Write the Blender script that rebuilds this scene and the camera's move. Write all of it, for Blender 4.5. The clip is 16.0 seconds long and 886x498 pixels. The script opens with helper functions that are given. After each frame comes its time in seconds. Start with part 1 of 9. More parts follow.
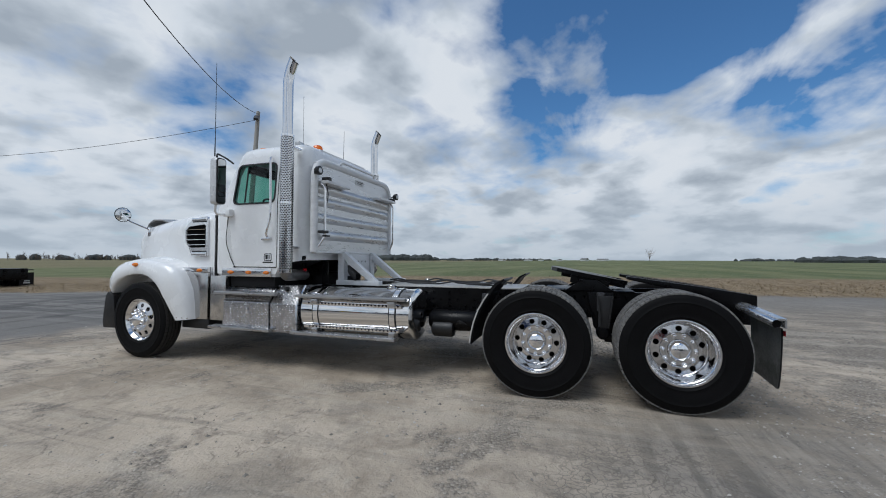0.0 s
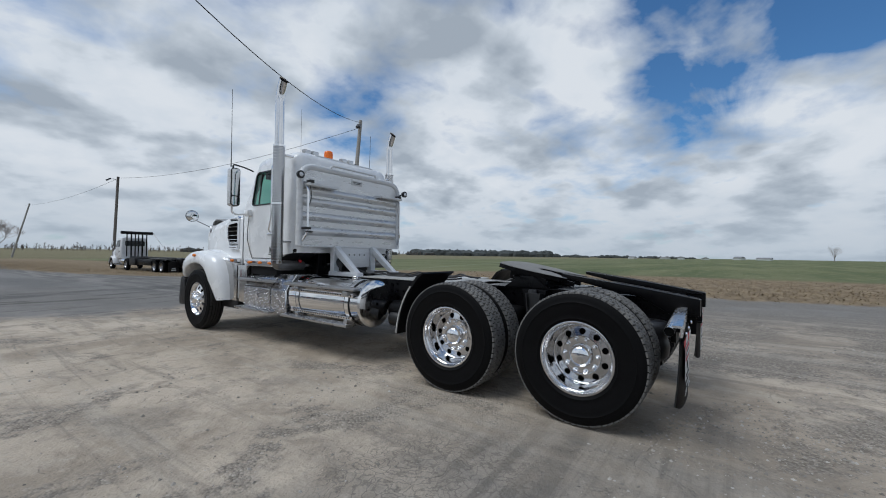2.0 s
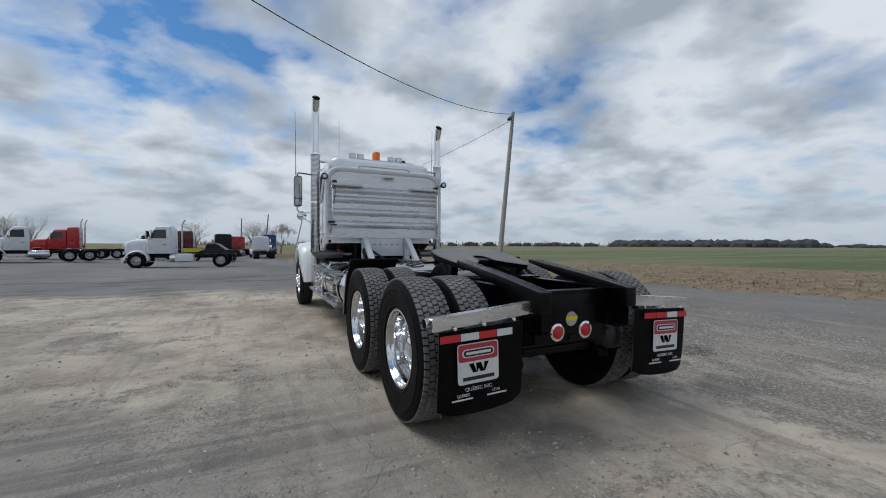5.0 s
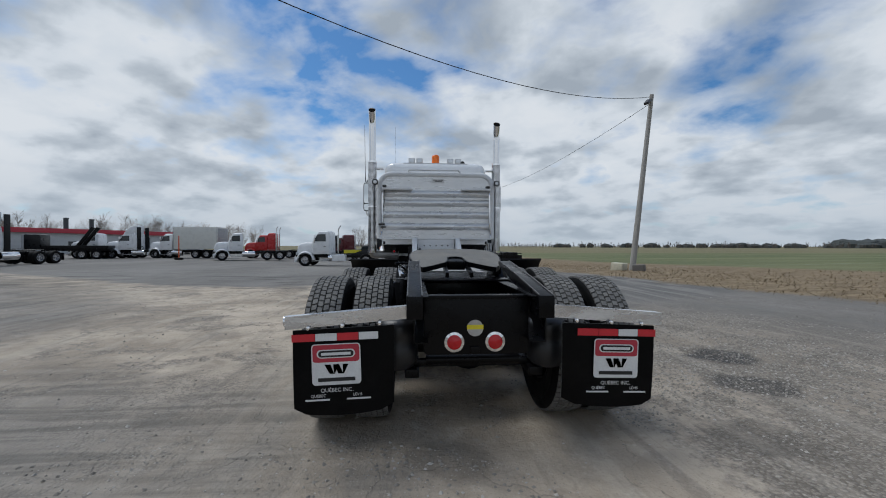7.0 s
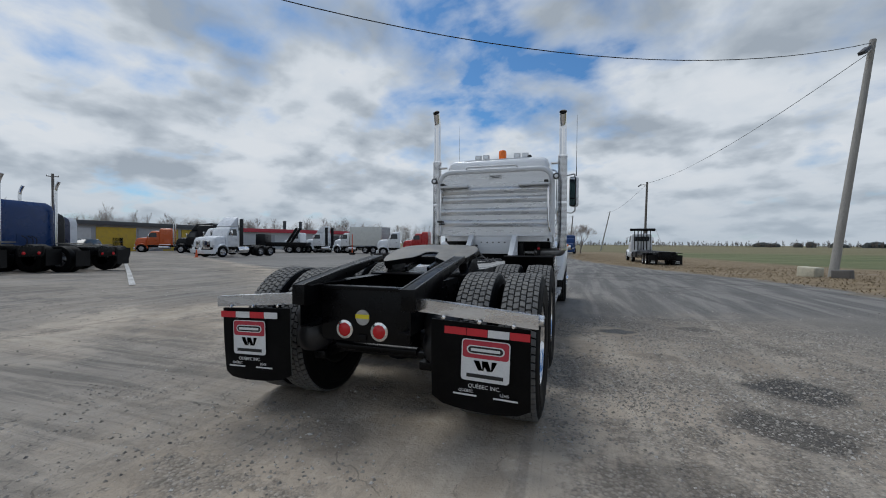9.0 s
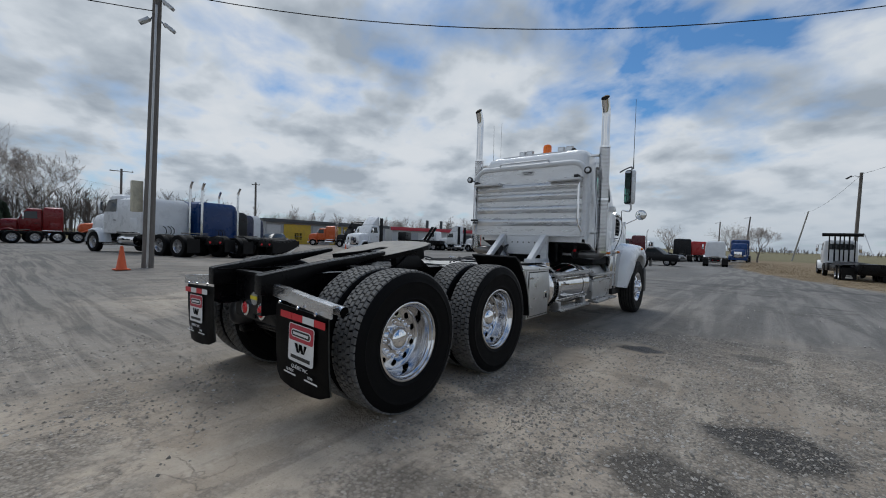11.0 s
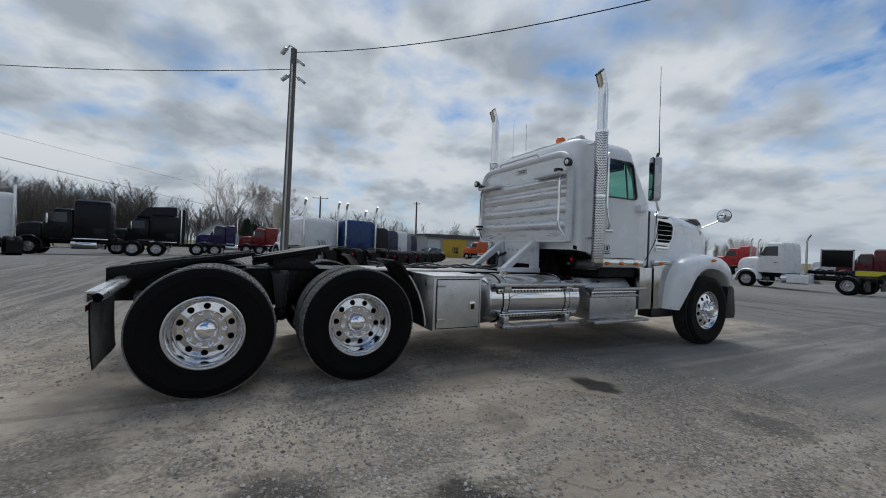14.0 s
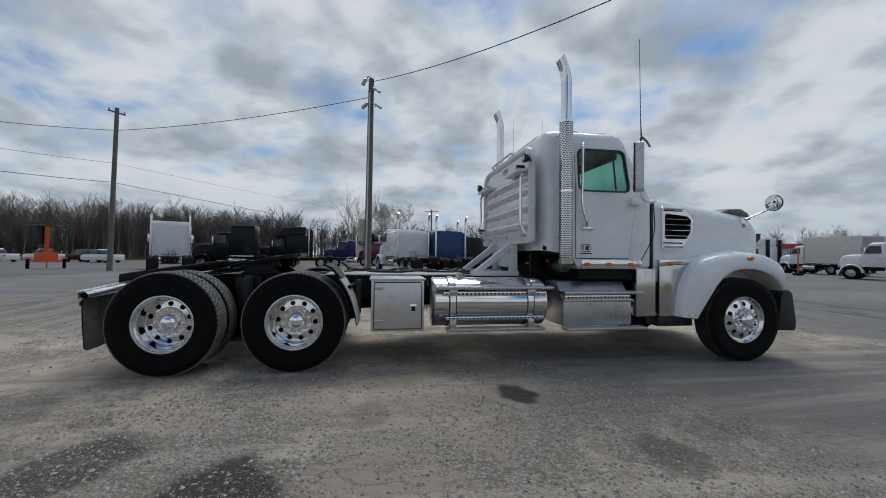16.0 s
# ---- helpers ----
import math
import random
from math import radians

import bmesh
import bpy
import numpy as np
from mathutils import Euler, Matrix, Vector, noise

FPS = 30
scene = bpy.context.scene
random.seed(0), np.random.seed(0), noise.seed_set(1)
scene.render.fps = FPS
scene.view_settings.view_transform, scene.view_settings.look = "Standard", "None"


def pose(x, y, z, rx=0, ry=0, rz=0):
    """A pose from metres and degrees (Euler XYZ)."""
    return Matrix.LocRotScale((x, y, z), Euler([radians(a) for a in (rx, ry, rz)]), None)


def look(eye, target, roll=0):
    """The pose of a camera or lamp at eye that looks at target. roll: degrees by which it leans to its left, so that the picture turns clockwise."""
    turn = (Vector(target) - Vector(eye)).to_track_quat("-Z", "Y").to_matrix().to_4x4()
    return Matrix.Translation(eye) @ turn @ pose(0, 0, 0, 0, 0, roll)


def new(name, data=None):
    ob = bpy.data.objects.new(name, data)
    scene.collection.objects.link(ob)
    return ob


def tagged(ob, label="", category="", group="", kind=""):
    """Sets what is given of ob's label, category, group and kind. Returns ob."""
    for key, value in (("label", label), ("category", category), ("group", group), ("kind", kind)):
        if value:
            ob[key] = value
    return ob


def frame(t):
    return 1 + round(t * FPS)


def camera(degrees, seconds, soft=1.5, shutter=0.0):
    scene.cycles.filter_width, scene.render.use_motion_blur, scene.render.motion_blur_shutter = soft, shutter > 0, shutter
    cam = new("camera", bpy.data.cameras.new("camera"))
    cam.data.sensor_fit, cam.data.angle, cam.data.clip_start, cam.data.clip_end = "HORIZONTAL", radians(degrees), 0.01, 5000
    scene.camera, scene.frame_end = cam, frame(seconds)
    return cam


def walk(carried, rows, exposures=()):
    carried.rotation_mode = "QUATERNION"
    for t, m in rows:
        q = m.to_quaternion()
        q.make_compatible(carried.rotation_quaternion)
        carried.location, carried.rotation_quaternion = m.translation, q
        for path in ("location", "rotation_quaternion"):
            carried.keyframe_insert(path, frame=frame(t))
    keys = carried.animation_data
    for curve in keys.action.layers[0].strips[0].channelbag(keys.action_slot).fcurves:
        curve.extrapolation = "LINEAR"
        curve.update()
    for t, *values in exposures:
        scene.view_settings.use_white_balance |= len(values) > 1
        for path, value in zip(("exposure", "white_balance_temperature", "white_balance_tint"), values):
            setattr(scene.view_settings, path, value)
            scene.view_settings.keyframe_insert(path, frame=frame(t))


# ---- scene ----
# camera and its walk
cam = camera(96.5, 16.0, 1.0)

PATH = [
    (0, (-5.337, 0.905, 1.364), (-3.444, 1.549, 1.418), 0.2),
    (0.5, (-5.147, 0.413, 1.359), (-3.308, 1.196, 1.413), 0.3),
    (1, (-4.971, -0.064, 1.391), (-3.194, 0.852, 1.434), 0.3),
    (1.5, (-4.724, -0.524, 1.381), (-3.022, 0.525, 1.421), 0.7),
    (2, (-4.514, -1.04, 1.36), (-2.898, 0.138, 1.388), 0.9),
    (2.5, (-4.18, -1.414, 1.325), (-2.669, -0.105, 1.342), 1.1),
    (3, (-3.851, -1.807, 1.357), (-2.451, -0.379, 1.355), 0.6),
    (3.5, (-3.502, -2.213, 1.365), (-2.221, -0.677, 1.353), 0.3),
    (4, (-3.081, -2.49, 1.354), (-1.928, -0.856, 1.336), 0.1),
    (6.5, (-0.906, -3.315, 1.318), (-0.558, -1.345, 1.299), 0.4),
    (7, (-0.435, -3.304, 1.322), (-0.283, -1.31, 1.307), 0.1),
    (7.5, (0.037, -3.331, 1.321), (-0.004, -1.331, 1.31), 0.1),
    (8, (0.523, -3.272, 1.318), (0.277, -1.287, 1.307), -0.2),
    (8.5, (1.017, -3.28, 1.314), (0.571, -1.331, 1.294), -0.0),
    (9, (1.429, -3.162, 1.303), (0.8, -1.263, 1.275), 0.4),
    (11.5, (3.636, -1.856, 1.307), (2.259, -0.406, 1.275), 2.3),
    (12, (3.905, -1.422, 1.32), (2.423, -0.079, 1.297), 2.6),
    (12.5, (4.295, -1.046, 1.356), (2.717, 0.182, 1.321), 2.7),
    (13, (4.522, -0.584, 1.316), (2.865, 0.535, 1.289), 2.7),
    (13.5, (4.776, -0.163, 1.289), (3.053, 0.852, 1.275), 2.6),
    (14, (5.01, 0.261, 1.284), (3.225, 1.164, 1.287), 2.2),
    (14.5, (5.219, 0.776, 1.321), (3.373, 1.546, 1.337), 1.7),
    (15, (5.451, 1.242, 1.298), (3.553, 1.873, 1.332), 1.3),
    (15.5, (5.633, 1.719, 1.271), (3.691, 2.195, 1.305), 1.0),
    (16, (5.769, 2.223, 1.267), (3.796, 2.547, 1.302), 0.6),
]
walk(cam, [(t, look(eye, target, roll)) for t, eye, target, roll in PATH],
     exposures=((0.0, 0.02, 6000, 8), (6.0, 0.02, 6050, 8), (11.0, -0.07, 6100, 8), (16.0, -0.10, 6150, 8)))

# world, sun and exposure
SUN_AZ, SUN_EL = 150.0, 60.0          # degrees: from +x towards +y, above the horizon
world = bpy.data.worlds.new("sky")
scene.world = world
world.use_nodes = True


def build_sky():
    nt = world.node_tree
    nt.nodes.clear()
    N, L = nt.nodes.new, nt.links.new

    def math_node(op, a, b=None, clamp=False):
        n = N("ShaderNodeMath")
        n.operation, n.use_clamp = op, clamp
        for i, v in enumerate((a, b)):
            if v is None:
                continue
            if isinstance(v, (int, float)):
                n.inputs[i].default_value = v
            else:
                L(v, n.inputs[i])
        return n.outputs[0]

    def ramp(fac, stops):
        n = N("ShaderNodeValToRGB")
        el = n.color_ramp.elements
        for i, (p, c) in enumerate(stops):
            e = el[i] if i < 2 else el.new(p)
            e.position = p
            e.color = (c, c, c, 1) if isinstance(c, (int, float)) else (*c, 1)
        L(fac, n.inputs[0])
        return n.outputs[0]

    def mix(fac, a, b):
        n = N("ShaderNodeMix")
        n.data_type = "RGBA"
        for sock, v in ((n.inputs[0], fac), (n.inputs[6], a), (n.inputs[7], b)):
            if isinstance(v, (int, float)):
                sock.default_value = v
            elif isinstance(v, tuple):
                sock.default_value = (*v, 1)
            else:
                L(v, sock)
        return n.outputs[2]

    sky = N("ShaderNodeTexSky")
    sky.sky_type = "NISHITA"
    sky.sun_disc = False
    sky.sun_elevation, sky.sun_rotation = radians(SUN_EL), radians(90 - SUN_AZ)
    sky.air_density, sky.dust_density, sky.ozone_density = 1.0, 0.6, 1.5
    tc = N("ShaderNodeTexCoord")
    sep = N("ShaderNodeSeparateXYZ")
    L(tc.outputs["Generated"], sep.inputs[0])
    x, y, z = sep.outputs
    up = math_node("MAXIMUM", z, 0.0)
    den = math_node("ADD", up, 0.30)
    com = N("ShaderNodeCombineXYZ")
    L(math_node("DIVIDE", x, den), com.inputs[0])
    L(math_node("DIVIDE", y, den), com.inputs[1])

    def cloud(scale, detail, rough, offset, stretch=(1, 1, 1), distort=0.4, turn=0.0):
        mp = N("ShaderNodeMapping")
        mp.inputs["Location"].default_value = offset
        mp.inputs["Rotation"].default_value = (0, 0, radians(turn))
        mp.inputs["Scale"].default_value = stretch
        L(com.outputs[0], mp.inputs[0])
        n = N("ShaderNodeTexNoise")
        n.inputs["Scale"].default_value = scale
        n.inputs["Detail"].default_value = detail
        n.inputs["Roughness"].default_value = rough
        n.inputs["Distortion"].default_value = distort
        L(mp.outputs[0], n.inputs["Vector"])
        return n.outputs[0]

    big = cloud(1.15, 3, 0.5, (3.1, 1.7, 0), (1, 1, 1), 0.3, 20)
    mid = cloud(3.5, 8, 0.53, (7.3, 2.2, 0), (1, 1, 1), 0.25, 35)
    puff = cloud(7.5, 6, 0.50, (2.7, 6.4, 0), (1, 1, 1), 0.2, 30)
    shade = cloud(2.6, 5, 0.46, (1.3, 9.2, 0), (1, 1, 1), 0.2, 30)
    wisp = cloud(2.4, 5, 0.55, (5.3, 0.4, 0), (0.8, 1.6, 1), 0.5, 60)
    body = math_node("ADD", math_node("ADD", math_node("MULTIPLY", big, 0.36), math_node("MULTIPLY", mid, 0.50)), math_node("MULTIPLY", puff, 0.18))
    # gaps in the cloud deck: azimuth, elevation, half width in degrees, depth
    gaps = None
    for az, el, wide, deep in SKY_GAPS:
        a, e = radians(az), radians(el)
        dot = N("ShaderNodeVectorMath")
        dot.operation = "DOT_PRODUCT"
        L(tc.outputs["Generated"], dot.inputs[0])
        dot.inputs[1].default_value = (math.cos(e) * math.cos(a), math.cos(e) * math.sin(a), math.sin(e))
        n = N("ShaderNodeMapRange")
        n.interpolation_type = "SMOOTHERSTEP"
        n.inputs[1].default_value, n.inputs[2].default_value = math.cos(radians(wide)), 1.0
        n.inputs[3].default_value, n.inputs[4].default_value = 0.0, deep
        L(dot.outputs["Value"], n.inputs[0])
        gaps = n.outputs[0] if gaps is None else math_node("ADD", gaps, n.outputs[0])
    open_side = math_node("MULTIPLY", gaps, math_node("ADD", math_node("MULTIPLY", wisp, 3.4), -0.7))
    low = math_node("MULTIPLY", math_node("SUBTRACT", 0.45, up), 0.20)
    cover = math_node("ADD", math_node("SUBTRACT", body, open_side), low)
    mask = ramp(cover, [(SKY_LO, 0.0), (0.5 * (SKY_LO + SKY_HI), 0.55), (SKY_HI, 1.0)])
    thick = math_node("ADD", math_node("ADD", math_node("MULTIPLY", shade, 0.62), math_node("MULTIPLY", puff, 0.20)), math_node("MULTIPLY", mid, 0.18))
    tone = ramp(thick, [(0.42, (0.985, 0.99, 1.0)), (0.485, (0.90, 0.925, 0.955)), (0.54, (0.69, 0.73, 0.775)), (0.61, (0.49, 0.535, 0.59))])
    haze = ramp(up, [(0.0, 1.0), (0.17, 0.0)])
    tone2 = mix(math_node("MULTIPLY", haze, 0.70), tone, (0.58, 0.645, 0.71))
    blue = N("ShaderNodeVectorMath")
    blue.operation = "MULTIPLY"
    L(sky.outputs[0], blue.inputs[0])
    blue.inputs[1].default_value = (SKY_BLUE * 0.52, SKY_BLUE * 0.80, SKY_BLUE * 1.0)
    cl = N("ShaderNodeVectorMath")
    cl.operation = "SCALE"
    L(tone2, cl.inputs[0])
    cl.inputs["Scale"].default_value = SKY_CLOUD
    colour = mix(mask, blue.outputs[0], cl.outputs[0])
    bg = N("ShaderNodeBackground")
    bg.inputs["Strength"].default_value = SKY_STRENGTH
    L(colour, bg.inputs[0])
    out = N("ShaderNodeOutputWorld")
    L(bg.outputs[0], out.inputs[0])


SKY_STRENGTH, SKY_CLOUD, SKY_BLUE = 0.10, 7.25, 0.98
SKY_LO, SKY_HI = 0.375, 0.54
SKY_GAPS = ((-3, 29, 20, 0.125), (-25, 28, 20, 0.13), (-27, 15, 9, 0.07), (7, 20, 9, 0.07), (104, 25, 11, 0.085), (92, 20, 7, 0.07), (50, 16, 9, 0.06), (67, 11, 6, 0.05),
            (174, 18, 7, 0.04), (154, 19, 7, 0.04), (-143, 15, 8, 0.05), (146, 6, 6, 0.05))
build_sky()
sun_data = bpy.data.lights.new("sun", "SUN")
sun_data.energy, sun_data.angle, sun_data.color = 1.7, radians(34), (1.0, 0.96, 0.90)
sun = new("sun", sun_data)
sun.matrix_world = look((0, 0, 0), (-math.cos(radians(SUN_EL)) * math.cos(radians(SUN_AZ)), -math.cos(radians(SUN_EL)) * math.sin(radians(SUN_AZ)), -math.sin(radians(SUN_EL))))

# materials
def nodes_of(mat):
    mat.use_nodes = True
    return mat.node_tree, mat.node_tree.nodes["Principled BSDF"]


def surface(name, colour, rough=0.5, metal=0.0, var=0.08, scale=8.0, bump=0.0, bump_scale=60.0, dirt=None, dirt_amount=0.0,
            dirt_scale=2.5, coat=0.0, rough_var=0.08, spec=0.5, stretch=(1, 1, 1)):
    """Colour with variation at two scales, uneven gloss, optional dirt and fine relief, in metres."""
    mat = bpy.data.materials.new(name)
    nt, b = nodes_of(mat)
    N, L = nt.nodes.new, nt.links.new
    tc = N("ShaderNodeTexCoord")
    mp = N("ShaderNodeMapping")
    mp.inputs["Scale"].default_value = stretch
    L(tc.outputs["Object"], mp.inputs[0])

    def noise_of(s, d=4, r=0.55):
        n = N("ShaderNodeTexNoise")
        n.inputs["Scale"].default_value, n.inputs["Detail"].default_value, n.inputs["Roughness"].default_value = s, d, r
        L(mp.outputs[0], n.inputs["Vector"])
        return n.outputs[0]

    big, fine = noise_of(scale), noise_of(scale * 9, 3, 0.6)
    mixed = N("ShaderNodeMath")
    mixed.operation = "ADD"
    L(big, mixed.inputs[0]), L(fine, mixed.inputs[1])
    rng = N("ShaderNodeMapRange")
    rng.inputs[1].default_value, rng.inputs[2].default_value = 0.7, 1.3
    rng.inputs[3].default_value, rng.inputs[4].default_value = 1 - var, 1 + var
    L(mixed.outputs[0], rng.inputs[0])
    sc = N("ShaderNodeVectorMath")
    sc.operation = "SCALE"
    sc.inputs[0].default_value = colour
    L(rng.outputs[0], sc.inputs["Scale"])
    col = sc.outputs[0]
    if dirt:
        d = noise_of(dirt_scale, 6, 0.62)
        rp = N("ShaderNodeMapRange")
        rp.inputs[1].default_value, rp.inputs[2].default_value = 0.48, 0.72
        rp.inputs[3].default_value, rp.inputs[4].default_value = 0.0, dirt_amount
        L(d, rp.inputs[0])
        mx = N("ShaderNodeMix")
        mx.data_type = "RGBA"
        L(rp.outputs[0], mx.inputs[0]), L(col, mx.inputs[6])
        mx.inputs[7].default_value = (*dirt, 1)
        col = mx.outputs[2]
    L(col, b.inputs["Base Color"])
    rr = N("ShaderNodeMapRange")
    rr.inputs[1].default_value, rr.inputs[2].default_value = 0.3, 0.7
    rr.inputs[3].default_value, rr.inputs[4].default_value = max(0.02, rough - rough_var), min(1.0, rough + rough_var)
    L(big, rr.inputs[0])
    L(rr.outputs[0], b.inputs["Roughness"])
    b.inputs["Metallic"].default_value = metal
    b.inputs["Specular IOR Level"].default_value = spec
    if coat:
        b.inputs["Coat Weight"].default_value, b.inputs["Coat Roughness"].default_value = coat, 0.06
    if bump:
        bp = N("ShaderNodeBump")
        bp.inputs["Strength"].default_value, bp.inputs["Distance"].default_value = 1.0, bump
        L(noise_of(bump_scale, 3, 0.6), bp.inputs["Height"])
        L(bp.outputs[0], b.inputs["Normal"])
    return mat


M_WHITE = surface("white_truck_paint", (0.83, 0.84, 0.845), 0.26, var=0.02, scale=3, coat=0.5, rough_var=0.05, dirt=(0.55, 0.54, 0.52), dirt_amount=0.10)
M_WHITE_TRIM = surface("worn_white_aluminium", (0.66, 0.67, 0.68), 0.42, var=0.06, scale=6, dirt=(0.33, 0.33, 0.33), dirt_amount=0.30, dirt_scale=4, stretch=(0.6, 1, 3.5), rough_var=0.12)
M_FRAME = surface("black_chassis_paint", (0.0025, 0.0025, 0.0032), 0.30, spec=0.16, var=0.3, scale=5, dirt=(0.009, 0.008, 0.0075), dirt_amount=0.25, dirt_scale=5, bump=0.0008, bump_scale=40)
M_RUBBER = surface("tyre_rubber", (0.004, 0.004, 0.0044), 0.60, spec=0.10, var=0.25, scale=7, dirt=(0.009, 0.0085, 0.008), dirt_amount=0.25, dirt_scale=6, bump=0.0006, bump_scale=120)
M_TREAD = surface("dusty_tread_rubber", (0.125, 0.121, 0.115), 0.85, var=0.25, scale=14, dirt=(0.22, 0.21, 0.19), dirt_amount=0.75, dirt_scale=9, bump=0.001, bump_scale=90)
M_CHROME = surface("polished_aluminium", (0.74, 0.74, 0.75), 0.07, 1.0, var=0.03, scale=9, rough_var=0.04)
M_CHROME2 = surface("bright_chrome", (0.86, 0.86, 0.87), 0.05, 1.0, var=0.02, scale=9, rough_var=0.02)
M_ALU = surface("brushed_aluminium", (0.48, 0.48, 0.49), 0.30, 1.0, var=0.08, scale=10, rough_var=0.10, dirt=(0.30, 0.29, 0.28), dirt_amount=0.35, dirt_scale=5, stretch=(1, 0.3, 1))
M_GALV = surface("weathered_galvanised_steel", (0.48, 0.48, 0.48), 0.42, 0.9, var=0.14, scale=9, rough_var=0.12, dirt=(0.25, 0.24, 0.23), dirt_amount=0.4)
M_BLACK = surface("black_plastic", (0.007, 0.007, 0.0075), 0.45, var=0.2, scale=10)
M_DARK = surface("dark_interior", (0.012, 0.012, 0.013), 0.8, spec=0.2, var=0.2, scale=6)
M_HOSE = surface("rubber_hose", (0.015, 0.015, 0.016), 0.5, var=0.2, scale=12)
M_FLAP = surface("rubber_flap", (0.004, 0.004, 0.0048), 0.45, spec=0.2, var=0.25, scale=6, dirt=(0.05, 0.047, 0.043), dirt_amount=0.12, dirt_scale=5)
M_GREASE = surface("greasy_steel_plate", (0.20, 0.185, 0.16), 0.45, 0.4, var=0.3, scale=7, dirt=(0.12, 0.11, 0.10), dirt_amount=0.7, dirt_scale=6)
M_SEAT = surface("grey_seat_cloth", (0.07, 0.07, 0.075), 0.9, var=0.15, scale=20)
M_RED = surface("red_plastic", (0.55, 0.02, 0.03), 0.4, var=0.08, scale=10)
M_DECAL_RED = surface("red_decal", (0.42, 0.03, 0.05), 0.5, var=0.1, scale=10)
M_DECAL_WHITE = surface("white_decal", (0.68, 0.68, 0.67), 0.5, var=0.08, scale=12)
M_DECAL_BLACK = surface("black_decal", (0.012, 0.012, 0.012), 0.5, var=0.1)
M_YELLOW = surface("yellow_sticker", (0.75, 0.62, 0.02), 0.5, var=0.06)
M_AMBER = surface("amber_lens", (0.75, 0.20, 0.02), 0.2, var=0.08, scale=30)
M_REDLENS = surface("red_lens", (0.50, 0.01, 0.015), 0.18, var=0.1, scale=40)
M_LAMPGLASS = surface("lamp_lens", (0.62, 0.64, 0.66), 0.15, 0.3, var=0.1, scale=50)
M_MIRROR = surface("mirror_glass", (0.70, 0.72, 0.73), 0.02, 1.0, var=0.0, rough_var=0.0)


def glass(name, tint, rough=0.02):
    mat = bpy.data.materials.new(name)
    nt, b = nodes_of(mat)
    N, L = nt.nodes.new, nt.links.new
    tr = N("ShaderNodeBsdfTransparent")
    tr.inputs[0].default_value = (*tint, 1)
    gl = N("ShaderNodeBsdfGlossy")
    gl.inputs["Roughness"].default_value = rough
    lw = N("ShaderNodeLayerWeight")
    lw.inputs[0].default_value = 0.5
    pw = N("ShaderNodeMath")
    pw.operation = "POWER"
    pw.inputs[1].default_value = 4.0
    L(lw.outputs["Facing"], pw.inputs[0])
    fr = N("ShaderNodeMath")
    fr.operation = "MULTIPLY_ADD"
    fr.inputs[1].default_value, fr.inputs[2].default_value = 0.85, 0.045
    L(pw.outputs[0], fr.inputs[0])
    mx = N("ShaderNodeMixShader")
    L(fr.outputs[0], mx.inputs[0]), L(tr.outputs[0], mx.inputs[1]), L(gl.outputs[0], mx.inputs[2])
    L(mx.outputs[0], nt.nodes["Material Output"].inputs[0])
    nt.nodes.remove(b)
    return mat


M_GLASS = glass("green_tinted_glass", (0.36, 0.60, 0.53))
M_DARKGLASS = glass("smoked_glass", (0.16, 0.17, 0.17), 0.04)


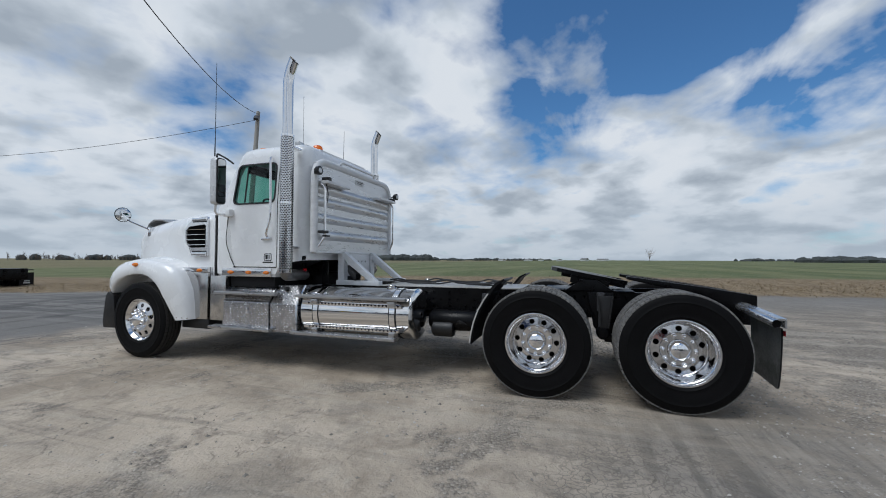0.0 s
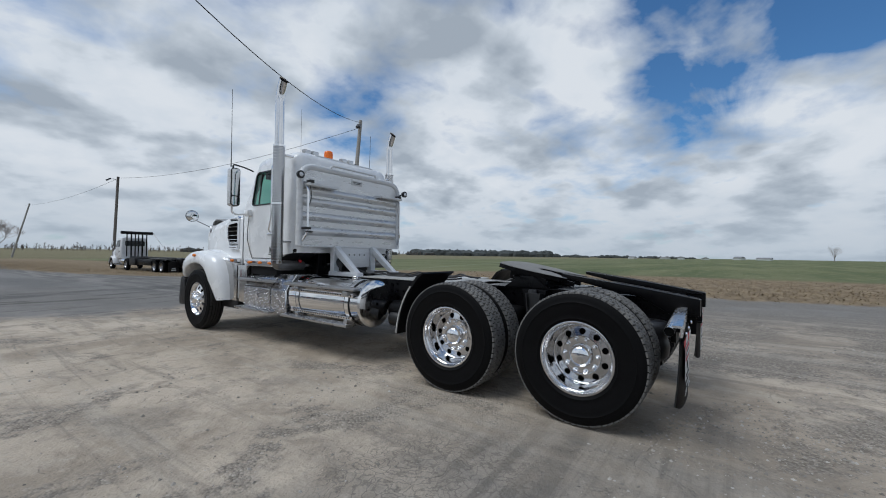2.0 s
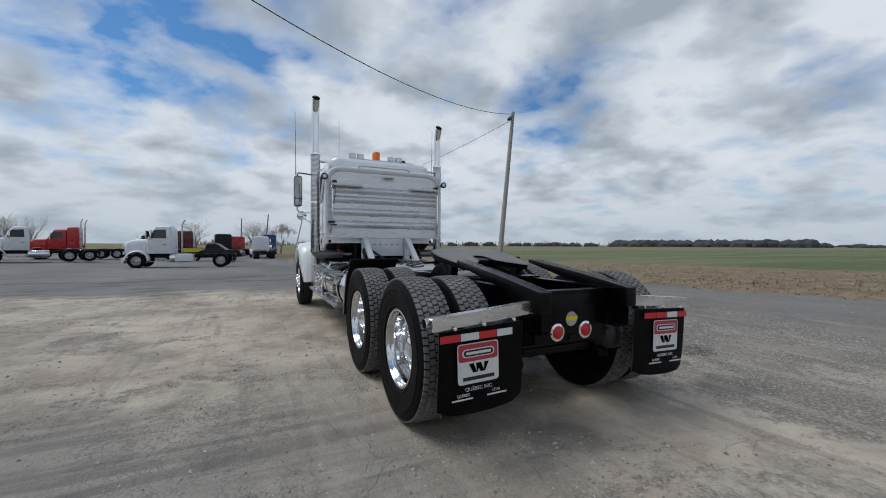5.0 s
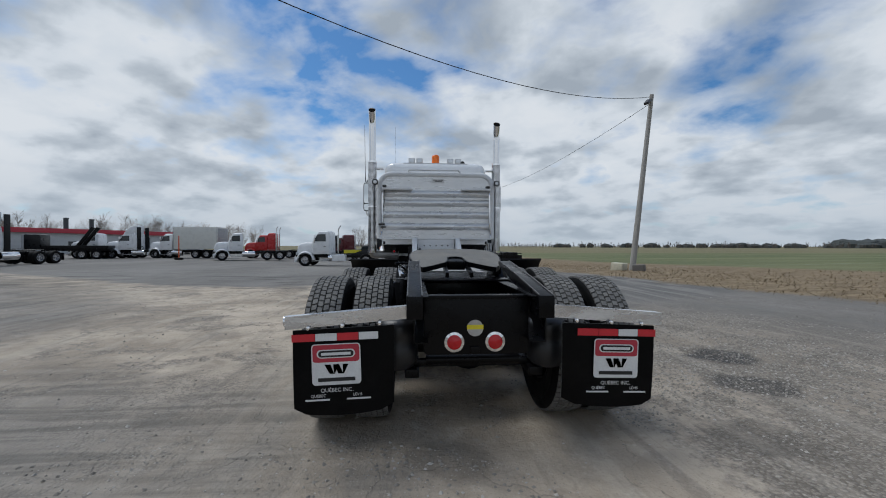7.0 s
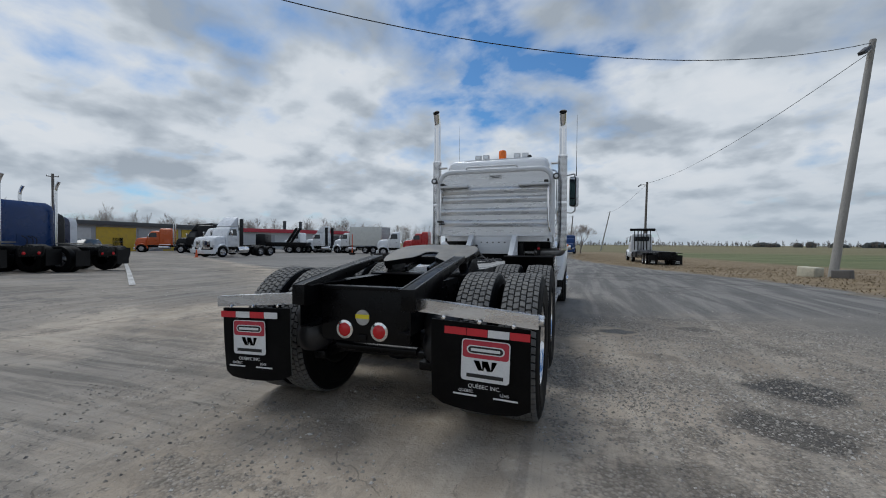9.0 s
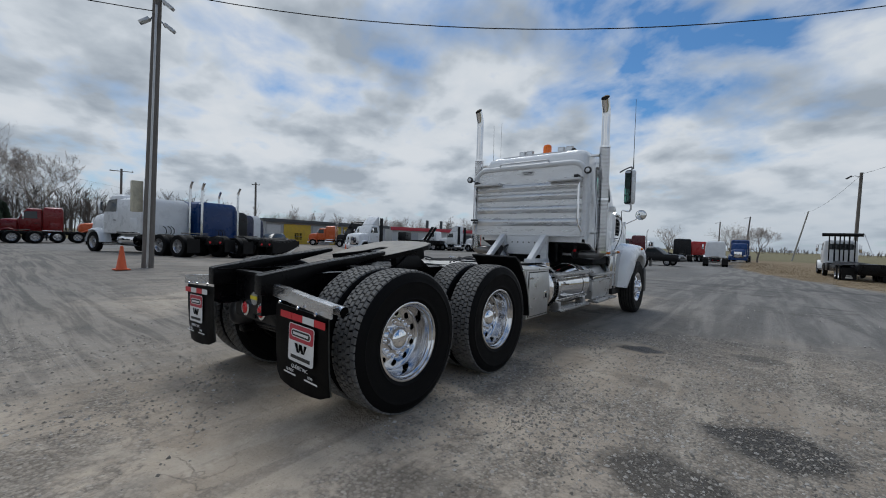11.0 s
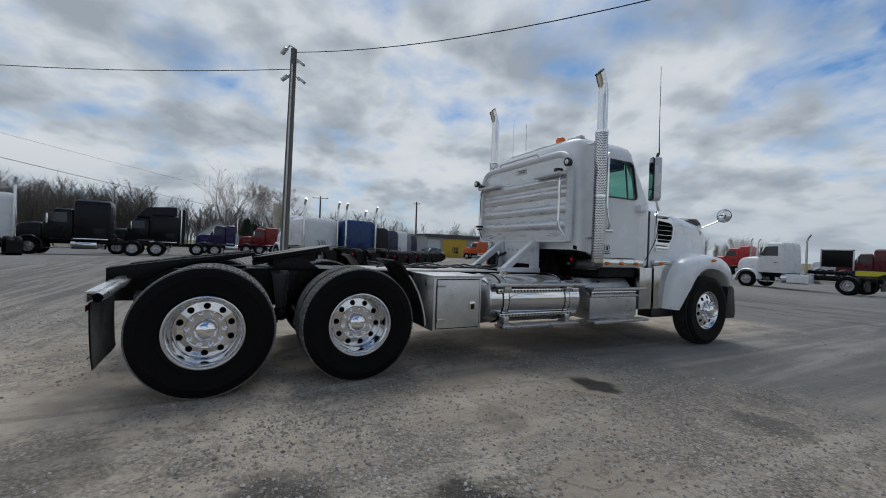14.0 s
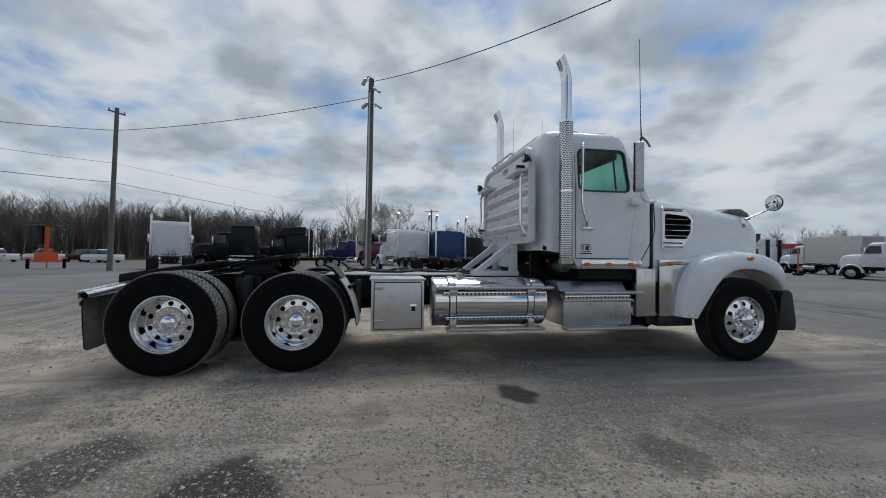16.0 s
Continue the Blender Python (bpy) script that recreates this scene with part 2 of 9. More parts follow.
def tread_plate():
    """Aluminium with the raised diamonds of chequer plate, about 25 mm apart, their glint put into the colour."""
    mat = surface("diamond_plate_aluminium", (0.38, 0.38, 0.39), 0.22, 1.0, var=0.06, scale=9, rough_var=0.08, dirt=(0.34, 0.33, 0.32), dirt_amount=0.3)
    nt, b = nodes_of(mat)
    N, L = nt.nodes.new, nt.links.new
    tc = N("ShaderNodeTexCoord")
    hs = []
    for turn, off in ((45, 0.0), (-45, 0.5)):
        mp = N("ShaderNodeMapping")
        mp.inputs["Rotation"].default_value = (radians(turn), 0, 0)
        L(tc.outputs["Object"], mp.inputs[0])
        sp = N("ShaderNodeSeparateXYZ")
        L(mp.outputs[0], sp.inputs[0])
        w = []
        for out, per in ((1, 0.034), (2, 0.034)):
            d = N("ShaderNodeMath")
            d.operation = "MULTIPLY_ADD"
            d.inputs[1].default_value, d.inputs[2].default_value = 1 / per, off
            L(sp.outputs[out], d.inputs[0])
            fr = N("ShaderNodeMath")
            fr.operation = "FRACT"
            L(d.outputs[0], fr.inputs[0])
            s = N("ShaderNodeMath")
            s.operation = "SUBTRACT"
            s.inputs[1].default_value = 0.5
            L(fr.outputs[0], s.inputs[0])
            m = N("ShaderNodeMath")
            m.operation = "MULTIPLY"
            m.inputs[1].default_value = 2.6 if out == 1 else 7.0
            L(s.outputs[0], m.inputs[0])
            q = N("ShaderNodeMath")
            q.operation = "MULTIPLY"
            L(m.outputs[0], q.inputs[0]), L(m.outputs[0], q.inputs[1])
            w.append(q.outputs[0])
        a = N("ShaderNodeMath")
        L(w[0], a.inputs[0]), L(w[1], a.inputs[1])
        i = N("ShaderNodeMath")
        i.operation, i.use_clamp = "SUBTRACT", True
        i.inputs[0].default_value = 1.0
        L(a.outputs[0], i.inputs[1])
        hs.append(i.outputs[0])
    mx = N("ShaderNodeMath")
    mx.operation = "MAXIMUM"
    L(hs[0], mx.inputs[0]), L(hs[1], mx.inputs[1])
    # raised diamonds coloured brighter than the sheet, as a painted glint
    old = b.inputs["Base Color"].links[0].from_socket
    glint_mix = N("ShaderNodeMix")
    glint_mix.data_type = "RGBA"
    L(mx.outputs[0], glint_mix.inputs[0]), L(old, glint_mix.inputs[6])
    glint_mix.inputs[7].default_value = (0.90, 0.90, 0.91, 1)
    L(glint_mix.outputs[2], b.inputs["Base Color"])
    bp = N("ShaderNodeBump")
    bp.inputs["Strength"].default_value, bp.inputs["Distance"].default_value = 1.0, 0.007
    L(mx.outputs[0], bp.inputs["Height"])
    L(bp.outputs[0], b.inputs["Normal"])
    return mat


def perforated(name, cell=(0.022, 0.034), hole=(0.016, 0.012)):
    """Bright metal punched with rows of staggered slots; u round the pipe, v along it, from UVs in metres."""
    mat = surface(name, (0.72, 0.72, 0.73), 0.16, 1.0, var=0.04, scale=8)
    nt, b = nodes_of(mat)
    N, L = nt.nodes.new, nt.links.new
    uv = N("ShaderNodeUVMap")
    br = N("ShaderNodeTexBrick")
    br.inputs["Scale"].default_value = 1.0
    br.offset, br.squash = 0.5, 1.0
    br.inputs["Brick Width"].default_value, br.inputs["Row Height"].default_value = cell[1], cell[0]
    br.inputs["Mortar Size"].default_value, br.inputs["Mortar Smooth"].default_value = 0.0052, 0.1
    br.inputs["Color1"].default_value = br.inputs["Color2"].default_value = (1, 1, 1, 1)
    br.inputs["Mortar"].default_value = (0, 0, 0, 1)
    L(uv.outputs[0], br.inputs["Vector"])
    dark = N("ShaderNodeBsdfDiffuse")
    dark.inputs[0].default_value = (0.02, 0.02, 0.02, 1)
    ms = N("ShaderNodeMixShader")
    L(br.outputs[0], ms.inputs[0]), L(b.outputs[0], ms.inputs[1]), L(dark.outputs[0], ms.inputs[2])
    L(ms.outputs[0], nt.nodes["Material Output"].inputs[0])
    return mat


M_PLATE = tread_plate()
M_PERF = perforated("perforated_heat_shield")

M_KICK = surface("worn_stainless_sheet", (0.55, 0.54, 0.53), 0.16, 1.0, var=0.06, scale=5, rough_var=0.06)
M_INTAKE = surface("chromed_intake_plastic", (0.84, 0.84, 0.85), 0.12, 0.75, var=0.03, scale=6, rough_var=0.04)
M_MIRRORBACK = surface("pale_mirror_plastic", (0.62, 0.63, 0.64), 0.30, 0.2, var=0.04, scale=6)
M_GREYSHIELD = surface("smoked_shield_plastic", (0.22, 0.22, 0.22), 0.25, var=0.1, scale=5)
M_BEACON = surface("orange_beacon_lens", (0.80, 0.16, 0.01), 0.2, var=0.1, scale=30)
M_RACK = surface("scuffed_rack_sheet", (0.66, 0.665, 0.67), 0.34, 0.55, var=0.08, scale=5, dirt=(0.40, 0.40, 0.40), dirt_amount=0.30, dirt_scale=3.2, stretch=(0.5, 1, 4.0), rough_var=0.14)
M_HANGER = surface("bright_hanger_steel", (0.74, 0.74, 0.745), 0.26, 0.9, var=0.10, scale=9, rough_var=0.10, dirt=(0.35, 0.34, 0.33), dirt_amount=0.35, dirt_scale=5, stretch=(0.4, 1, 2))
# elbow steel coloured dark for the shade it runs into under the cab
M_ELBOW = surface("dark_elbow_steel", (0.20, 0.195, 0.19), 0.40, 0.8, var=0.2, scale=7, dirt=(0.06, 0.05, 0.045), dirt_amount=0.6)
M_BRACKET = surface("dusty_black_bracket", (0.020, 0.020, 0.021), 0.45, spec=0.3, var=0.3, scale=8, dirt=(0.05, 0.047, 0.043), dirt_amount=0.4, dirt_scale=7)
M_RAMPTOP = surface("worn_ramp_steel", (0.11, 0.105, 0.10), 0.40, 0.5, var=0.25, scale=6)
M_DECK = surface("scuffed_deck_plate", (0.50, 0.49, 0.47), 0.5, 0.5, var=0.2, scale=5, dirt=(0.2, 0.19, 0.18), dirt_amount=0.6)
M_FENDER = surface("bare_fender_metal", (0.56, 0.55, 0.53), 0.45, 0.4, var=0.15, scale=6, dirt=(0.25, 0.24, 0.22), dirt_amount=0.5)
M_TANK = surface("polished_tank_aluminium", (0.78, 0.78, 0.785), 0.065, 1.0, var=0.04, scale=5, rough_var=0.035, dirt=(0.5, 0.5, 0.5), dirt_amount=0.12)
M_BOXALU = surface("dull_tool_box_aluminium", (0.58, 0.58, 0.58), 0.34, 0.9, var=0.12, scale=6, rough_var=0.1, dirt=(0.3, 0.3, 0.29), dirt_amount=0.4, bump=0.0012, bump_scale=45)

M_RIM = surface("polished_wheel_aluminium", (0.70, 0.70, 0.71), 0.10, 1.0, var=0.05, scale=9, rough_var=0.04)
M_DRUM = surface("dark_brake_drum", (0.018, 0.016, 0.015), 0.7, var=0.3, scale=9, dirt=(0.05, 0.04, 0.03), dirt_amount=0.4)
M_AIRBAG = surface("grey_black_air_bag_rubber", (0.012, 0.012, 0.014), 0.38, var=0.2, scale=8, dirt=(0.035, 0.034, 0.033), dirt_amount=0.25, dirt_scale=6)
M_STEERTREAD = surface("dark_steer_tread", (0.022, 0.021, 0.020), 0.75, var=0.25, scale=10, dirt=(0.07, 0.065, 0.06), dirt_amount=0.5, dirt_scale=7)
M_FLAPDUST = surface("dried_mud_on_rubber", (0.22, 0.225, 0.215), 0.85, var=0.3, scale=6, dirt=(0.05, 0.05, 0.05), dirt_amount=0.6, dirt_scale=4)
# soot in the stacks; also the black for shade inside intake and hanger pipe
M_SOOT_SHADE = surface("soot_and_hollow_shade", (0.004, 0.004, 0.004), 0.95, spec=0.05)
M_SHOCK = surface("dark_grey_shock", (0.045, 0.045, 0.048), 0.5, var=0.2)
# mesh helpers
def to_mesh(name, bm, mat, smooth=38):
    me = bpy.data.meshes.new(name)
    bmesh.ops.recalc_face_normals(bm, faces=bm.faces)
    bm.to_mesh(me)
    bm.free()
    if smooth:
        me.shade_smooth()
        me.set_sharp_from_angle(angle=radians(smooth))
    if mat:
        me.materials.append(mat)
    return me


def part(name, bm, mat, parent, label="", smooth=38, at=None):
    """One mesh object under a thing or a part; bm may be a ready mesh."""
    me = bm if isinstance(bm, bpy.types.Mesh) else to_mesh(name, bm, mat, smooth)
    ob = new(name, me)
    ob.parent = parent
    if at is not None:
        ob.matrix_basis = at
    if label:
        ob["label"] = label
    return ob


def thing(name, label, category, at=None, group="", kind=""):
    ob = new(name)
    ob.empty_display_size = 0.3
    if at is not None:
        ob.matrix_basis = at
    return tagged(ob, label, category, group, kind)


def solid(name, bm, mat, label, category, group="", kind="", at=None, smooth=38):
    ob = new(name, bm if isinstance(bm, bpy.types.Mesh) else to_mesh(name, bm, mat, smooth))
    if at is not None:
        ob.matrix_basis = at
    return tagged(ob, label, category, group, kind)


def bevel_all(bm, width, seg=2, verts=None):
    edges = [e for e in bm.edges if e.is_manifold and e.calc_face_angle(0) > 0.5]
    if verts is not None:
        vs = set(verts)
        edges = [e for e in edges if e.verts[0] in vs and e.verts[1] in vs]
    bmesh.ops.bevel(bm, geom=edges, offset=width, segments=seg, profile=0.6, affect="EDGES", clamp_overlap=True)


def box(lo, hi, bevel=0.0, bm=None, m=None, seg=2):
    """A box between two corners, bevelled; m turns it after."""
    made = bm is None
    tmp = bmesh.new()
    vs = [tmp.verts.new((x, y, z)) for x in (lo[0], hi[0]) for y in (lo[1], hi[1]) for z in (lo[2], hi[2])]
    for f in ((0, 1, 3, 2), (4, 6, 7, 5), (0, 4, 5, 1), (2, 3, 7, 6), (0, 2, 6, 4), (1, 5, 7, 3)):
        tmp.faces.new([vs[i] for i in f])
    bmesh.ops.recalc_face_normals(tmp, faces=tmp.faces)
    if bevel:
        bevel_all(tmp, bevel, seg)
    if m is not None:
        bmesh.ops.transform(tmp, matrix=m, verts=tmp.verts)
    return tmp if made else merge(bm, tmp)


def merge(bm, other, m=None):
    if m is not None:
        bmesh.ops.transform(other, matrix=m, verts=other.verts)
    me = bpy.data.meshes.new("tmp")
    other.to_mesh(me)
    other.free()
    bm.from_mesh(me)
    bpy.data.meshes.remove(me)
    return bm


def prism(profile, lo, hi, axis="x", bevel=0.0, bm=None, seg=2):
    """A polygon, in the two other axes, drawn out along an axis."""
    tmp = bmesh.new()

    def at(p, h):
        return {"x": (h, p[0], p[1]), "y": (p[0], h, p[1]), "z": (p[0], p[1], h)}[axis]
    a, b = [tmp.verts.new(at(p, lo)) for p in profile], [tmp.verts.new(at(p, hi)) for p in profile]
    n = len(profile)
    tmp.faces.new(a), tmp.faces.new(b[::-1])
    for i in range(n):
        tmp.faces.new((a[i], b[i], b[(i + 1) % n], a[(i + 1) % n]))
    bmesh.ops.recalc_face_normals(tmp, faces=tmp.faces)
    if bevel:
        bevel_all(tmp, bevel, seg)
    return tmp if bm is None else merge(bm, tmp)


def loft(rings, closed=True, caps=True, bm=None):
    """Rings of points, joined one to the next."""
    tmp = bmesh.new() if bm is None else bm
    vs = [[tmp.verts.new(p) for p in r] for r in rings]
    n = len(rings[0])
    for a, b in zip(vs, vs[1:]):
        for i in range(n if closed else n - 1):
            j = (i + 1) % n
            tmp.faces.new((a[i], a[j], b[j], b[i]))
    if caps and closed:
        tmp.faces.new(vs[0][::-1]), tmp.faces.new(vs[-1])
    return tmp


def smooth_path(points, r, seg=6):
    """Round the corners of a polyline with radius r."""
    pts = [Vector(p) for p in points]
    out = [pts[0]]
    for a, b, c in zip(pts, pts[1:], pts[2:]):
        u, v = (a - b), (c - b)
        d = min(r, u.length * 0.49, v.length * 0.49)
        p, q = b + u.normalized() * d, b + v.normalized() * d
        for i in range(seg + 1):
            t = i / seg
            out.append(p * (1 - t) ** 2 + b * 2 * t * (1 - t) + q * t ** 2)
    return out + [pts[-1]]


def tube(points, r, seg=10, bm=None, caps=True, uv=False):
    """A round bar along a polyline; r may be a list."""
    tmp = bmesh.new() if bm is None else bm
    pts = [Vector(p) for p in points]
    rings, ref = [], None
    for i, p in enumerate(pts):
        d = (pts[min(i + 1, len(pts) - 1)] - pts[max(i - 1, 0)]).normalized()
        if ref is None:
            ref = d.orthogonal().normalized()
        ref = (ref - d * ref.dot(d)).normalized()
        side = d.cross(ref)
        rr = r[i] if isinstance(r, (list, tuple)) else r
        rings.append([p + (ref * math.cos(a) + side * math.sin(a)) * rr for a in (2 * math.pi * k / seg for k in range(seg))])
    return loft(rings, True, caps, tmp)


def lathe(profile, seg=32, axis="x", bm=None, at=(0, 0, 0), caps=False):
    """A profile of (radius, height) turned round an axis."""
    tmp = bmesh.new() if bm is None else bm
    rings = []
    for r, h in profile:
        ring = []
        for k in range(seg):
            a = 2 * math.pi * k / seg
            c, s = r * math.cos(a), r * math.sin(a)
            p = {"x": (h, c, s), "y": (c, h, s), "z": (c, s, h)}[axis]
            ring.append((p[0] + at[0], p[1] + at[1], p[2] + at[2]))
        rings.append(ring)
    return loft(rings, True, caps, tmp)


def round_rect(w0, w1, h0, h1, r, seg=4):
    """Points of a rectangle with round corners."""
    out = []
    for cx, cy, a0 in ((w1 - r, h1 - r, 0), (w0 + r, h1 - r, 90), (w0 + r, h0 + r, 180), (w1 - r, h0 + r, 270)):
        for i in range(seg + 1):
            a = radians(a0 + 90 * i / seg)
            out.append((cx + r * math.cos(a), cy + r * math.sin(a)))
    return out


def holed_ring(bm, r1, r2, x1, x2, holes, hole_r, depth, n=6):
    """An annulus facing +x with round holes through it; x goes from x1 at r1 to x2 at r2."""
    rc, half = (r1 + r2) / 2, math.pi / holes

    def pt(th, r, c):
        return (x1 + (x2 - x1) * (r - r1) / (r2 - r1), r * math.cos(th + c), r * math.sin(th + c))
    hw, hr = half * rc, (r2 - r1) / 2
    corner = math.atan2(hr, hw)
    angs = []
    marks = [-corner, 0, corner, math.pi / 2, math.pi - corner, math.pi, math.pi + corner, 1.5 * math.pi, 2 * math.pi - corner]
    for a, b in zip(marks, marks[1:]):
        angs += [a, (a + b) / 2]
    for k in range(holes):
        c = 2 * half * k
        outer, inner, back = [], [], []
        for a in angs:
            ca, sa = math.cos(a), math.sin(a)
            s = min(hw / abs(ca) if abs(ca) > 1e-6 else 9, hr / abs(sa) if abs(sa) > 1e-6 else 9)
            outer.append(bm.verts.new(pt(ca * s / rc, rc + sa * s, c)))
            p = pt(ca * hole_r / rc, rc + sa * hole_r, c)
            inner.append(bm.verts.new(p))
            back.append(bm.verts.new((p[0] - depth, p[1], p[2])))
        m = len(angs)
        for i in range(m):
            j = (i + 1) % m
            bm.faces.new((outer[i], outer[j], inner[j], inner[i]))
            bm.faces.new((inner[i], inner[j], back[j], back[i]))
    return bm


def frame_strip(outer, inner, place, thick):
    """A flat frame between two outlines of the same length; place(a, b, depth) sets its points, thick is its depth."""
    bm = bmesh.new()
    rings = [[bm.verts.new(place(*p, d)) for p in line] for line, d in ((inner, thick), (inner, 0.0), (outer, 0.0), (outer, thick))]
    n = len(outer)
    for a, b in ((0, 1), (1, 2), (2, 3), (3, 0)):
        for i in range(n):
            j = (i + 1) % n
            bm.faces.new((rings[a][i], rings[a][j], rings[b][j], rings[b][i]))
    return bm


def resample(points, n, centre):
    """The outline as met by n even rays from a centre inside it."""
    out = []
    for k in range(n):
        a = 2 * math.pi * k / n
        d = (math.cos(a), math.sin(a))
        best = None
        for p, q in zip(points, points[1:] + points[:1]):
            ex, ey = q[0] - p[0], q[1] - p[1]
            det = d[0] * -ey + ex * d[1]
            if abs(det) < 1e-12:
                continue
            px, py = p[0] - centre[0], p[1] - centre[1]
            t = (px * -ey + ex * py) / det
            u = (d[0] * py - d[1] * px) / det
            if t > 0 and -1e-9 <= u <= 1 + 1e-9:
                best = t if best is None else max(best, t)
        out.append((centre[0] + d[0] * best, centre[1] + d[1] * best))
    return out


def cut(mesh, cutters):
    """The mesh with solids taken out of it."""
    ob = bpy.data.objects.new("tmp", mesh)
    scene.collection.objects.link(ob)
    olds = []
    for bm in cutters:
        me = bpy.data.meshes.new("tmp")
        bmesh.ops.recalc_face_normals(bm, faces=bm.faces)
        bm.to_mesh(me)
        bm.free()
        c = bpy.data.objects.new("tmp", me)
        scene.collection.objects.link(c)
        md = ob.modifiers.new("cut", "BOOLEAN")
        md.operation, md.object, md.solver = "DIFFERENCE", c, "EXACT"
        olds.append(c)
    bpy.context.view_layer.update()
    res = bpy.data.meshes.new_from_object(ob.evaluated_get(bpy.context.evaluated_depsgraph_get()))
    for o in (ob, *olds):
        bpy.data.objects.remove(o)
    return res


def lettering(text, size, mat, name="lettering"):
    """Flat letters of the built-in font as a mesh, in the xz plane, facing -y."""
    cu = bpy.data.curves.new(name, "FONT")
    cu.body, cu.size, cu.align_x, cu.align_y, cu.extrude = text, size, "CENTER", "CENTER", 0.0008
    ob = bpy.data.objects.new("tmp", cu)
    scene.collection.objects.link(ob)
    bpy.context.view_layer.update()
    me = bpy.data.meshes.new_from_object(ob.evaluated_get(bpy.context.evaluated_depsgraph_get()))
    bpy.data.objects.remove(ob)
    me.transform(pose(0, 0, 0, 90, 0, 0))
    me.materials.clear()
    me.materials.append(mat)
    return me

# ground: one sheet, yard, dry verge and green field
def ground_z(x, y):
    def rise(v):
        return 0.5 + 0.5 * math.tanh(v / 2)
    ridge = 0.28 * math.exp(-min(60.0, ((x + 19) / 9.0) ** 2)) * rise((9 - y) / 2.5)
    bank = 0.12 * rise((x - (12.1 - 0.22 * y) - 1.2) * 2.0) if x > 0 else 0.0
    fall = -0.02 * max(0.0, min(y - 15.0, 24.0)) * (0.2 + 0.8 * rise((x + 15) / 4.0))
    nose = -0.052 * rise((y - 4.6) / 0.8)
    return ridge + bank + fall + nose - 0.042


YARD_TONE = 0.765
CRAZE = (-2.65, 0.35)      # middle of the crazed patch


def ground_material():
    mat = bpy.data.materials.new("yard_and_field_ground")
    nt, b = nodes_of(mat)
    N, L = nt.nodes.new, nt.links.new
    tc = N("ShaderNodeTexCoord")
    pos = tc.outputs["Object"]
    sep = N("ShaderNodeSeparateXYZ")
    L(pos, sep.inputs[0])
    X, Y = sep.outputs[0], sep.outputs[1]

    def mth(op, a, c=None, clamp=False):
        n = N("ShaderNodeMath")
        n.operation, n.use_clamp = op, clamp
        for i, v in enumerate((a, c)):
            if v is None:
                continue
            if isinstance(v, (int, float)):
                n.inputs[i].default_value = v
            else:
                L(v, n.inputs[i])
        return n.outputs[0]

    def nz(scale, detail=5, rough=0.6, off=(0, 0, 0), stretch=(1, 1, 1), turn=0.0, dist=0.0):
        mp = N("ShaderNodeMapping")
        mp.inputs["Location"].default_value, mp.inputs["Scale"].default_value = off, stretch
        mp.inputs["Rotation"].default_value = (0, 0, radians(turn))
        L(pos, mp.inputs[0])
        n = N("ShaderNodeTexNoise")
        n.inputs["Scale"].default_value, n.inputs["Detail"].default_value, n.inputs["Roughness"].default_value = scale, detail, rough
        n.inputs["Distortion"].default_value = dist
        L(mp.outputs[0], n.inputs["Vector"])
        return n.outputs[0]

    def rng(v, a, c, lo=0.0, hi=1.0, smooth=True):
        n = N("ShaderNodeMapRange")
        n.interpolation_type = "SMOOTHSTEP" if smooth else "LINEAR"
        n.inputs[1].default_value, n.inputs[2].default_value, n.inputs[3].default_value, n.inputs[4].default_value = a, c, lo, hi
        L(v, n.inputs[0])
        return n.outputs[0]

    def mix(f, a, c):
        n = N("ShaderNodeMix")
        n.data_type = "RGBA"
        for s, v in ((n.inputs[0], f), (n.inputs[6], a), (n.inputs[7], c)):
            if isinstance(v, (int, float)):
                s.default_value = v
            elif isinstance(v, tuple):
                s.default_value = (*v, 1)
            else:
                L(v, s)
        return n.outputs[2]

    # packed yard: smooth tan crust, broken by patches of grey crushed stone, with tyre tracks
    patch = nz(0.30, 5, 0.60, (3, 1, 0), dist=0.4)
    patch2 = nz(0.85, 7, 0.62, (8, 5, 0), dist=0.7)
    mottle = nz(3.2, 6, 0.66, (2, 8, 0), dist=0.5)
    grain = nz(55, 3, 0.6)
    grit = nz(11, 5, 0.66, (2, 2, 0))
    tracks = nz(0.55, 5, 0.6, (1, 4, 0), (3.4, 0.30, 1), 38, 0.6)
    ruts = nz(1.0, 6, 0.66, (5, 2, 0), (4.0, 0.26, 1), 56, 0.9)
    crust = mix(rng(patch, 0.40, 0.60), (0.421, 0.350, 0.268), (0.702, 0.594, 0.467))
    crust = mix(mth("MULTIPLY", rng(mottle, 0.50, 0.68), 0.55), crust, (0.316, 0.261, 0.200))
    crust = mix(mth("MULTIPLY", rng(grit, 0.55, 0.72), 0.40), crust, (0.772, 0.666, 0.546))
    crust = mix(mth("MULTIPLY", rng(grain, 0.40, 0.30), 0.45), crust, (0.199, 0.167, 0.131))
    vor = N("ShaderNodeTexVoronoi")
    vor.inputs["Scale"].default_value = 46
    L(pos, vor.inputs["Vector"])
    stone_col = N("ShaderNodeSeparateColor")
    L(vor.outputs["Color"], stone_col.inputs[0])
    stones = mix(stone_col.outputs[0], (0.199, 0.172, 0.142), (0.433, 0.383, 0.320))
    stones = mix(rng(stone_col.outputs[1], 0.86, 0.97, 0.0, 0.5), stones, (0.679, 0.622, 0.546))
    stones = mix(rng(vor.outputs["Distance"], 0.45, 0.75, 0.0, 0.65), stones, (0.140, 0.120, 0.097))
    # more crushed stone on the +x side of the truck
    side = rng(mth("ADD", X, mth("MULTIPLY", patch, 3.0)), 2.4, 4.4, 0.0, 0.085)
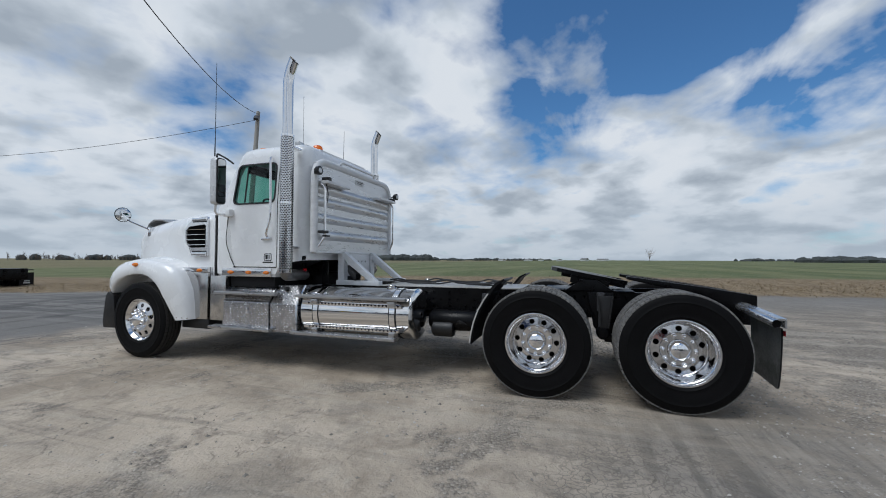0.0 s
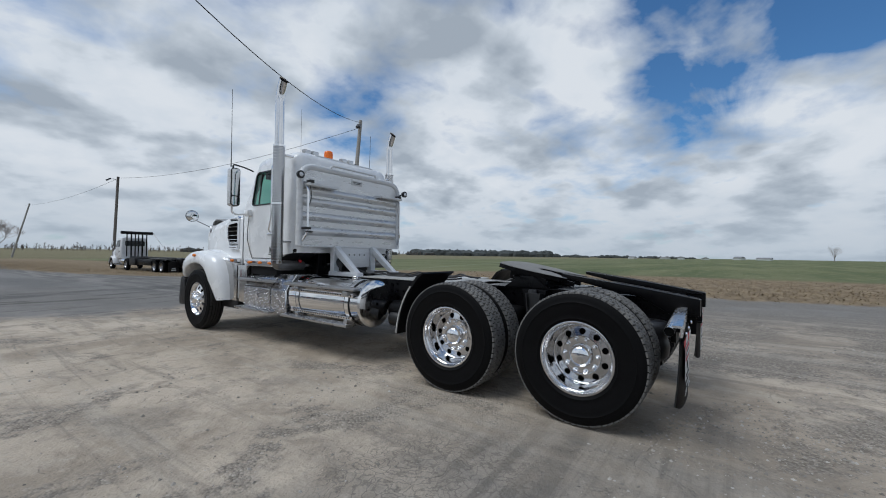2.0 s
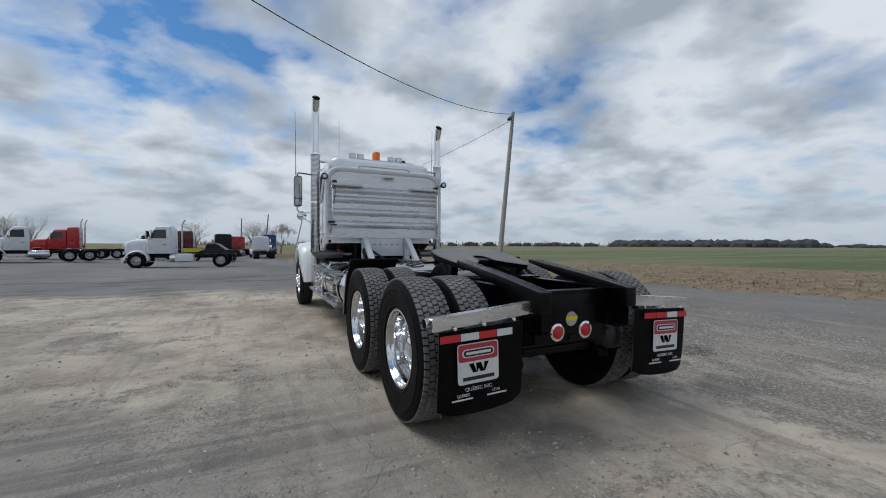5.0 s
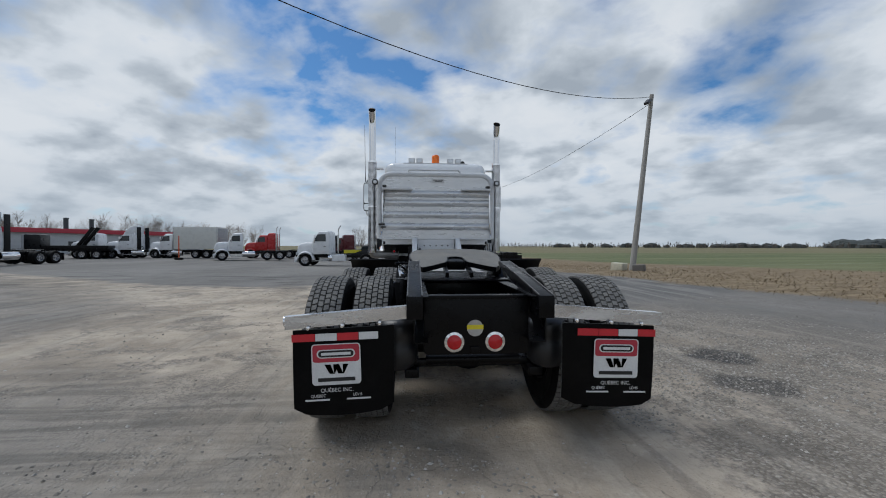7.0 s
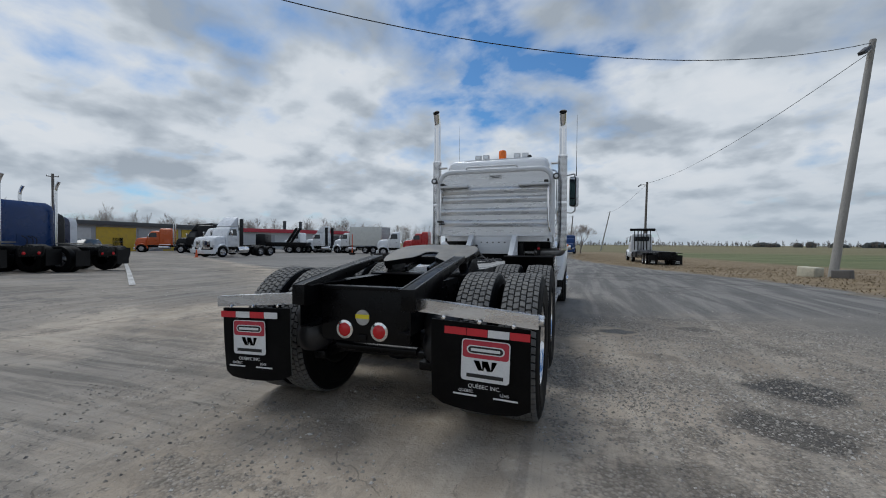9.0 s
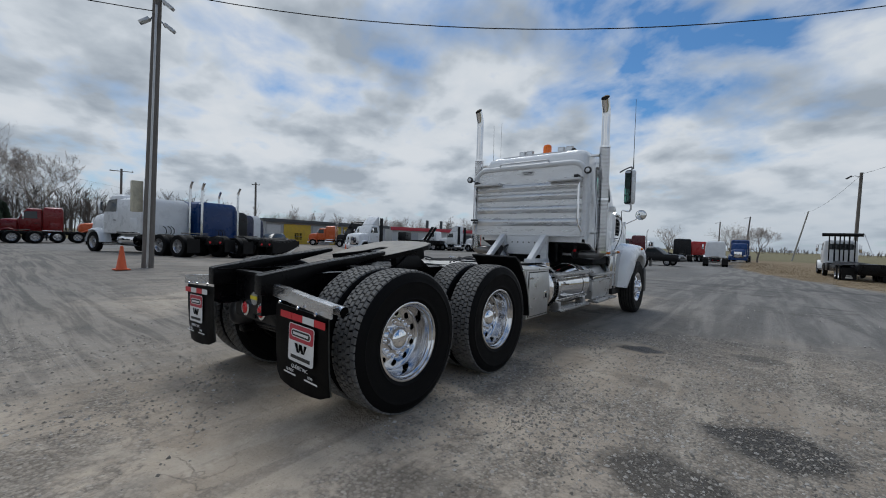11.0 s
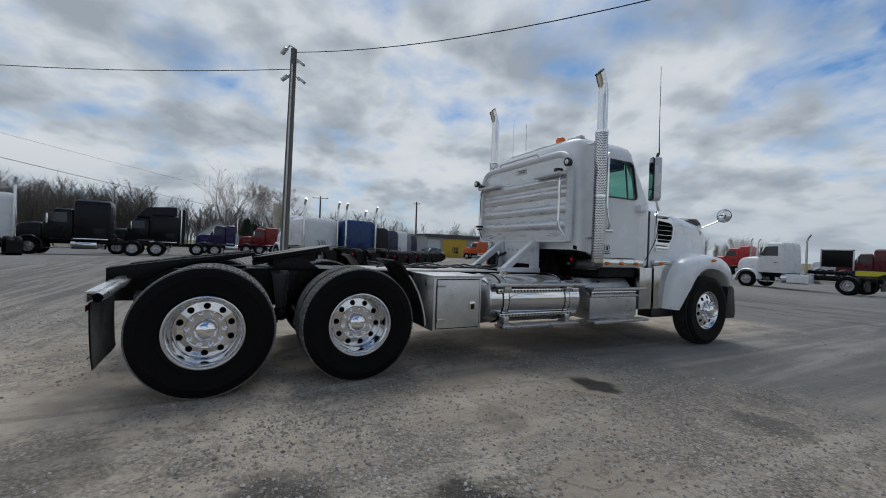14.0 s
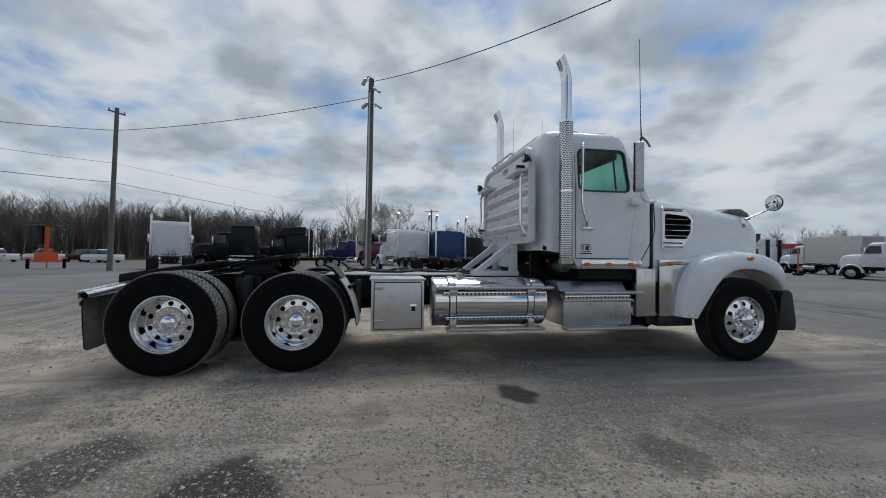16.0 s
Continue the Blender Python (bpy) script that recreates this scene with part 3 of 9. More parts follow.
    crust = mix(rng(side, 0.0, 0.085, 0.0, 0.55), crust, (0.32, 0.272, 0.22))
    heap = rng(mth("ADD", mth("ADD", mth("MULTIPLY", patch2, 0.72), mth("MULTIPLY", grit, 0.28)), side), 0.50, 0.60)
    yard = mix(mth("MULTIPLY", heap, 0.85), crust, stones)
    yard = mix(mth("MULTIPLY", rng(tracks, 0.52, 0.64), 0.40), yard, (0.60, 0.53, 0.435))
    yard = mix(mth("MULTIPLY", rng(ruts, 0.52, 0.66), 0.48), yard, mix(0.4, stones, (0.24, 0.205, 0.165)))
    blot = nz(1.5, 6, 0.62, (11, 4, 0), dist=0.5)
    yard = mix(mth("MULTIPLY", rng(blot, 0.54, 0.64), 0.42), yard, mix(0.55, stones, (0.30, 0.265, 0.22)))
    yard = mix(mth("MULTIPLY", rng(blot, 0.44, 0.35), 0.38), yard, (0.66, 0.575, 0.465))
    # fine cracks in the crust
    crk = N("ShaderNodeTexVoronoi")
    crk.feature = "DISTANCE_TO_EDGE"
    crk.inputs["Scale"].default_value = 1.1
    wv = N("ShaderNodeVectorMath")
    wv.operation = "ADD"
    L(pos, wv.inputs[0])
    wn_ = N("ShaderNodeTexNoise")
    wn_.inputs["Scale"].default_value, wn_.inputs["Detail"].default_value = 2.4, 5
    L(pos, wn_.inputs["Vector"])
    L(wn_.outputs["Color"], wv.inputs[1])
    L(wv.outputs[0], crk.inputs["Vector"])
    crack = mth("MULTIPLY", rng(crk.outputs["Distance"], 0.003, 0.014, 1.0, 0.0), rng(patch2, 0.48, 0.40, 0.0, 0.35))
    yard = mix(crack, yard, (0.15, 0.13, 0.11))
    # a crazed patch of old paving
    crz = N("ShaderNodeTexVoronoi")
    crz.feature = "DISTANCE_TO_EDGE"
    crz.inputs["Scale"].default_value = 9.0
    L(wv.outputs[0], crz.inputs["Vector"])
    ca, cb = mth("SUBTRACT", X, CRAZE[0]), mth("SUBTRACT", Y, CRAZE[1])
    cd = mth("ADD", mth("SQRT", mth("ADD", mth("MULTIPLY", ca, ca), mth("MULTIPLY", cb, cb))), mth("MULTIPLY", mth("SUBTRACT", patch2, 0.5), 1.2))
    craze = mth("MULTIPLY", rng(crz.outputs["Distance"], 0.02, 0.09, 1.0, 0.0), rng(cd, 0.50, 1.00, 0.60, 0.0))
    # darker asphalt beyond the packed part
    far = rng(mth("SUBTRACT", mth("ADD", mth("MULTIPLY", X, 0.9), mth("MULTIPLY", Y, 0.35)), mth("MULTIPLY", nz(0.3, 4, 0.6), -2.6)), 5.0, 9.6)
    asphalt = mix(rng(nz(0.16, 5, 0.6, (2, 9, 0), (1, 0.35, 1), 15), 0.40, 0.62), (0.17, 0.165, 0.157), (0.27, 0.262, 0.248))
    asphalt = mix(mth("MULTIPLY", rng(grain, 0.42, 0.30), 0.45), asphalt, (0.06, 0.06, 0.06))
    asphalt = mix(mth("MULTIPLY", heap, 0.35), asphalt, stones)
    yard = mix(mth("MULTIPLY", far, 0.8), yard, asphalt)
    brink = mth("MAXIMUM", mth("SUBTRACT", 5.0, mth("MULTIPLY", X, 0.62)), 10.3)
    far2 = rng(mth("ADD", mth("SUBTRACT", Y, brink), mth("MULTIPLY", mth("SUBTRACT", nz(0.6, 5, 0.6, (1, 1, 0)), 0.5), 3.0)), -0.3, 0.9)
    yard = mix(mth("MULTIPLY", far2, 0.88), yard, mix(0.22, asphalt, (0.27, 0.265, 0.255)))
    # darker worn yard, then a pale paved lane
    lane = mth("ADD", mth("ADD", Y, mth("MULTIPLY", X, 0.51)), mth("MULTIPLY", mth("SUBTRACT", nz(0.5, 4, 0.6, (7, 3, 0)), 0.5), 1.2))
    apron = mth("MULTIPLY", rng(lane, -3.0, -8.5), rng(X, -3.5, -7.5))
    yard = mix(mth("MULTIPLY", apron, 0.55), yard, mix(0.5, asphalt, (0.24, 0.215, 0.18)))
    pale = mth("MULTIPLY", rng(lane, -11.5, -12.3), rng(X, -4.0, -9.0))
    yard = mix(mth("MULTIPLY", pale, 0.72), yard, mix(rng(nz(0.3, 5, 0.6, (2, 9, 0), (0.4, 2.0, 1), -27), 0.4, 0.62), (0.36, 0.355, 0.34), (0.46, 0.455, 0.435)))
    over = mth("MULTIPLY", rng(lane, -20.0, -21.0), rng(X, -6.0, -10.0))
    yard = mix(mth("MULTIPLY", over, 0.9), yard, asphalt)
    west = mth("MULTIPLY", rng(mth("ADD", X, mth("MULTIPLY", mth("SUBTRACT", patch, 0.5), 6.0)), -4.6, -8.0), rng(mth("SUBTRACT", Y, mth("MULTIPLY", X, -0.75)), 4.0, -1.0))
    yard = mix(mth("MULTIPLY", west, 0.62), yard, mix(rng(ruts, 0.42, 0.60), (0.15, 0.146, 0.14), (0.29, 0.28, 0.265)))
    south = mth("MULTIPLY", rng(mth("ADD", X, mth("MULTIPLY", mth("SUBTRACT", patch2, 0.5), 5.0)), -0.2, -3.0), mth("MULTIPLY", rng(mth("ADD", Y, mth("MULTIPLY", mth("SUBTRACT", patch, 0.5), 6.0)), 2.2, -0.8), rng(Y, -9.0, -6.0)))
    yard = mix(mth("MULTIPLY", south, 0.80), yard, mix(rng(nz(1.1, 6, 0.66, (3, 2, 0), (0.28, 4.0, 1), 30, 0.7), 0.40, 0.60), (0.16, 0.152, 0.14), (0.35, 0.32, 0.28)))
    yard = mix(craze, yard, (0.19, 0.167, 0.142))
    east = mth("MULTIPLY", rng(mth("ADD", mth("SUBTRACT", Y, mth("MULTIPLY", X, 0.5)), mth("MULTIPLY", mth("SUBTRACT", patch2, 0.5), 3.0)), 2.6, 4.6), rng(X, -0.4, 1.6))
    yard = mix(mth("MULTIPLY", east, 0.90), yard, mix(rng(tracks, 0.42, 0.60), (0.175, 0.168, 0.158), (0.30, 0.283, 0.26)))
    # long dark wet scrapes where vehicles turn in
    scrape = mth("MULTIPLY", rng(nz(0.55, 6, 0.66, (9, 3, 0), (0.5, 2.6, 1), 14, 1.0), 0.53, 0.62), mth("MULTIPLY", rng(Y, 9.0, 10.5), rng(Y, 24.0, 17.0)))
    yard = mix(mth("MULTIPLY", scrape, 0.60), yard, (0.085, 0.078, 0.07))
    # damp and oily spots
    wob = nz(2.2, 5, 0.65, (4, 4, 0))
    wet = None
    for sx, sy, r, kk in ((2.06, 3.56, 0.25, 0.95), (3.43, 1.37, 0.43, 0.92), (2.97, 0.38, 0.40, 0.80), (3.34, 4.22, 0.28, 0.55), (2.90, 4.80, 0.30, 0.30), (2.06, -0.66, 0.40, 0.36), (-0.2, -0.75, 0.30, 0.30), (2.45, 2.15, 0.25, 0.3),
                          (-0.2, 27.1, 0.30, 0.85), (0.3, 29.6, 0.35, 0.75), (-1.0, 28.6, 0.3, 0.7), (1.0, 13.4, 0.4, 0.6), (0.6, 14.2, 0.35, 0.5)):
        dx, dy = mth("SUBTRACT", X, sx), mth("SUBTRACT", Y, sy)
        d = mth("SQRT", mth("ADD", mth("MULTIPLY", dx, dx), mth("MULTIPLY", mth("MULTIPLY", dy, dy), 1.6)))
        d = mth("ADD", d, mth("MULTIPLY", mth("SUBTRACT", wob, 0.5), 1.3 * r + 0.16))
        one = mth("MULTIPLY", rng(d, r * 0.75, r * 1.15, 1.0, 0.0), kk)
        wet = one if wet is None else mth("MAXIMUM", wet, one)
    swale = mth("MULTIPLY", rng(mth("ABSOLUTE", mth("ADD", mth("SUBTRACT", Y, mth("ADD", mth("MULTIPLY", X, 0.35), 17.3)), mth("MULTIPLY", mth("SUBTRACT", nz(0.35, 5, 0.6), 0.5), 5.0))), 0.2, 0.8, 1.0, 0.0), 0.6)
    wet = mth("MAXIMUM", wet, mth("MULTIPLY", swale, rng(X, -9.0, -5.0)))
    yard = mix(wet, yard, (0.032, 0.027, 0.022))
    tone_ = N("ShaderNodeVectorMath")
    tone_.operation = "SCALE"
    L(yard, tone_.inputs[0])
    tone_.inputs["Scale"].default_value = YARD_TONE
    yard = tone_.outputs[0]
    # dry verge and field
    wav = mth("MULTIPLY", mth("SUBTRACT", nz(0.5, 4, 0.6), 0.5), 3.0)
    line = mth("ADD", mth("ADD", X, mth("MULTIPLY", Y, 0.22)), wav)
    verge = mth("MULTIPLY", rng(line, 11.7, 12.7), rng(X, 0.0, 2.0))
    hay = mix(rng(nz(1.6, 6, 0.7, (1, 7, 0), (0.5, 1.6, 1)), 0.35, 0.65), (0.17, 0.122, 0.072), (0.29, 0.222, 0.135))
    hay = mix(mth("MULTIPLY", rng(nz(7, 4, 0.7), 0.45, 0.7), 0.5), hay, (0.13, 0.095, 0.06))
    field_line = mth("ADD", mth("ADD", X, mth("MULTIPLY", Y, 0.17)), mth("MULTIPLY", wav, 0.8))
    field = mth("MULTIPLY", rng(field_line, 25.5, 29.0), rng(X, 3.0, 6.0))
    green = mix(rng(nz(0.10, 6, 0.6, (0, 3, 0), (0.25, 1.4, 1), -12), 0.38, 0.66), (0.095, 0.115, 0.045), (0.175, 0.180, 0.085))
    green = mix(mth("MULTIPLY", rng(nz(0.9, 5, 0.7, (0, 0, 0), (0.3, 1.5, 1)), 0.52, 0.72), 0.6), green, (0.26, 0.25, 0.14))
    col = mix(verge, yard, hay)
    col = mix(field, col, green)
    # grass and brush beyond the far ends of the yard
    back = rng(mth("SUBTRACT", mth("MULTIPLY", X, -1.0), mth("MULTIPLY", Y, 0.2)), 66.0, 72.0)
    col = mix(mth("MAXIMUM", back, rng(Y, 92.0, 100.0)), col, mix(0.5, hay, green))
    L(col, b.inputs["Base Color"])
    ro = mth("SUBTRACT", 0.92, mth("MULTIPLY", wet, 0.45))
    L(ro, b.inputs["Roughness"])
    b.inputs["Specular IOR Level"].default_value = 0.3
    hsum = mth("ADD", mth("MULTIPLY", mth("MULTIPLY", vor.outputs["Distance"], heap), -0.45), mth("ADD", mth("MULTIPLY", grain, 0.25), mth("ADD", mth("MULTIPLY", grit, 0.9), mth("ADD", mth("MULTIPLY", mottle, 1.2), mth("MULTIPLY", crack, -0.6)))))
    bp = N("ShaderNodeBump")
    bp.inputs["Strength"].default_value, bp.inputs["Distance"].default_value = 0.9, 0.028
    L(hsum, bp.inputs["Height"])
    L(bp.outputs[0], b.inputs["Normal"])
    return mat


M_GROUND = ground_material()


def axis_steps(near, far):
    a = [0.0]
    step = 0.35
    while a[-1] < far:
        a.append(a[-1] + step)
        if a[-1] > near:
            step *= 1.18
    return [-v for v in a[:0:-1]] + a


def build_ground():
    xs, ys = axis_steps(9, 4200), axis_steps(10, 4200)
    nx, ny = len(xs), len(ys)
    verts = []
    for y in ys:
        for x in xs:
            z = ground_z(x, y)
            if abs(x) < 30 and abs(y) < 30:
                z += 0.022 * (noise.noise(Vector((x * 0.35, y * 0.35, 3.1)))) + 0.010 * noise.noise(Vector((x * 1.3, y * 1.3, 7.7))) - 0.006
            verts.append((x, y, z))
    faces = [(j * nx + i, j * nx + i + 1, (j + 1) * nx + i + 1, (j + 1) * nx + i) for j in range(ny - 1) for i in range(nx - 1)]
    me = bpy.data.meshes.new("ground")
    me.from_pydata(verts, [], faces)
    me.shade_smooth()
    me.materials.append(M_GROUND)
    return tagged(new("ground", me), "packed grey-brown gravel yard running into dry verge and green field", "ground", kind="structure")


build_ground()

# the white tractor: front towards +y, rear axle at y = 0
def tyre_mesh(tread=True):
    prof = [(0.292, -0.095), (0.312, -0.118), (0.330, -0.1265), (0.334, -0.131), (0.339, -0.1285), (0.37, -0.136), (0.44, -0.144), (0.463, -0.1440), (0.468, -0.1470), (0.473, -0.1430), (0.496, -0.140), (0.524, -0.133), (0.540, -0.122), (0.5445, -0.06), (0.546, 0.0),
            (0.5445, 0.06), (0.540, 0.122), (0.524, 0.133), (0.496, 0.140), (0.473, 0.1430), (0.468, 0.1470), (0.463, 0.1440), (0.44, 0.144), (0.37, 0.136), (0.339, 0.1285), (0.334, 0.131), (0.330, 0.1265), (0.312, 0.118), (0.292, 0.095)]
    bm = lathe(prof, 56)
    return to_mesh("tyre", bm, M_RUBBER, 50)


def tread_mesh(rows, n, r0=0.5425, r1=0.5595, skew=0.35, rib=False):
    """Tread blocks round the crown, each with its own edges."""
    bm = bmesh.new()
    for ri, (x0, x1) in enumerate(rows):
        for k in range(n):
            w = 2 * math.pi / n
            a0 = k * w + (0.5 * w if ri % 2 else 0)
            gap = 0.02 if rib else 0.10
            zig = skew * w * (1 if ri % 2 else -1)
            vs = []
            for r, inset in ((r0 - 0.004, 0.0), (r1, 0.0022)):
                for x, s in ((x0 + inset, 0), (x1 - inset, 1)):
                    for e in (gap / 2, 1 - gap / 2):
                        a = a0 + w * e + zig * s + (inset * 2 / r) * (1 if e < 0.5 else -1)
                        drop = 0.010 * (abs(x) / 0.125) ** 4
                        vs.append(bm.verts.new((x, (r - drop) * math.cos(a), (r - drop) * math.sin(a))))
            for f in ((0, 1, 5, 4), (2, 6, 7, 3), (0, 4, 6, 2), (1, 3, 7, 5), (4, 5, 7, 6)):
                bm.faces.new([vs[i] for i in f])
    return to_mesh("tread", bm, M_STEERTREAD if rib else M_TREAD, 0)


def outer_rim_mesh():
    bm = lathe([(0.290, 0.085), (0.300, 0.096), (0.309, 0.112), (0.308, 0.120), (0.301, 0.123), (0.293, 0.121), (0.287, 0.112), (0.284, 0.100), (0.282, 0.094), (0.276, 0.090), (0.270, 0.082),
                (0.266, 0.050), (0.262, 0.005), (0.257, -0.030), (0.250, -0.046), (0.240, -0.053)], 56)
    holed_ring(bm, 0.166, 0.240, -0.043, -0.053, 10, 0.0275, 0.035)
    lathe([(0.166, -0.043), (0.164, -0.033), (0.160, -0.029), (0.152, -0.031), (0.100, -0.031), (0.096, -0.041)], 56, bm=bm)
    lathe([(0.290, 0.085), (0.262, -0.060), (0.255, -0.13)], 56, bm=bm)
    return to_mesh("wheel", bm, M_RIM, 40)


def inner_rim_mesh():
    bm = lathe([(0.290, 0.10), (0.305, 0.118), (0.298, 0.120), (0.280, 0.09), (0.270, 0.03), (0.15, 0.015), (0.02, 0.015)], 40)
    lathe([(0.290, -0.10), (0.305, -0.118), (0.298, -0.120), (0.280, -0.09), (0.27, 0.0)], 40, bm=bm)
    lathe([(0.21, 0.0), (0.215, -0.16), (0.20, -0.175), (0.09, -0.17)], 32, bm=bm)
    return to_mesh("wheel", bm, M_DRUM, 40)


def front_rim_mesh():
    bm = lathe([(0.290, 0.085), (0.300, 0.096), (0.309, 0.112), (0.306, 0.121), (0.298, 0.120), (0.286, 0.100), (0.272, 0.082), (0.258, 0.080)], 56)
    holed_ring(bm, 0.160, 0.258, 0.108, 0.080, 10, 0.030, 0.040)
    lathe([(0.160, 0.108), (0.155, 0.116), (0.120, 0.118), (0.105, 0.116)], 56, bm=bm)
    lathe([(0.290, 0.085), (0.255, -0.05), (0.25, -0.11), (0.02, -0.11)], 56, bm=bm)
    return to_mesh("wheel", bm, M_CHROME, 40)


def lug_mesh(h=0.028, r=0.017):
    bm = lathe([(r * 1.25, 0.0), (r * 1.25, 0.006), (r, 0.008), (r * 0.95, h - 0.006), (r * 0.6, h), (0.001, h + 0.002)], 10)
    return to_mesh("lug_nut", bm, M_CHROME2, 50)


TYRE, TREAD_DRIVE, TREAD_STEER = tyre_mesh(), tread_mesh([(-0.124, -0.088), (-0.084, -0.045), (-0.041, -0.002), (0.002, 0.041), (0.045, 0.084), (0.088, 0.124)], 66, skew=0.12), \
    tread_mesh([(-0.118, -0.080), (-0.070, -0.026), (-0.018, 0.018), (0.026, 0.070), (0.080, 0.118)], 60, 0.5425, 0.5535, 0.02, True)
RIM_OUT, RIM_IN, RIM_FRONT, LUG, LUG_LONG = outer_rim_mesh(), inner_rim_mesh(), front_rim_mesh(), lug_mesh(0.034, 0.019), lug_mesh(0.06, 0.019)
CAP_REAR = to_mesh("hub_cap", lathe([(0.098, -0.045), (0.098, -0.005), (0.094, 0.009), (0.082, 0.025), (0.060, 0.039), (0.030, 0.047), (0.001, 0.049)], 32), M_CHROME2, 50)
CAP_FRONT = to_mesh("hub_cap", lathe([(0.105, 0.112), (0.098, 0.135), (0.085, 0.165), (0.078, 0.185), (0.055, 0.195), (0.001, 0.198)], 32), M_CHROME2, 50)
HUB_Z = 0.514


def wheel(parent, x, y, kind, z=HUB_Z):
    """kind: outer or inner of a drive pair, or front; its outside faces away from the centre line."""
    side = 1 if x > 0 else -1
    spin = {"outer": 17, "inner": 40, "front": 8}[kind] + 11 * y
    w = part("wheel", {"outer": RIM_OUT, "inner": RIM_IN, "front": RIM_FRONT}[kind], None, parent, "" if kind == "inner" else "polished aluminium wheel",
             at=pose(x, y, z, 0, 0, 0 if side > 0 else 180) @ pose(0, 0, 0, spin))
    part("tyre", TYRE, None, w, "black rubber tyre")
    part("tread", TREAD_STEER if kind == "front" else TREAD_DRIVE, None, w, "dusty tread blocks")
    if kind != "inner":
        part("hub_cap", CAP_FRONT if kind == "front" else CAP_REAR, None, w)
        for k in range(10):
            a = math.radians(36 * k + 18)
            part("lug_nut", LUG_LONG if kind == "front" else LUG, None, w, at=pose(0.112 if kind == "front" else -0.033, (0.134 if kind == "front" else 0.141) * math.cos(a), (0.134 if kind == "front" else 0.141) * math.sin(a)))
    return w


truck = thing("semi_truck", "white day-cab highway tractor with chrome stacks and black chassis", "truck")
for ax in (0.0, 1.32):
    for s in (-1, 1):
        wheel(truck, s * 1.075, ax, "outer")
        wheel(truck, s * 0.740, ax, "inner")
FRONT_Y = 7.03
for s in (-1, 1):
    wheel(truck, s * 1.11, FRONT_Y, "front", 0.462)


def side_x(z):
    """Half the cab's width at a height."""
    return 1.035 if z < 2.1 else 1.035 - 0.055 * (z - 2.1) / 0.6


def build_cab():
    levels = [(1.12, 1.00, 4.33, 5.84), (1.16, 1.03, 4.30, 5.86), (1.30, 1.035, 4.29, 5.86), (2.08, 1.035, 4.29, 5.86), (2.13, 1.032, 4.29, 5.83), (2.40, 1.008, 4.29, 5.70),
              (2.70, 0.985, 4.30, 5.55), (2.82, 0.975, 4.31, 5.50), (2.885, 0.95, 4.335, 5.455), (2.925, 0.90, 4.38, 5.39), (2.94, 0.80, 4.48, 5.26)]

    def rings(shrink):
        out = []
        for z, w, y0, y1 in levels:
            zz = z + (shrink if z < 2 else -shrink if z > 2.9 else 0)
            out.append([(x, y, zz) for x, y in round_rect(-w + shrink, w - shrink, y0 + shrink, y1 - shrink, 0.15 - shrink, 6)])
        return out
    shell = to_mesh("cab", loft(rings(0.0)), M_WHITE, 0)
    win = round_rect(4.775, 5.42, 2.135, 2.675, 0.07, 4)
    win = [(y + (0.06 * (2.675 - z) / 0.54 if y > 5.1 else 0), z) for y, z in win]
    cutters = [loft(rings(0.045)), prism([(4.0, 1.0), (4.84, 1.0), (4.70, 1.24), (4.52, 1.32), (4.0, 1.40)], -1.3, 1.3, "x"), prism(win, -1.3, 1.3, "x"),
               prism([(-0.88, 2.18), (0.88, 2.18), (0.80, 2.72), (-0.80, 2.72)], 5.3, 6.2, "y"),
               prism(round_rect(-0.55, 0.55, 2.1, 2.55, 0.08), 4.1, 4.5, "y")]
    me = cut(shell, cutters)
    me.shade_smooth()
    me.set_sharp_from_angle(angle=radians(32))
    cab = part("cab", me, None, truck, "white painted cab")
    return cab, win


CAB, WIN = build_cab()


def side_place(s, lift):
    return lambda y, z, d: (s * (side_x(z) + lift - d), y, z)


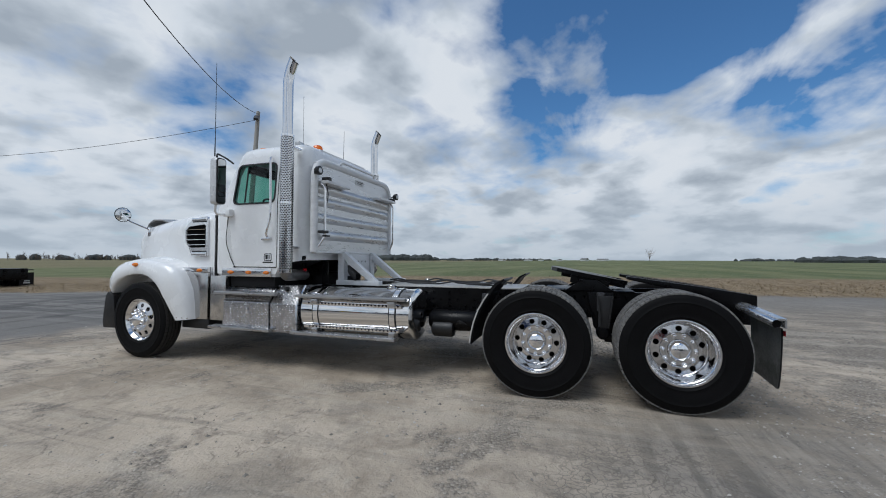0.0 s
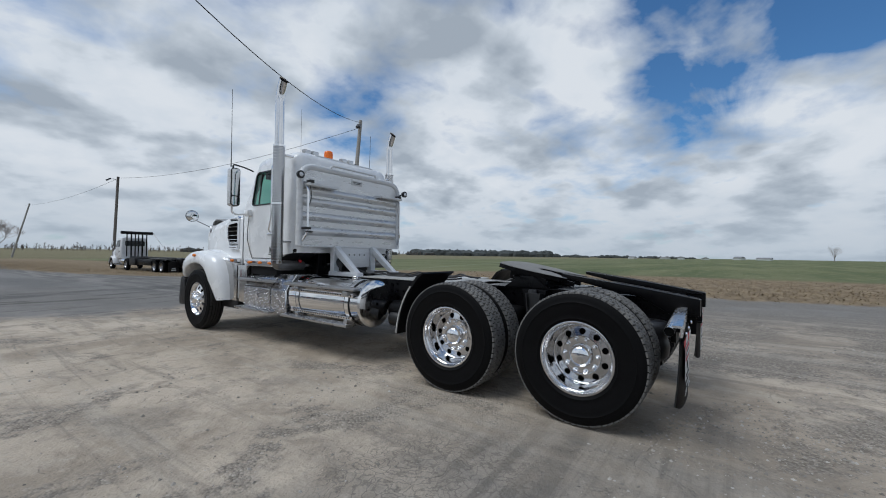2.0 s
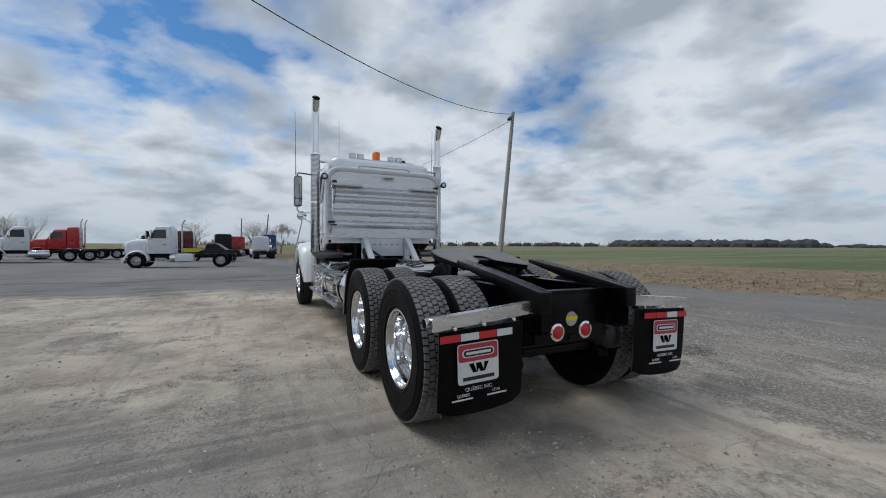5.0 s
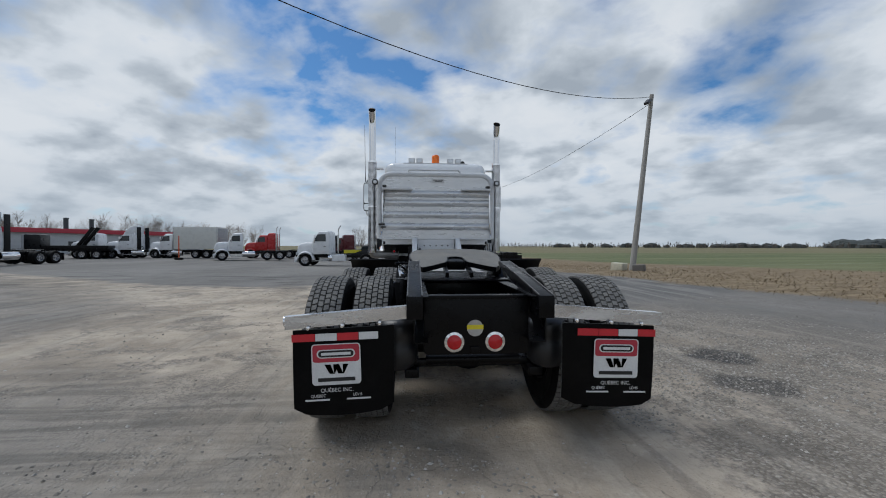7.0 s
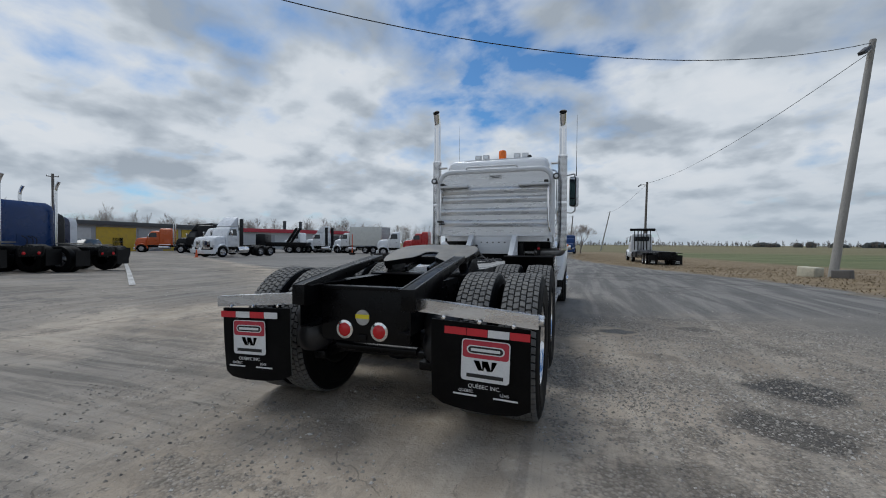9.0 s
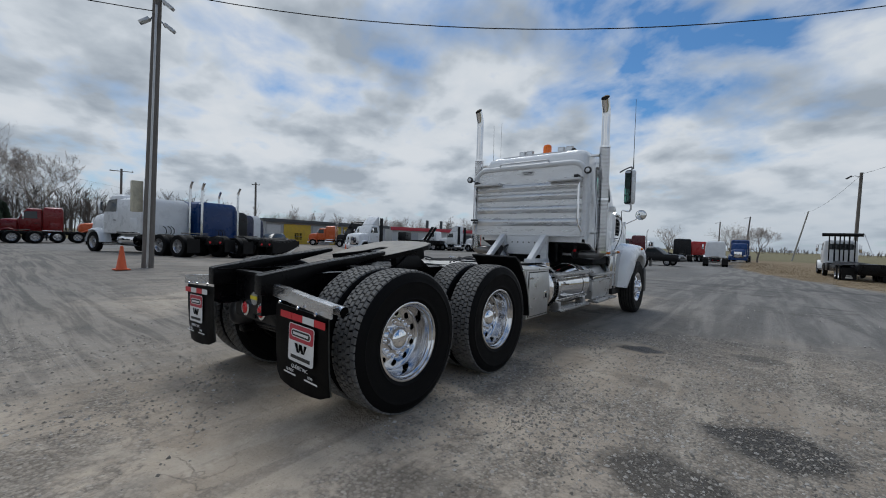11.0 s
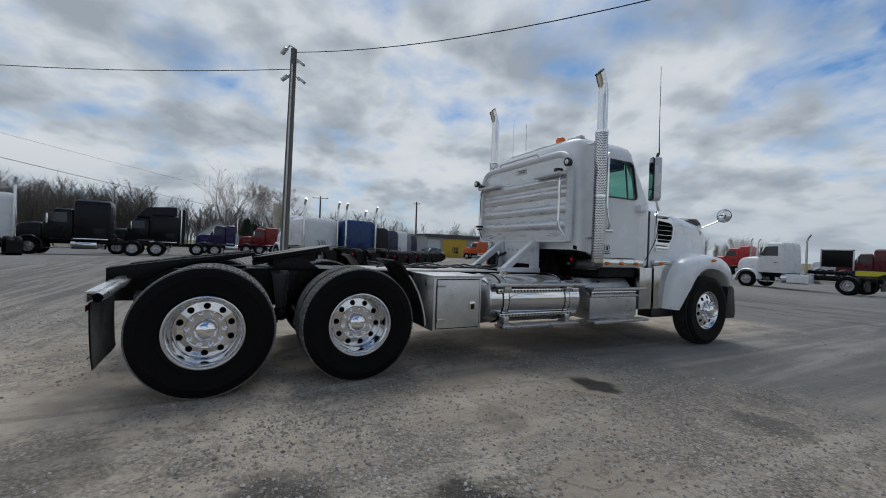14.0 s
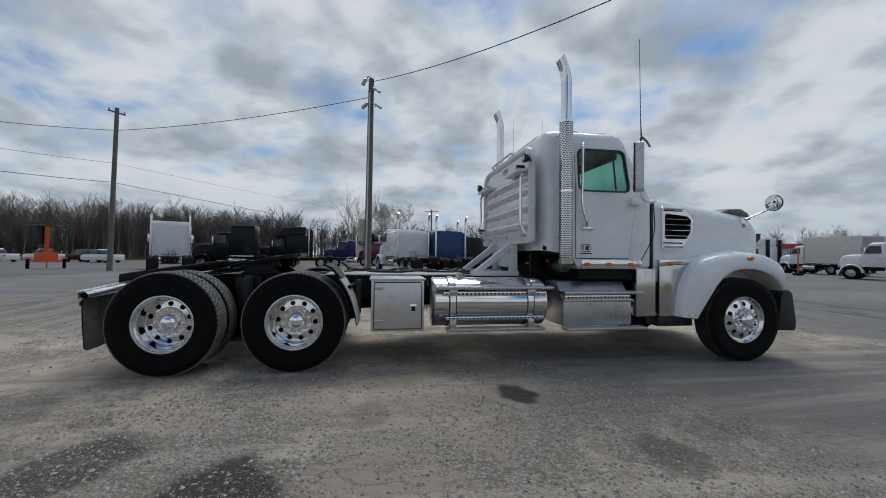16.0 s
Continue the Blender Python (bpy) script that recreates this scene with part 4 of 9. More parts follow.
for s in (-1, 1):
    n, c = 60, (5.10, 2.40)
    big = [(4.72, 1.26), (5.50, 1.26), (5.505, 1.62), (5.60, 2.06), (5.575, 2.16), (5.43, 2.70), (5.36, 2.785), (4.84, 2.80), (4.73, 2.74)]
    door = part("door", frame_strip(resample(big, n, c), resample(WIN, n, c), side_place(s, 0.010), 0.03), M_WHITE, truck, "white cab door with dark seal", smooth=25)
    part("door_seal", frame_strip(resample([(c[0] + (y - c[0]) * 1.016, c[1] + (z - c[1]) * 1.010) for y, z in big], n, c), resample(big, n, c), side_place(s, 0.0035), 0.006), M_BLACK, door)
    wide = [(c[0] + (y - c[0]) * 1.05, c[1] + (z - c[1]) * 1.06) for y, z in WIN]
    tight = [(c[0] + (y - c[0]) * 0.985, c[1] + (z - c[1]) * 0.98) for y, z in WIN]
    part("window_seal", frame_strip(resample(wide, n, c), resample(tight, n, c), side_place(s, 0.016), 0.02), M_BLACK, door, "black rubber window surround")
    gl = bmesh.new()
    gl.faces.new([gl.verts.new((s * (side_x(z) - 0.004), y, z)) for y, z in resample(WIN, n, c)])
    g = part("window_pane", gl, M_GLASS, door, "green tinted side window", smooth=0)
    g.visible_shadow = False
    hb = box((s * 1.036, 4.80, 1.62) if s > 0 else (-1.075, 4.80, 1.62), (1.075, 4.96, 1.66) if s > 0 else (-1.036, 4.96, 1.66), 0.012)
    part("door_handle", hb, M_CHROME, door)
    part("vent_window_bar", tube([(s * 1.02, 5.30, 2.15), (s * 0.985, 5.27, 2.66)], 0.012, 6), M_BLACK, door)
    # badge of plain shapes on the door
    bd = frame_strip(resample(round_rect(4.80, 4.925, 1.34, 1.44, 0.012), 24, (4.86, 1.39)), resample(round_rect(4.808, 4.917, 1.348, 1.432, 0.01), 24, (4.86, 1.39)), side_place(s, 0.0135), 0.004)
    for y0, y1 in ((4.825, 4.832), (4.852, 4.860), (4.868, 4.900)):
        box((min(s * 1.044, s * 1.048), y0, 1.362), (max(s * 1.044, s * 1.048), y1, 1.42), bm=bd)
    part("badge", bd, M_BLACK, door)
    part("badge_strip", box((min(s * 1.044, s * 1.048), 4.78, 1.312), (max(s * 1.044, s * 1.048), 4.945, 1.328)), M_BLACK, door)
    # grab rail beside the door
    rail = smooth_path([(s * 1.00, 4.86, 2.76), (s * 1.10, 4.79, 2.72), (s * 1.11, 4.77, 1.92), (s * 1.11, 4.84, 1.70), (s * 1.04, 4.88, 1.66)], 0.09)
    part("grab_rail", tube(rail, 0.016, 8), M_CHROME, truck, "polished grab rail")
    # stainless sill with marker lamps
    part("sill_strip", box((min(s * 1.03, s * 1.052), 4.80, 1.125), (max(s * 1.03, s * 1.052), 5.66, 1.235), 0.006), M_CHROME, truck, "polished stainless sill")
    for y in (4.88, 5.18, 5.50):
        mk = lathe([(0.046, 0.0), (0.044, 0.012), (0.034, 0.024), (0.001, 0.030)], 16)
        bmesh.ops.scale(mk, vec=(1, 1, 0.55), verts=mk.verts)
        part("marker_lamp", mk, M_AMBER, truck, "amber marker lamp", at=pose(s * 1.052, y, 1.18, 0, 0, 0 if s > 0 else 180))
    # seam panel between cab and hood, and the kick panel below
    part("kick_panel", box((min(s * 0.98, s * 1.075), 5.56, 0.50), (max(s * 0.98, s * 1.075), 5.84, 1.13), 0.015), M_KICK, truck, "polished stainless kick panel")
    part("cowl_gap", box((min(s * 0.90, s * 0.978), 5.845, 0.52), (max(s * 0.90, s * 0.978), 5.885, 2.0)), M_BLACK, truck)

glw = bmesh.new()
glw.faces.new([glw.verts.new(p) for p in ((-0.88, 5.812, 2.17), (0.88, 5.812, 2.17), (0.80, 5.535, 2.73), (-0.80, 5.535, 2.73))])
ws = part("windscreen", glw, M_GLASS, truck, smooth=0)
ws.visible_shadow = False
glr = bmesh.new()
glr.faces.new([glr.verts.new((x, 4.30, z)) for x, z in round_rect(-0.56, 0.56, 2.09, 2.56, 0.08)])
rw = part("rear_window", glr, M_DARKGLASS, truck, smooth=0)
# cab interior
for x in (-0.52, 0.52):
    st = box((x - 0.25, 4.62, 1.55), (x + 0.25, 5.08, 1.68), 0.04)
    box((x - 0.24, 4.50, 1.62), (x + 0.24, 4.63, 2.30), 0.05, bm=st)
    box((x - 0.14, 4.48, 2.32), (x + 0.14, 4.58, 2.52), 0.04, bm=st)
    part("seat", st, M_SEAT, truck)
part("dashboard", prism([(5.40, 1.5), (5.40, 2.02), (5.55, 2.12), (5.80, 2.10), (5.80, 1.5)], -0.95, 0.95, "x", 0.02), M_DARK, truck)
part("floor_pan", box((-0.98, 4.80, 1.17), (0.98, 5.82, 1.22)), M_DARK, truck)
part("floor_riser", prism([(4.31, 1.36), (4.31, 1.41), (4.54, 1.345), (4.73, 1.255), (4.84, 1.22), (4.84, 1.17), (4.70, 1.21), (4.52, 1.29)], -1.0, 1.0, "x"), M_DARK, truck)
sw = bmesh.new()
tube([(0.21 * math.cos(a), 0, 0.21 * math.sin(a)) for a in (2 * math.pi * k / 24 for k in range(25))], 0.014, 6, bm=sw, caps=False)
for a in (90, 210, 330):
    tube([(0, 0, 0), (0.21 * math.cos(radians(a)), 0, 0.21 * math.sin(radians(a)))], 0.014, 6, bm=sw)
tube([(0, 0, 0), (0, 0.35, 0)], 0.025, 8, bm=sw)
part("steering_wheel", sw, M_BLACK, truck, at=pose(-0.52, 5.22, 2.10, -35))
part("visor", box((-0.85, 5.38, 2.60), (0.85, 5.42, 2.74), 0.01), M_DARK, truck)


def build_hood():
    secs = [(5.872, 0.990, 2.090, 0.20), (6.10, 0.972, 2.070, 0.20), (6.50, 0.940, 2.030, 0.21), (6.90, 0.900, 1.985, 0.22), (7.20, 0.865, 1.947, 0.22),
            (7.45, 0.835, 1.912, 0.21), (7.62, 0.805, 1.875, 0.20), (7.71, 0.770, 1.81, 0.19), (7.755, 0.735, 1.70, 0.18), (7.765, 0.70, 1.55, 0.16)]
    rings = []
    for y, w, zt, r in secs:
        ring = []
        low = 0.95
        for x, z in round_rect(-w, w, low, zt, r, 8):
            if z < low + r:
                x = math.copysign(w, x)
                z = low if z < low + r * 0.5 else z
            crown = 0.035 * (1 - (x / w) ** 2) if z > zt - 0.12 else 0
            ring.append((x, y, z + crown))
        rings.append(ring)
    return loft(rings)


HOOD = part("hood", build_hood(), M_WHITE, truck, "white sloping hood", smooth=40)
# smoked shield across the front of the hood
sh = bmesh.new()
rr = []
for k in range(13):
    u = -1 + k / 6
    x = 0.70 * u
    y = 7.80 - 0.10 * u * u
    e = 0.035 * abs(u) ** 4
    rr.append([(x, y, 1.90 - e), (x, y - 0.05, 1.985 - e), (x, y - 0.16, 2.045 - e), (x, y - 0.36, 2.035 - e), (x, y - 0.54, 1.985 - e), (x, y - 0.54, 1.965 - e), (x, y - 0.36, 2.015 - e), (x, y - 0.16, 2.025 - e), (x, y - 0.06, 1.97 - e), (x, y - 0.012, 1.885 - e)])
part("hood_shield", loft(rr, True, True, sh), M_GREYSHIELD, truck, "smoked grey hood shield")
gr = box((-0.60, 7.74, 0.80), (0.60, 7.80, 1.70), 0.03)
for k in range(9):
    box((-0.52, 7.79, 0.88 + 0.085 * k), (0.52, 7.815, 0.92 + 0.085 * k), 0.005, bm=gr)
part("grille", gr, M_CHROME, truck)

for s in (-1, 1):
    def X(a, b):
        return (min(s * a, s * b), max(s * a, s * b))
    # louvred air intake on the hood's side
    out = [(5.985, 1.40), (6.02, 1.385), (6.30, 1.415), (6.365, 1.46), (6.40, 1.545), (6.47, 1.60), (6.49, 1.80), (6.42, 1.885), (6.30, 1.955), (6.03, 1.985), (5.99, 1.965)]
    c = (6.22, 1.68)
    ins = [(6.03, 1.53), (6.38, 1.53), (6.45, 1.62), (6.46, 1.79), (6.40, 1.845), (6.03, 1.87)]

    def wall(y, z, d, lift=0.0):
        w = 0.990 - 0.0797 * (y - 5.872)
        return (s * (w + 0.028 - d), y, z)
    intake = part("air_intake", frame_strip(resample(out, 44, c), resample(ins, 44, c), wall, 0.06), M_INTAKE, truck, "chromed louvred air intake", smooth=30)
    # black sheet just off the hood, standing for shade behind the louvres
    bk = bmesh.new()
    bk.faces.new([bk.verts.new(wall(y, z, 0.022)) for y, z in resample(ins, 44, c)])
    part("recess_shade", bk, M_SOOT_SHADE, intake, smooth=0)
    for k in range(4):
        z = 1.575 + 0.075 * k
        lou = loft([[(s * (0.990 - 0.0797 * (y - 5.872) + 0.012 + dx), y, z + dz) for dx, dz in ((0.020, -0.007), (0.024, 0.0), (0.0, 0.012), (-0.02, 0.008))] for y in (6.035, 6.25, 6.40 + (0.045 if 0 < k < 3 else 0.0))])
        part("louvre", lou, M_CHROME, intake, "silver louvre blade")
    for z0, h_ in ((1.435, 0.028), (1.945, 0.022)):
        part("trim_bar", loft([[(s * (0.990 - 0.0797 * (y - 5.872) + 0.028 + dx), y, z0 + dz) for dx, dz in ((0, -h_), (0.020, -h_ * 0.8), (0.026, 0.0), (0.020, h_ * 0.8), (0, h_))] for y in (6.00, 6.12, 6.24, 6.31)]), M_CHROME2, intake, "bright trim bar")
        # thin dark strip laid on the face beside each bar
        part("trim_dark_strip", loft([[(s * (0.990 - 0.0797 * (y - 5.872) + 0.030 + dx), y, z0 + (h_ + 0.012 if z0 < 1.6 else -h_ - 0.012) + dz) for dx, dz in ((0, -0.008), (0.003, -0.006), (0.003, 0.006), (0, 0.008))] for y in (6.01, 6.15, 6.31)]), M_DARK, intake)

    # front fender: side skin, crown and inner lip
    outer = [(6.13, 0.50), (6.15, 0.72), (6.19, 0.92), (6.26, 1.08), (6.35, 1.19), (6.46, 1.262), (6.60, 1.30), (6.80, 1.335), (7.00, 1.355), (7.20, 1.350), (7.38, 1.32),
             (7.53, 1.26), (7.64, 1.17), (7.71, 1.06), (7.755, 0.94), (7.775, 0.84)]
    arch = [(6.37, 0.48), (6.40, 0.55), (6.44, 0.64), (6.485, 0.74), (6.53, 0.83), (6.585, 0.91), (6.65, 0.985), (6.73, 1.05), (6.83, 1.105), (6.96, 1.135), (7.12, 1.135),
            (7.27, 1.110), (7.41, 1.06), (7.53, 0.985), (7.63, 0.90), (7.70, 0.82)]
    rows = []
    for i, ((oy, oz), (ay, az)) in enumerate(zip(outer, arch)):
        f = i / (len(outer) - 1)
        full = min(1.0, i / 5)
        wx = 1.06 + 0.21 * (0.62 + 0.38 * min(1.0, i / 4))
        if f > 0.8:
            wx -= 0.10 * ((f - 0.8) / 0.2) ** 2
        row = [(0.72, ay, az + 0.01), (wx - 0.05, ay, az + 0.004), (wx - 0.005, ay + (oy - ay) * 0.02, az + (oz - az) * 0.02), (wx + 0.008, ay + (oy - ay) * 0.14, az + (oz - az) * 0.14),
               (wx + 0.005, ay + (oy - ay) * 0.45, az + (oz - az) * 0.45), (wx - 0.012, ay + (oy - ay) * 0.78, az + (oz - az) * 0.78),
               (wx - 0.045, ay + (oy - ay) * 0.94, az + (oz - az) * 0.94), (wx - 0.10, oy, oz), (wx - 0.24, oy - (0.02 if f < 0.2 else 0), oz + 0.025 * full), (0.74, oy - 0.05 * (f > 0.6), oz + 0.05 * full)]
        rows.append([(s * x, y, z) for x, y, z in row])
    fender = part("fender", loft(rows, False, False), M_WHITE, truck, "rounded white front fender", smooth=60)
    well = loft([[(s * x, y, z + 0.012) for x in (0.70, 1.14)] for y, z in arch], False, False)
    part("wheel_well", well, M_DARK, truck)
    mk = lathe([(0.052, 0.0), (0.050, 0.014), (0.038, 0.028), (0.001, 0.034)], 16)
    bmesh.ops.scale(mk, vec=(1, 1, 0.55), verts=mk.verts)
    part("turn_lamp", mk, M_AMBER, fender, "amber turn lamp", at=pose(s * 1.268, 7.08, 1.275, 0, 0, 0 if s > 0 else 180))
    mk = lathe([(0.046, 0.0), (0.044, 0.012), (0.034, 0.024), (0.001, 0.030)], 16)
    bmesh.ops.scale(mk, vec=(1, 1, 0.55), verts=mk.verts)
    part("marker_lamp", mk, M_AMBER, fender, "amber marker lamp", at=pose(s * 1.068, 6.06, 1.20, 0, 0, 0 if s > 0 else 180))
    px0, px1 = X(0.96, 1.062)
    part("fender_panel", prism([(5.905, 0.50), (6.22, 0.50), (6.24, 0.74), (6.29, 0.94), (6.37, 1.08), (6.48, 1.20), (5.905, 1.16)], px0, px1, "x", 0.008), M_KICK, fender, "polished stainless fender extension")
    sx0, sx1 = X(0.96, 1.068)
    part("fender_strip", prism([(5.905, 1.165), (6.42, 1.205), (6.46, 1.243), (5.905, 1.243)], sx0, sx1, "x", 0.006), M_CHROME, fender, "polished stainless strip")
    for y_ in (6.12, 6.22, 6.32):
        part("fender_bolt", lathe([(0.010, 0.0), (0.008, 0.006), (0.001, 0.007)], 8, "x"), M_CHROME2, fender, at=pose(s * 1.198, y_, 0.525, 0, 0, 0 if s > 0 else 180))
    part("sill_beam", box((min(s * 0.80, s * 1.04), 5.90, 0.36), (max(s * 0.80, s * 1.04), 6.42, 0.50), 0.015), M_BLACK, truck, "black beam under the fender")
    # corner of the bumper, black rubber
    x0, x1 = X(0.55, 1.225)
    bc = prism([(7.55, 0.31), (7.84, 0.30), (7.86, 0.42), (7.80, 0.80), (7.74, 0.86), (7.62, 0.80)], x0, x1, "x", 0.02)
    part("bumper_corner", bc, M_BLACK, truck, "black bumper corner")
    # main mirror: housing, glass, arms
    hx0, hx1 = X(1.345, 1.50)
    mh = prism(round_rect(hx0, hx1, 2.07, 2.68, 0.05, 4), 5.30, 5.40, "y", 0.02)
    mir = part("mirror", mh, M_MIRRORBACK, truck, "pale grey side mirror housing", at=pose(s * 1.42, 5.35, 0, 0, 0, -32 if s > 0 else 4) @ pose(-s * 1.42, -5.35, 0))
    part("mirror_frame", prism(round_rect(hx0 + 0.004, hx1 - 0.004, 2.074, 2.676, 0.046, 4), 5.285, 5.302, "y", 0.005), M_BLACK, mir)
    gb = bmesh.new()
    gb.faces.new([gb.verts.new((x, 5.283, z)) for x, z in round_rect(hx0 + 0.016, hx1 - 0.016, 2.24, 2.66, 0.03, 4)])
    gb.faces.new([gb.verts.new((x, 5.283, z)) for x, z in round_rect(hx0 + 0.016, hx1 - 0.016, 2.09, 2.225, 0.03, 4)])
    part("mirror_glass", gb, M_MIRROR, mir, smooth=0)
    part("mirror_arm", tube(smooth_path([(s * 1.00, 5.50, 2.72), (s * 1.18, 5.45, 2.745), (s * 1.42, 5.37, 2.745), (s * 1.43, 5.36, 2.66)], 0.06), 0.013, 8), M_BLACK, mir, "black mirror arm")
    part("mirror_arm", tube(smooth_path([(s * 1.43, 5.36, 2.10), (s * 1.43, 5.38, 1.99), (s * 1.30, 5.46, 1.955), (s * 1.04, 5.56, 2.00)], 0.07), 0.016, 8), M_WHITE, mir)
    mb0, mb1 = X(1.03, 1.13)
    part("mirror_mount", box((mb0, 5.46, 1.95), (mb1, 5.60, 2.06), 0.03), M_WHITE, truck, "white mirror mount")
    part("antenna", tube([(s * 1.455, 5.37, 2.70), (s * 1.46, 5.36, 2.95), (s * 1.475, 5.345, 3.92)], [0.010, 0.005, 0.003], 6), M_BLACK, mir, "black whip antenna")
    part("mirror_cable", tube(smooth_path([(s * 1.03, 5.54, 1.98), (s * 1.05, 5.56, 1.60), (s * 1.05, 5.46, 1.36), (s * 1.04, 5.40, 1.24)], 0.1), 0.006, 6), M_DARK, mir)
    # round mirror on an arm at the hood
    bl = lathe([(0.001, 0.03), (0.06, 0.02), (0.102, -0.01), (0.115, -0.04), (0.108, -0.046), (0.096, -0.046)], 24, "y")
    rm = part("round_mirror", bl, M_BLACK, truck, "round convex hood mirror", at=pose(s * 1.10, 7.68, 2.05, 0, 0, s * 8))
    rg = lathe([(0.106, -0.047), (0.08, -0.058), (0.045, -0.066), (0.001, -0.069)], 24, "y")
    part("mirror_glass", rg, M_MIRROR, rm)
    part("mirror_arm", tube([(0, 0, -0.02), (s * -0.10, -0.05, -0.10), (s * -0.30, -0.20, -0.22)], 0.010, 6), M_CHROME, rm)
    part("mirror_foot", box((min(s * 0.78, s * 0.84), 7.40, 1.72), (max(s * 0.78, s * 0.84), 7.47, 1.88), 0.015), M_CHROME, truck)

# roof: marker lamps, beacon, work lamps, aerials
for x in (-0.72, -0.30, 0.0, 0.30, 0.72):
    mk = prism([(5.18, 2.925), (5.36, 2.90), (5.35, 2.955), (5.28, 2.985), (5.19, 2.98)], x - 0.045, x + 0.045, "x", 0.012)
    part("roof_marker", mk, M_AMBER, truck, "amber roof marker lamp")
bc = lathe([(0.085, 2.93), (0.085, 3.03), (0.078, 3.035), (0.078, 3.15), (0.070, 3.185), (0.05, 3.20), (0.001, 3.205)], 24, "z", at=(0.03, 4.88, 0))
part("beacon", bc, M_BEACON, truck, "orange warning beacon", smooth=45)
for x in (-0.46, -0.30, 0.33, 0.49):
    wl = box((x - 0.065, 4.80, 3.015), (x + 0.065, 4.88, 3.115), 0.015)
    box((x - 0.02, 4.83, 2.92), (x + 0.02, 4.87, 3.02), 0.004, bm=wl)
    w = part("work_lamp", wl, M_GALV, truck, "small square work lamp")
    part("lens", box((x - 0.052, 4.792, 3.028), (x + 0.052, 4.801, 3.102), 0.004), M_LAMPGLASS, w)
part("horn", tube([(0.58, 4.78, 3.02), (0.58, 5.0, 3.02)], [0.045, 0.02], 12), M_BLACK, truck)
part("antenna", tube([(-0.78, 4.52, 2.95), (-0.78, 4.52, 3.65)], 0.002, 5), M_BLACK, truck)
part("roof_rib", box((-0.62, 4.36, 2.88), (0.62, 4.44, 2.93), 0.01), M_WHITE_TRIM, truck)

# exhaust stacks
for s in (-1, 1):
    x, y = s * 1.215, 4.46 + 0.04 * s
    tip = 3.915 if s < 0 else 3.725
    pts = smooth_path([(x, y, 2.90), (x, y, tip - 0.21), (x, y - 0.085, tip)], 0.17, 8)
    pipe = tube(pts, 0.066, 20, caps=False)
    d_, n_ = (pts[-1] - pts[-2]).normalized(), Vector((0, -0.76, 0.65))
    pipe.verts.ensure_lookup_table()
    for vv in list(pipe.verts)[-20:]:
        vv.co -= d_ * ((vv.co - pts[-1]).dot(n_) / d_.dot(n_))
    stack = part("exhaust_pipe", pipe, M_CHROME, truck, "chrome exhaust stack with curved tip", smooth=50)
    bore = tube(pts[3:], 0.061, 20, caps=False)
    bore.verts.ensure_lookup_table()
    last = list(bore.verts)[-20:]
    for vv in last:
        vv.co -= d_ * ((vv.co - pts[-1]).dot(n_) / d_.dot(n_) + 0.012)
    # black cap inside the tip: soot, and the pipe's inner shade as colour
    bore.faces.new(last)
    part("bore", bore, M_SOOT_SHADE, stack)
    sh = lathe([(0.082, 0.0), (0.082, 1.76)], 28, "z")
    uvl = sh.loops.layers.uv.new("uv")
    for f in sh.faces:
        ang = [math.atan2(l.vert.co.y, l.vert.co.x) % (2 * math.pi) for l in f.loops]
        wrap = max(ang) - min(ang) > 3
        for l, a in zip(f.loops, ang):
            l[uvl].uv = ((2 * math.pi if wrap and a < 1 else a) * 0.082, l.vert.co.z)
    part("heat_shield", sh, M_PERF, stack, "perforated chrome heat shield", at=pose(x, y, 1.19, 0, 0, 90 if s > 0 else -90), smooth=50)
    for z in (1.21, 2.08, 2.94):
        part("clamp", lathe([(0.079, z - 0.018), (0.0865, z - 0.016), (0.0865, z + 0.016), (0.079, z + 0.018)], 28, "z", at=(x, y, 0)), M_CHROME2, stack)
    el = tube(smooth_path([(x, y, 1.30), (x, y, 1.160), (s * 0.72, y + 0.10, 1.150)], 0.13, 8), 0.076, 18)
    part("elbow", el, M_ELBOW, stack, "dark steel exhaust elbow", smooth=50)
    for z in (1.5, 2.80):
        b0, b1 = min(s * 1.0, s * 1.14), max(s * 1.0, s * 1.14)
        part("bracket", box((b0, y - 0.05, z), (b1, y + 0.05, z + 0.03), 0.006), M_CHROME, stack)


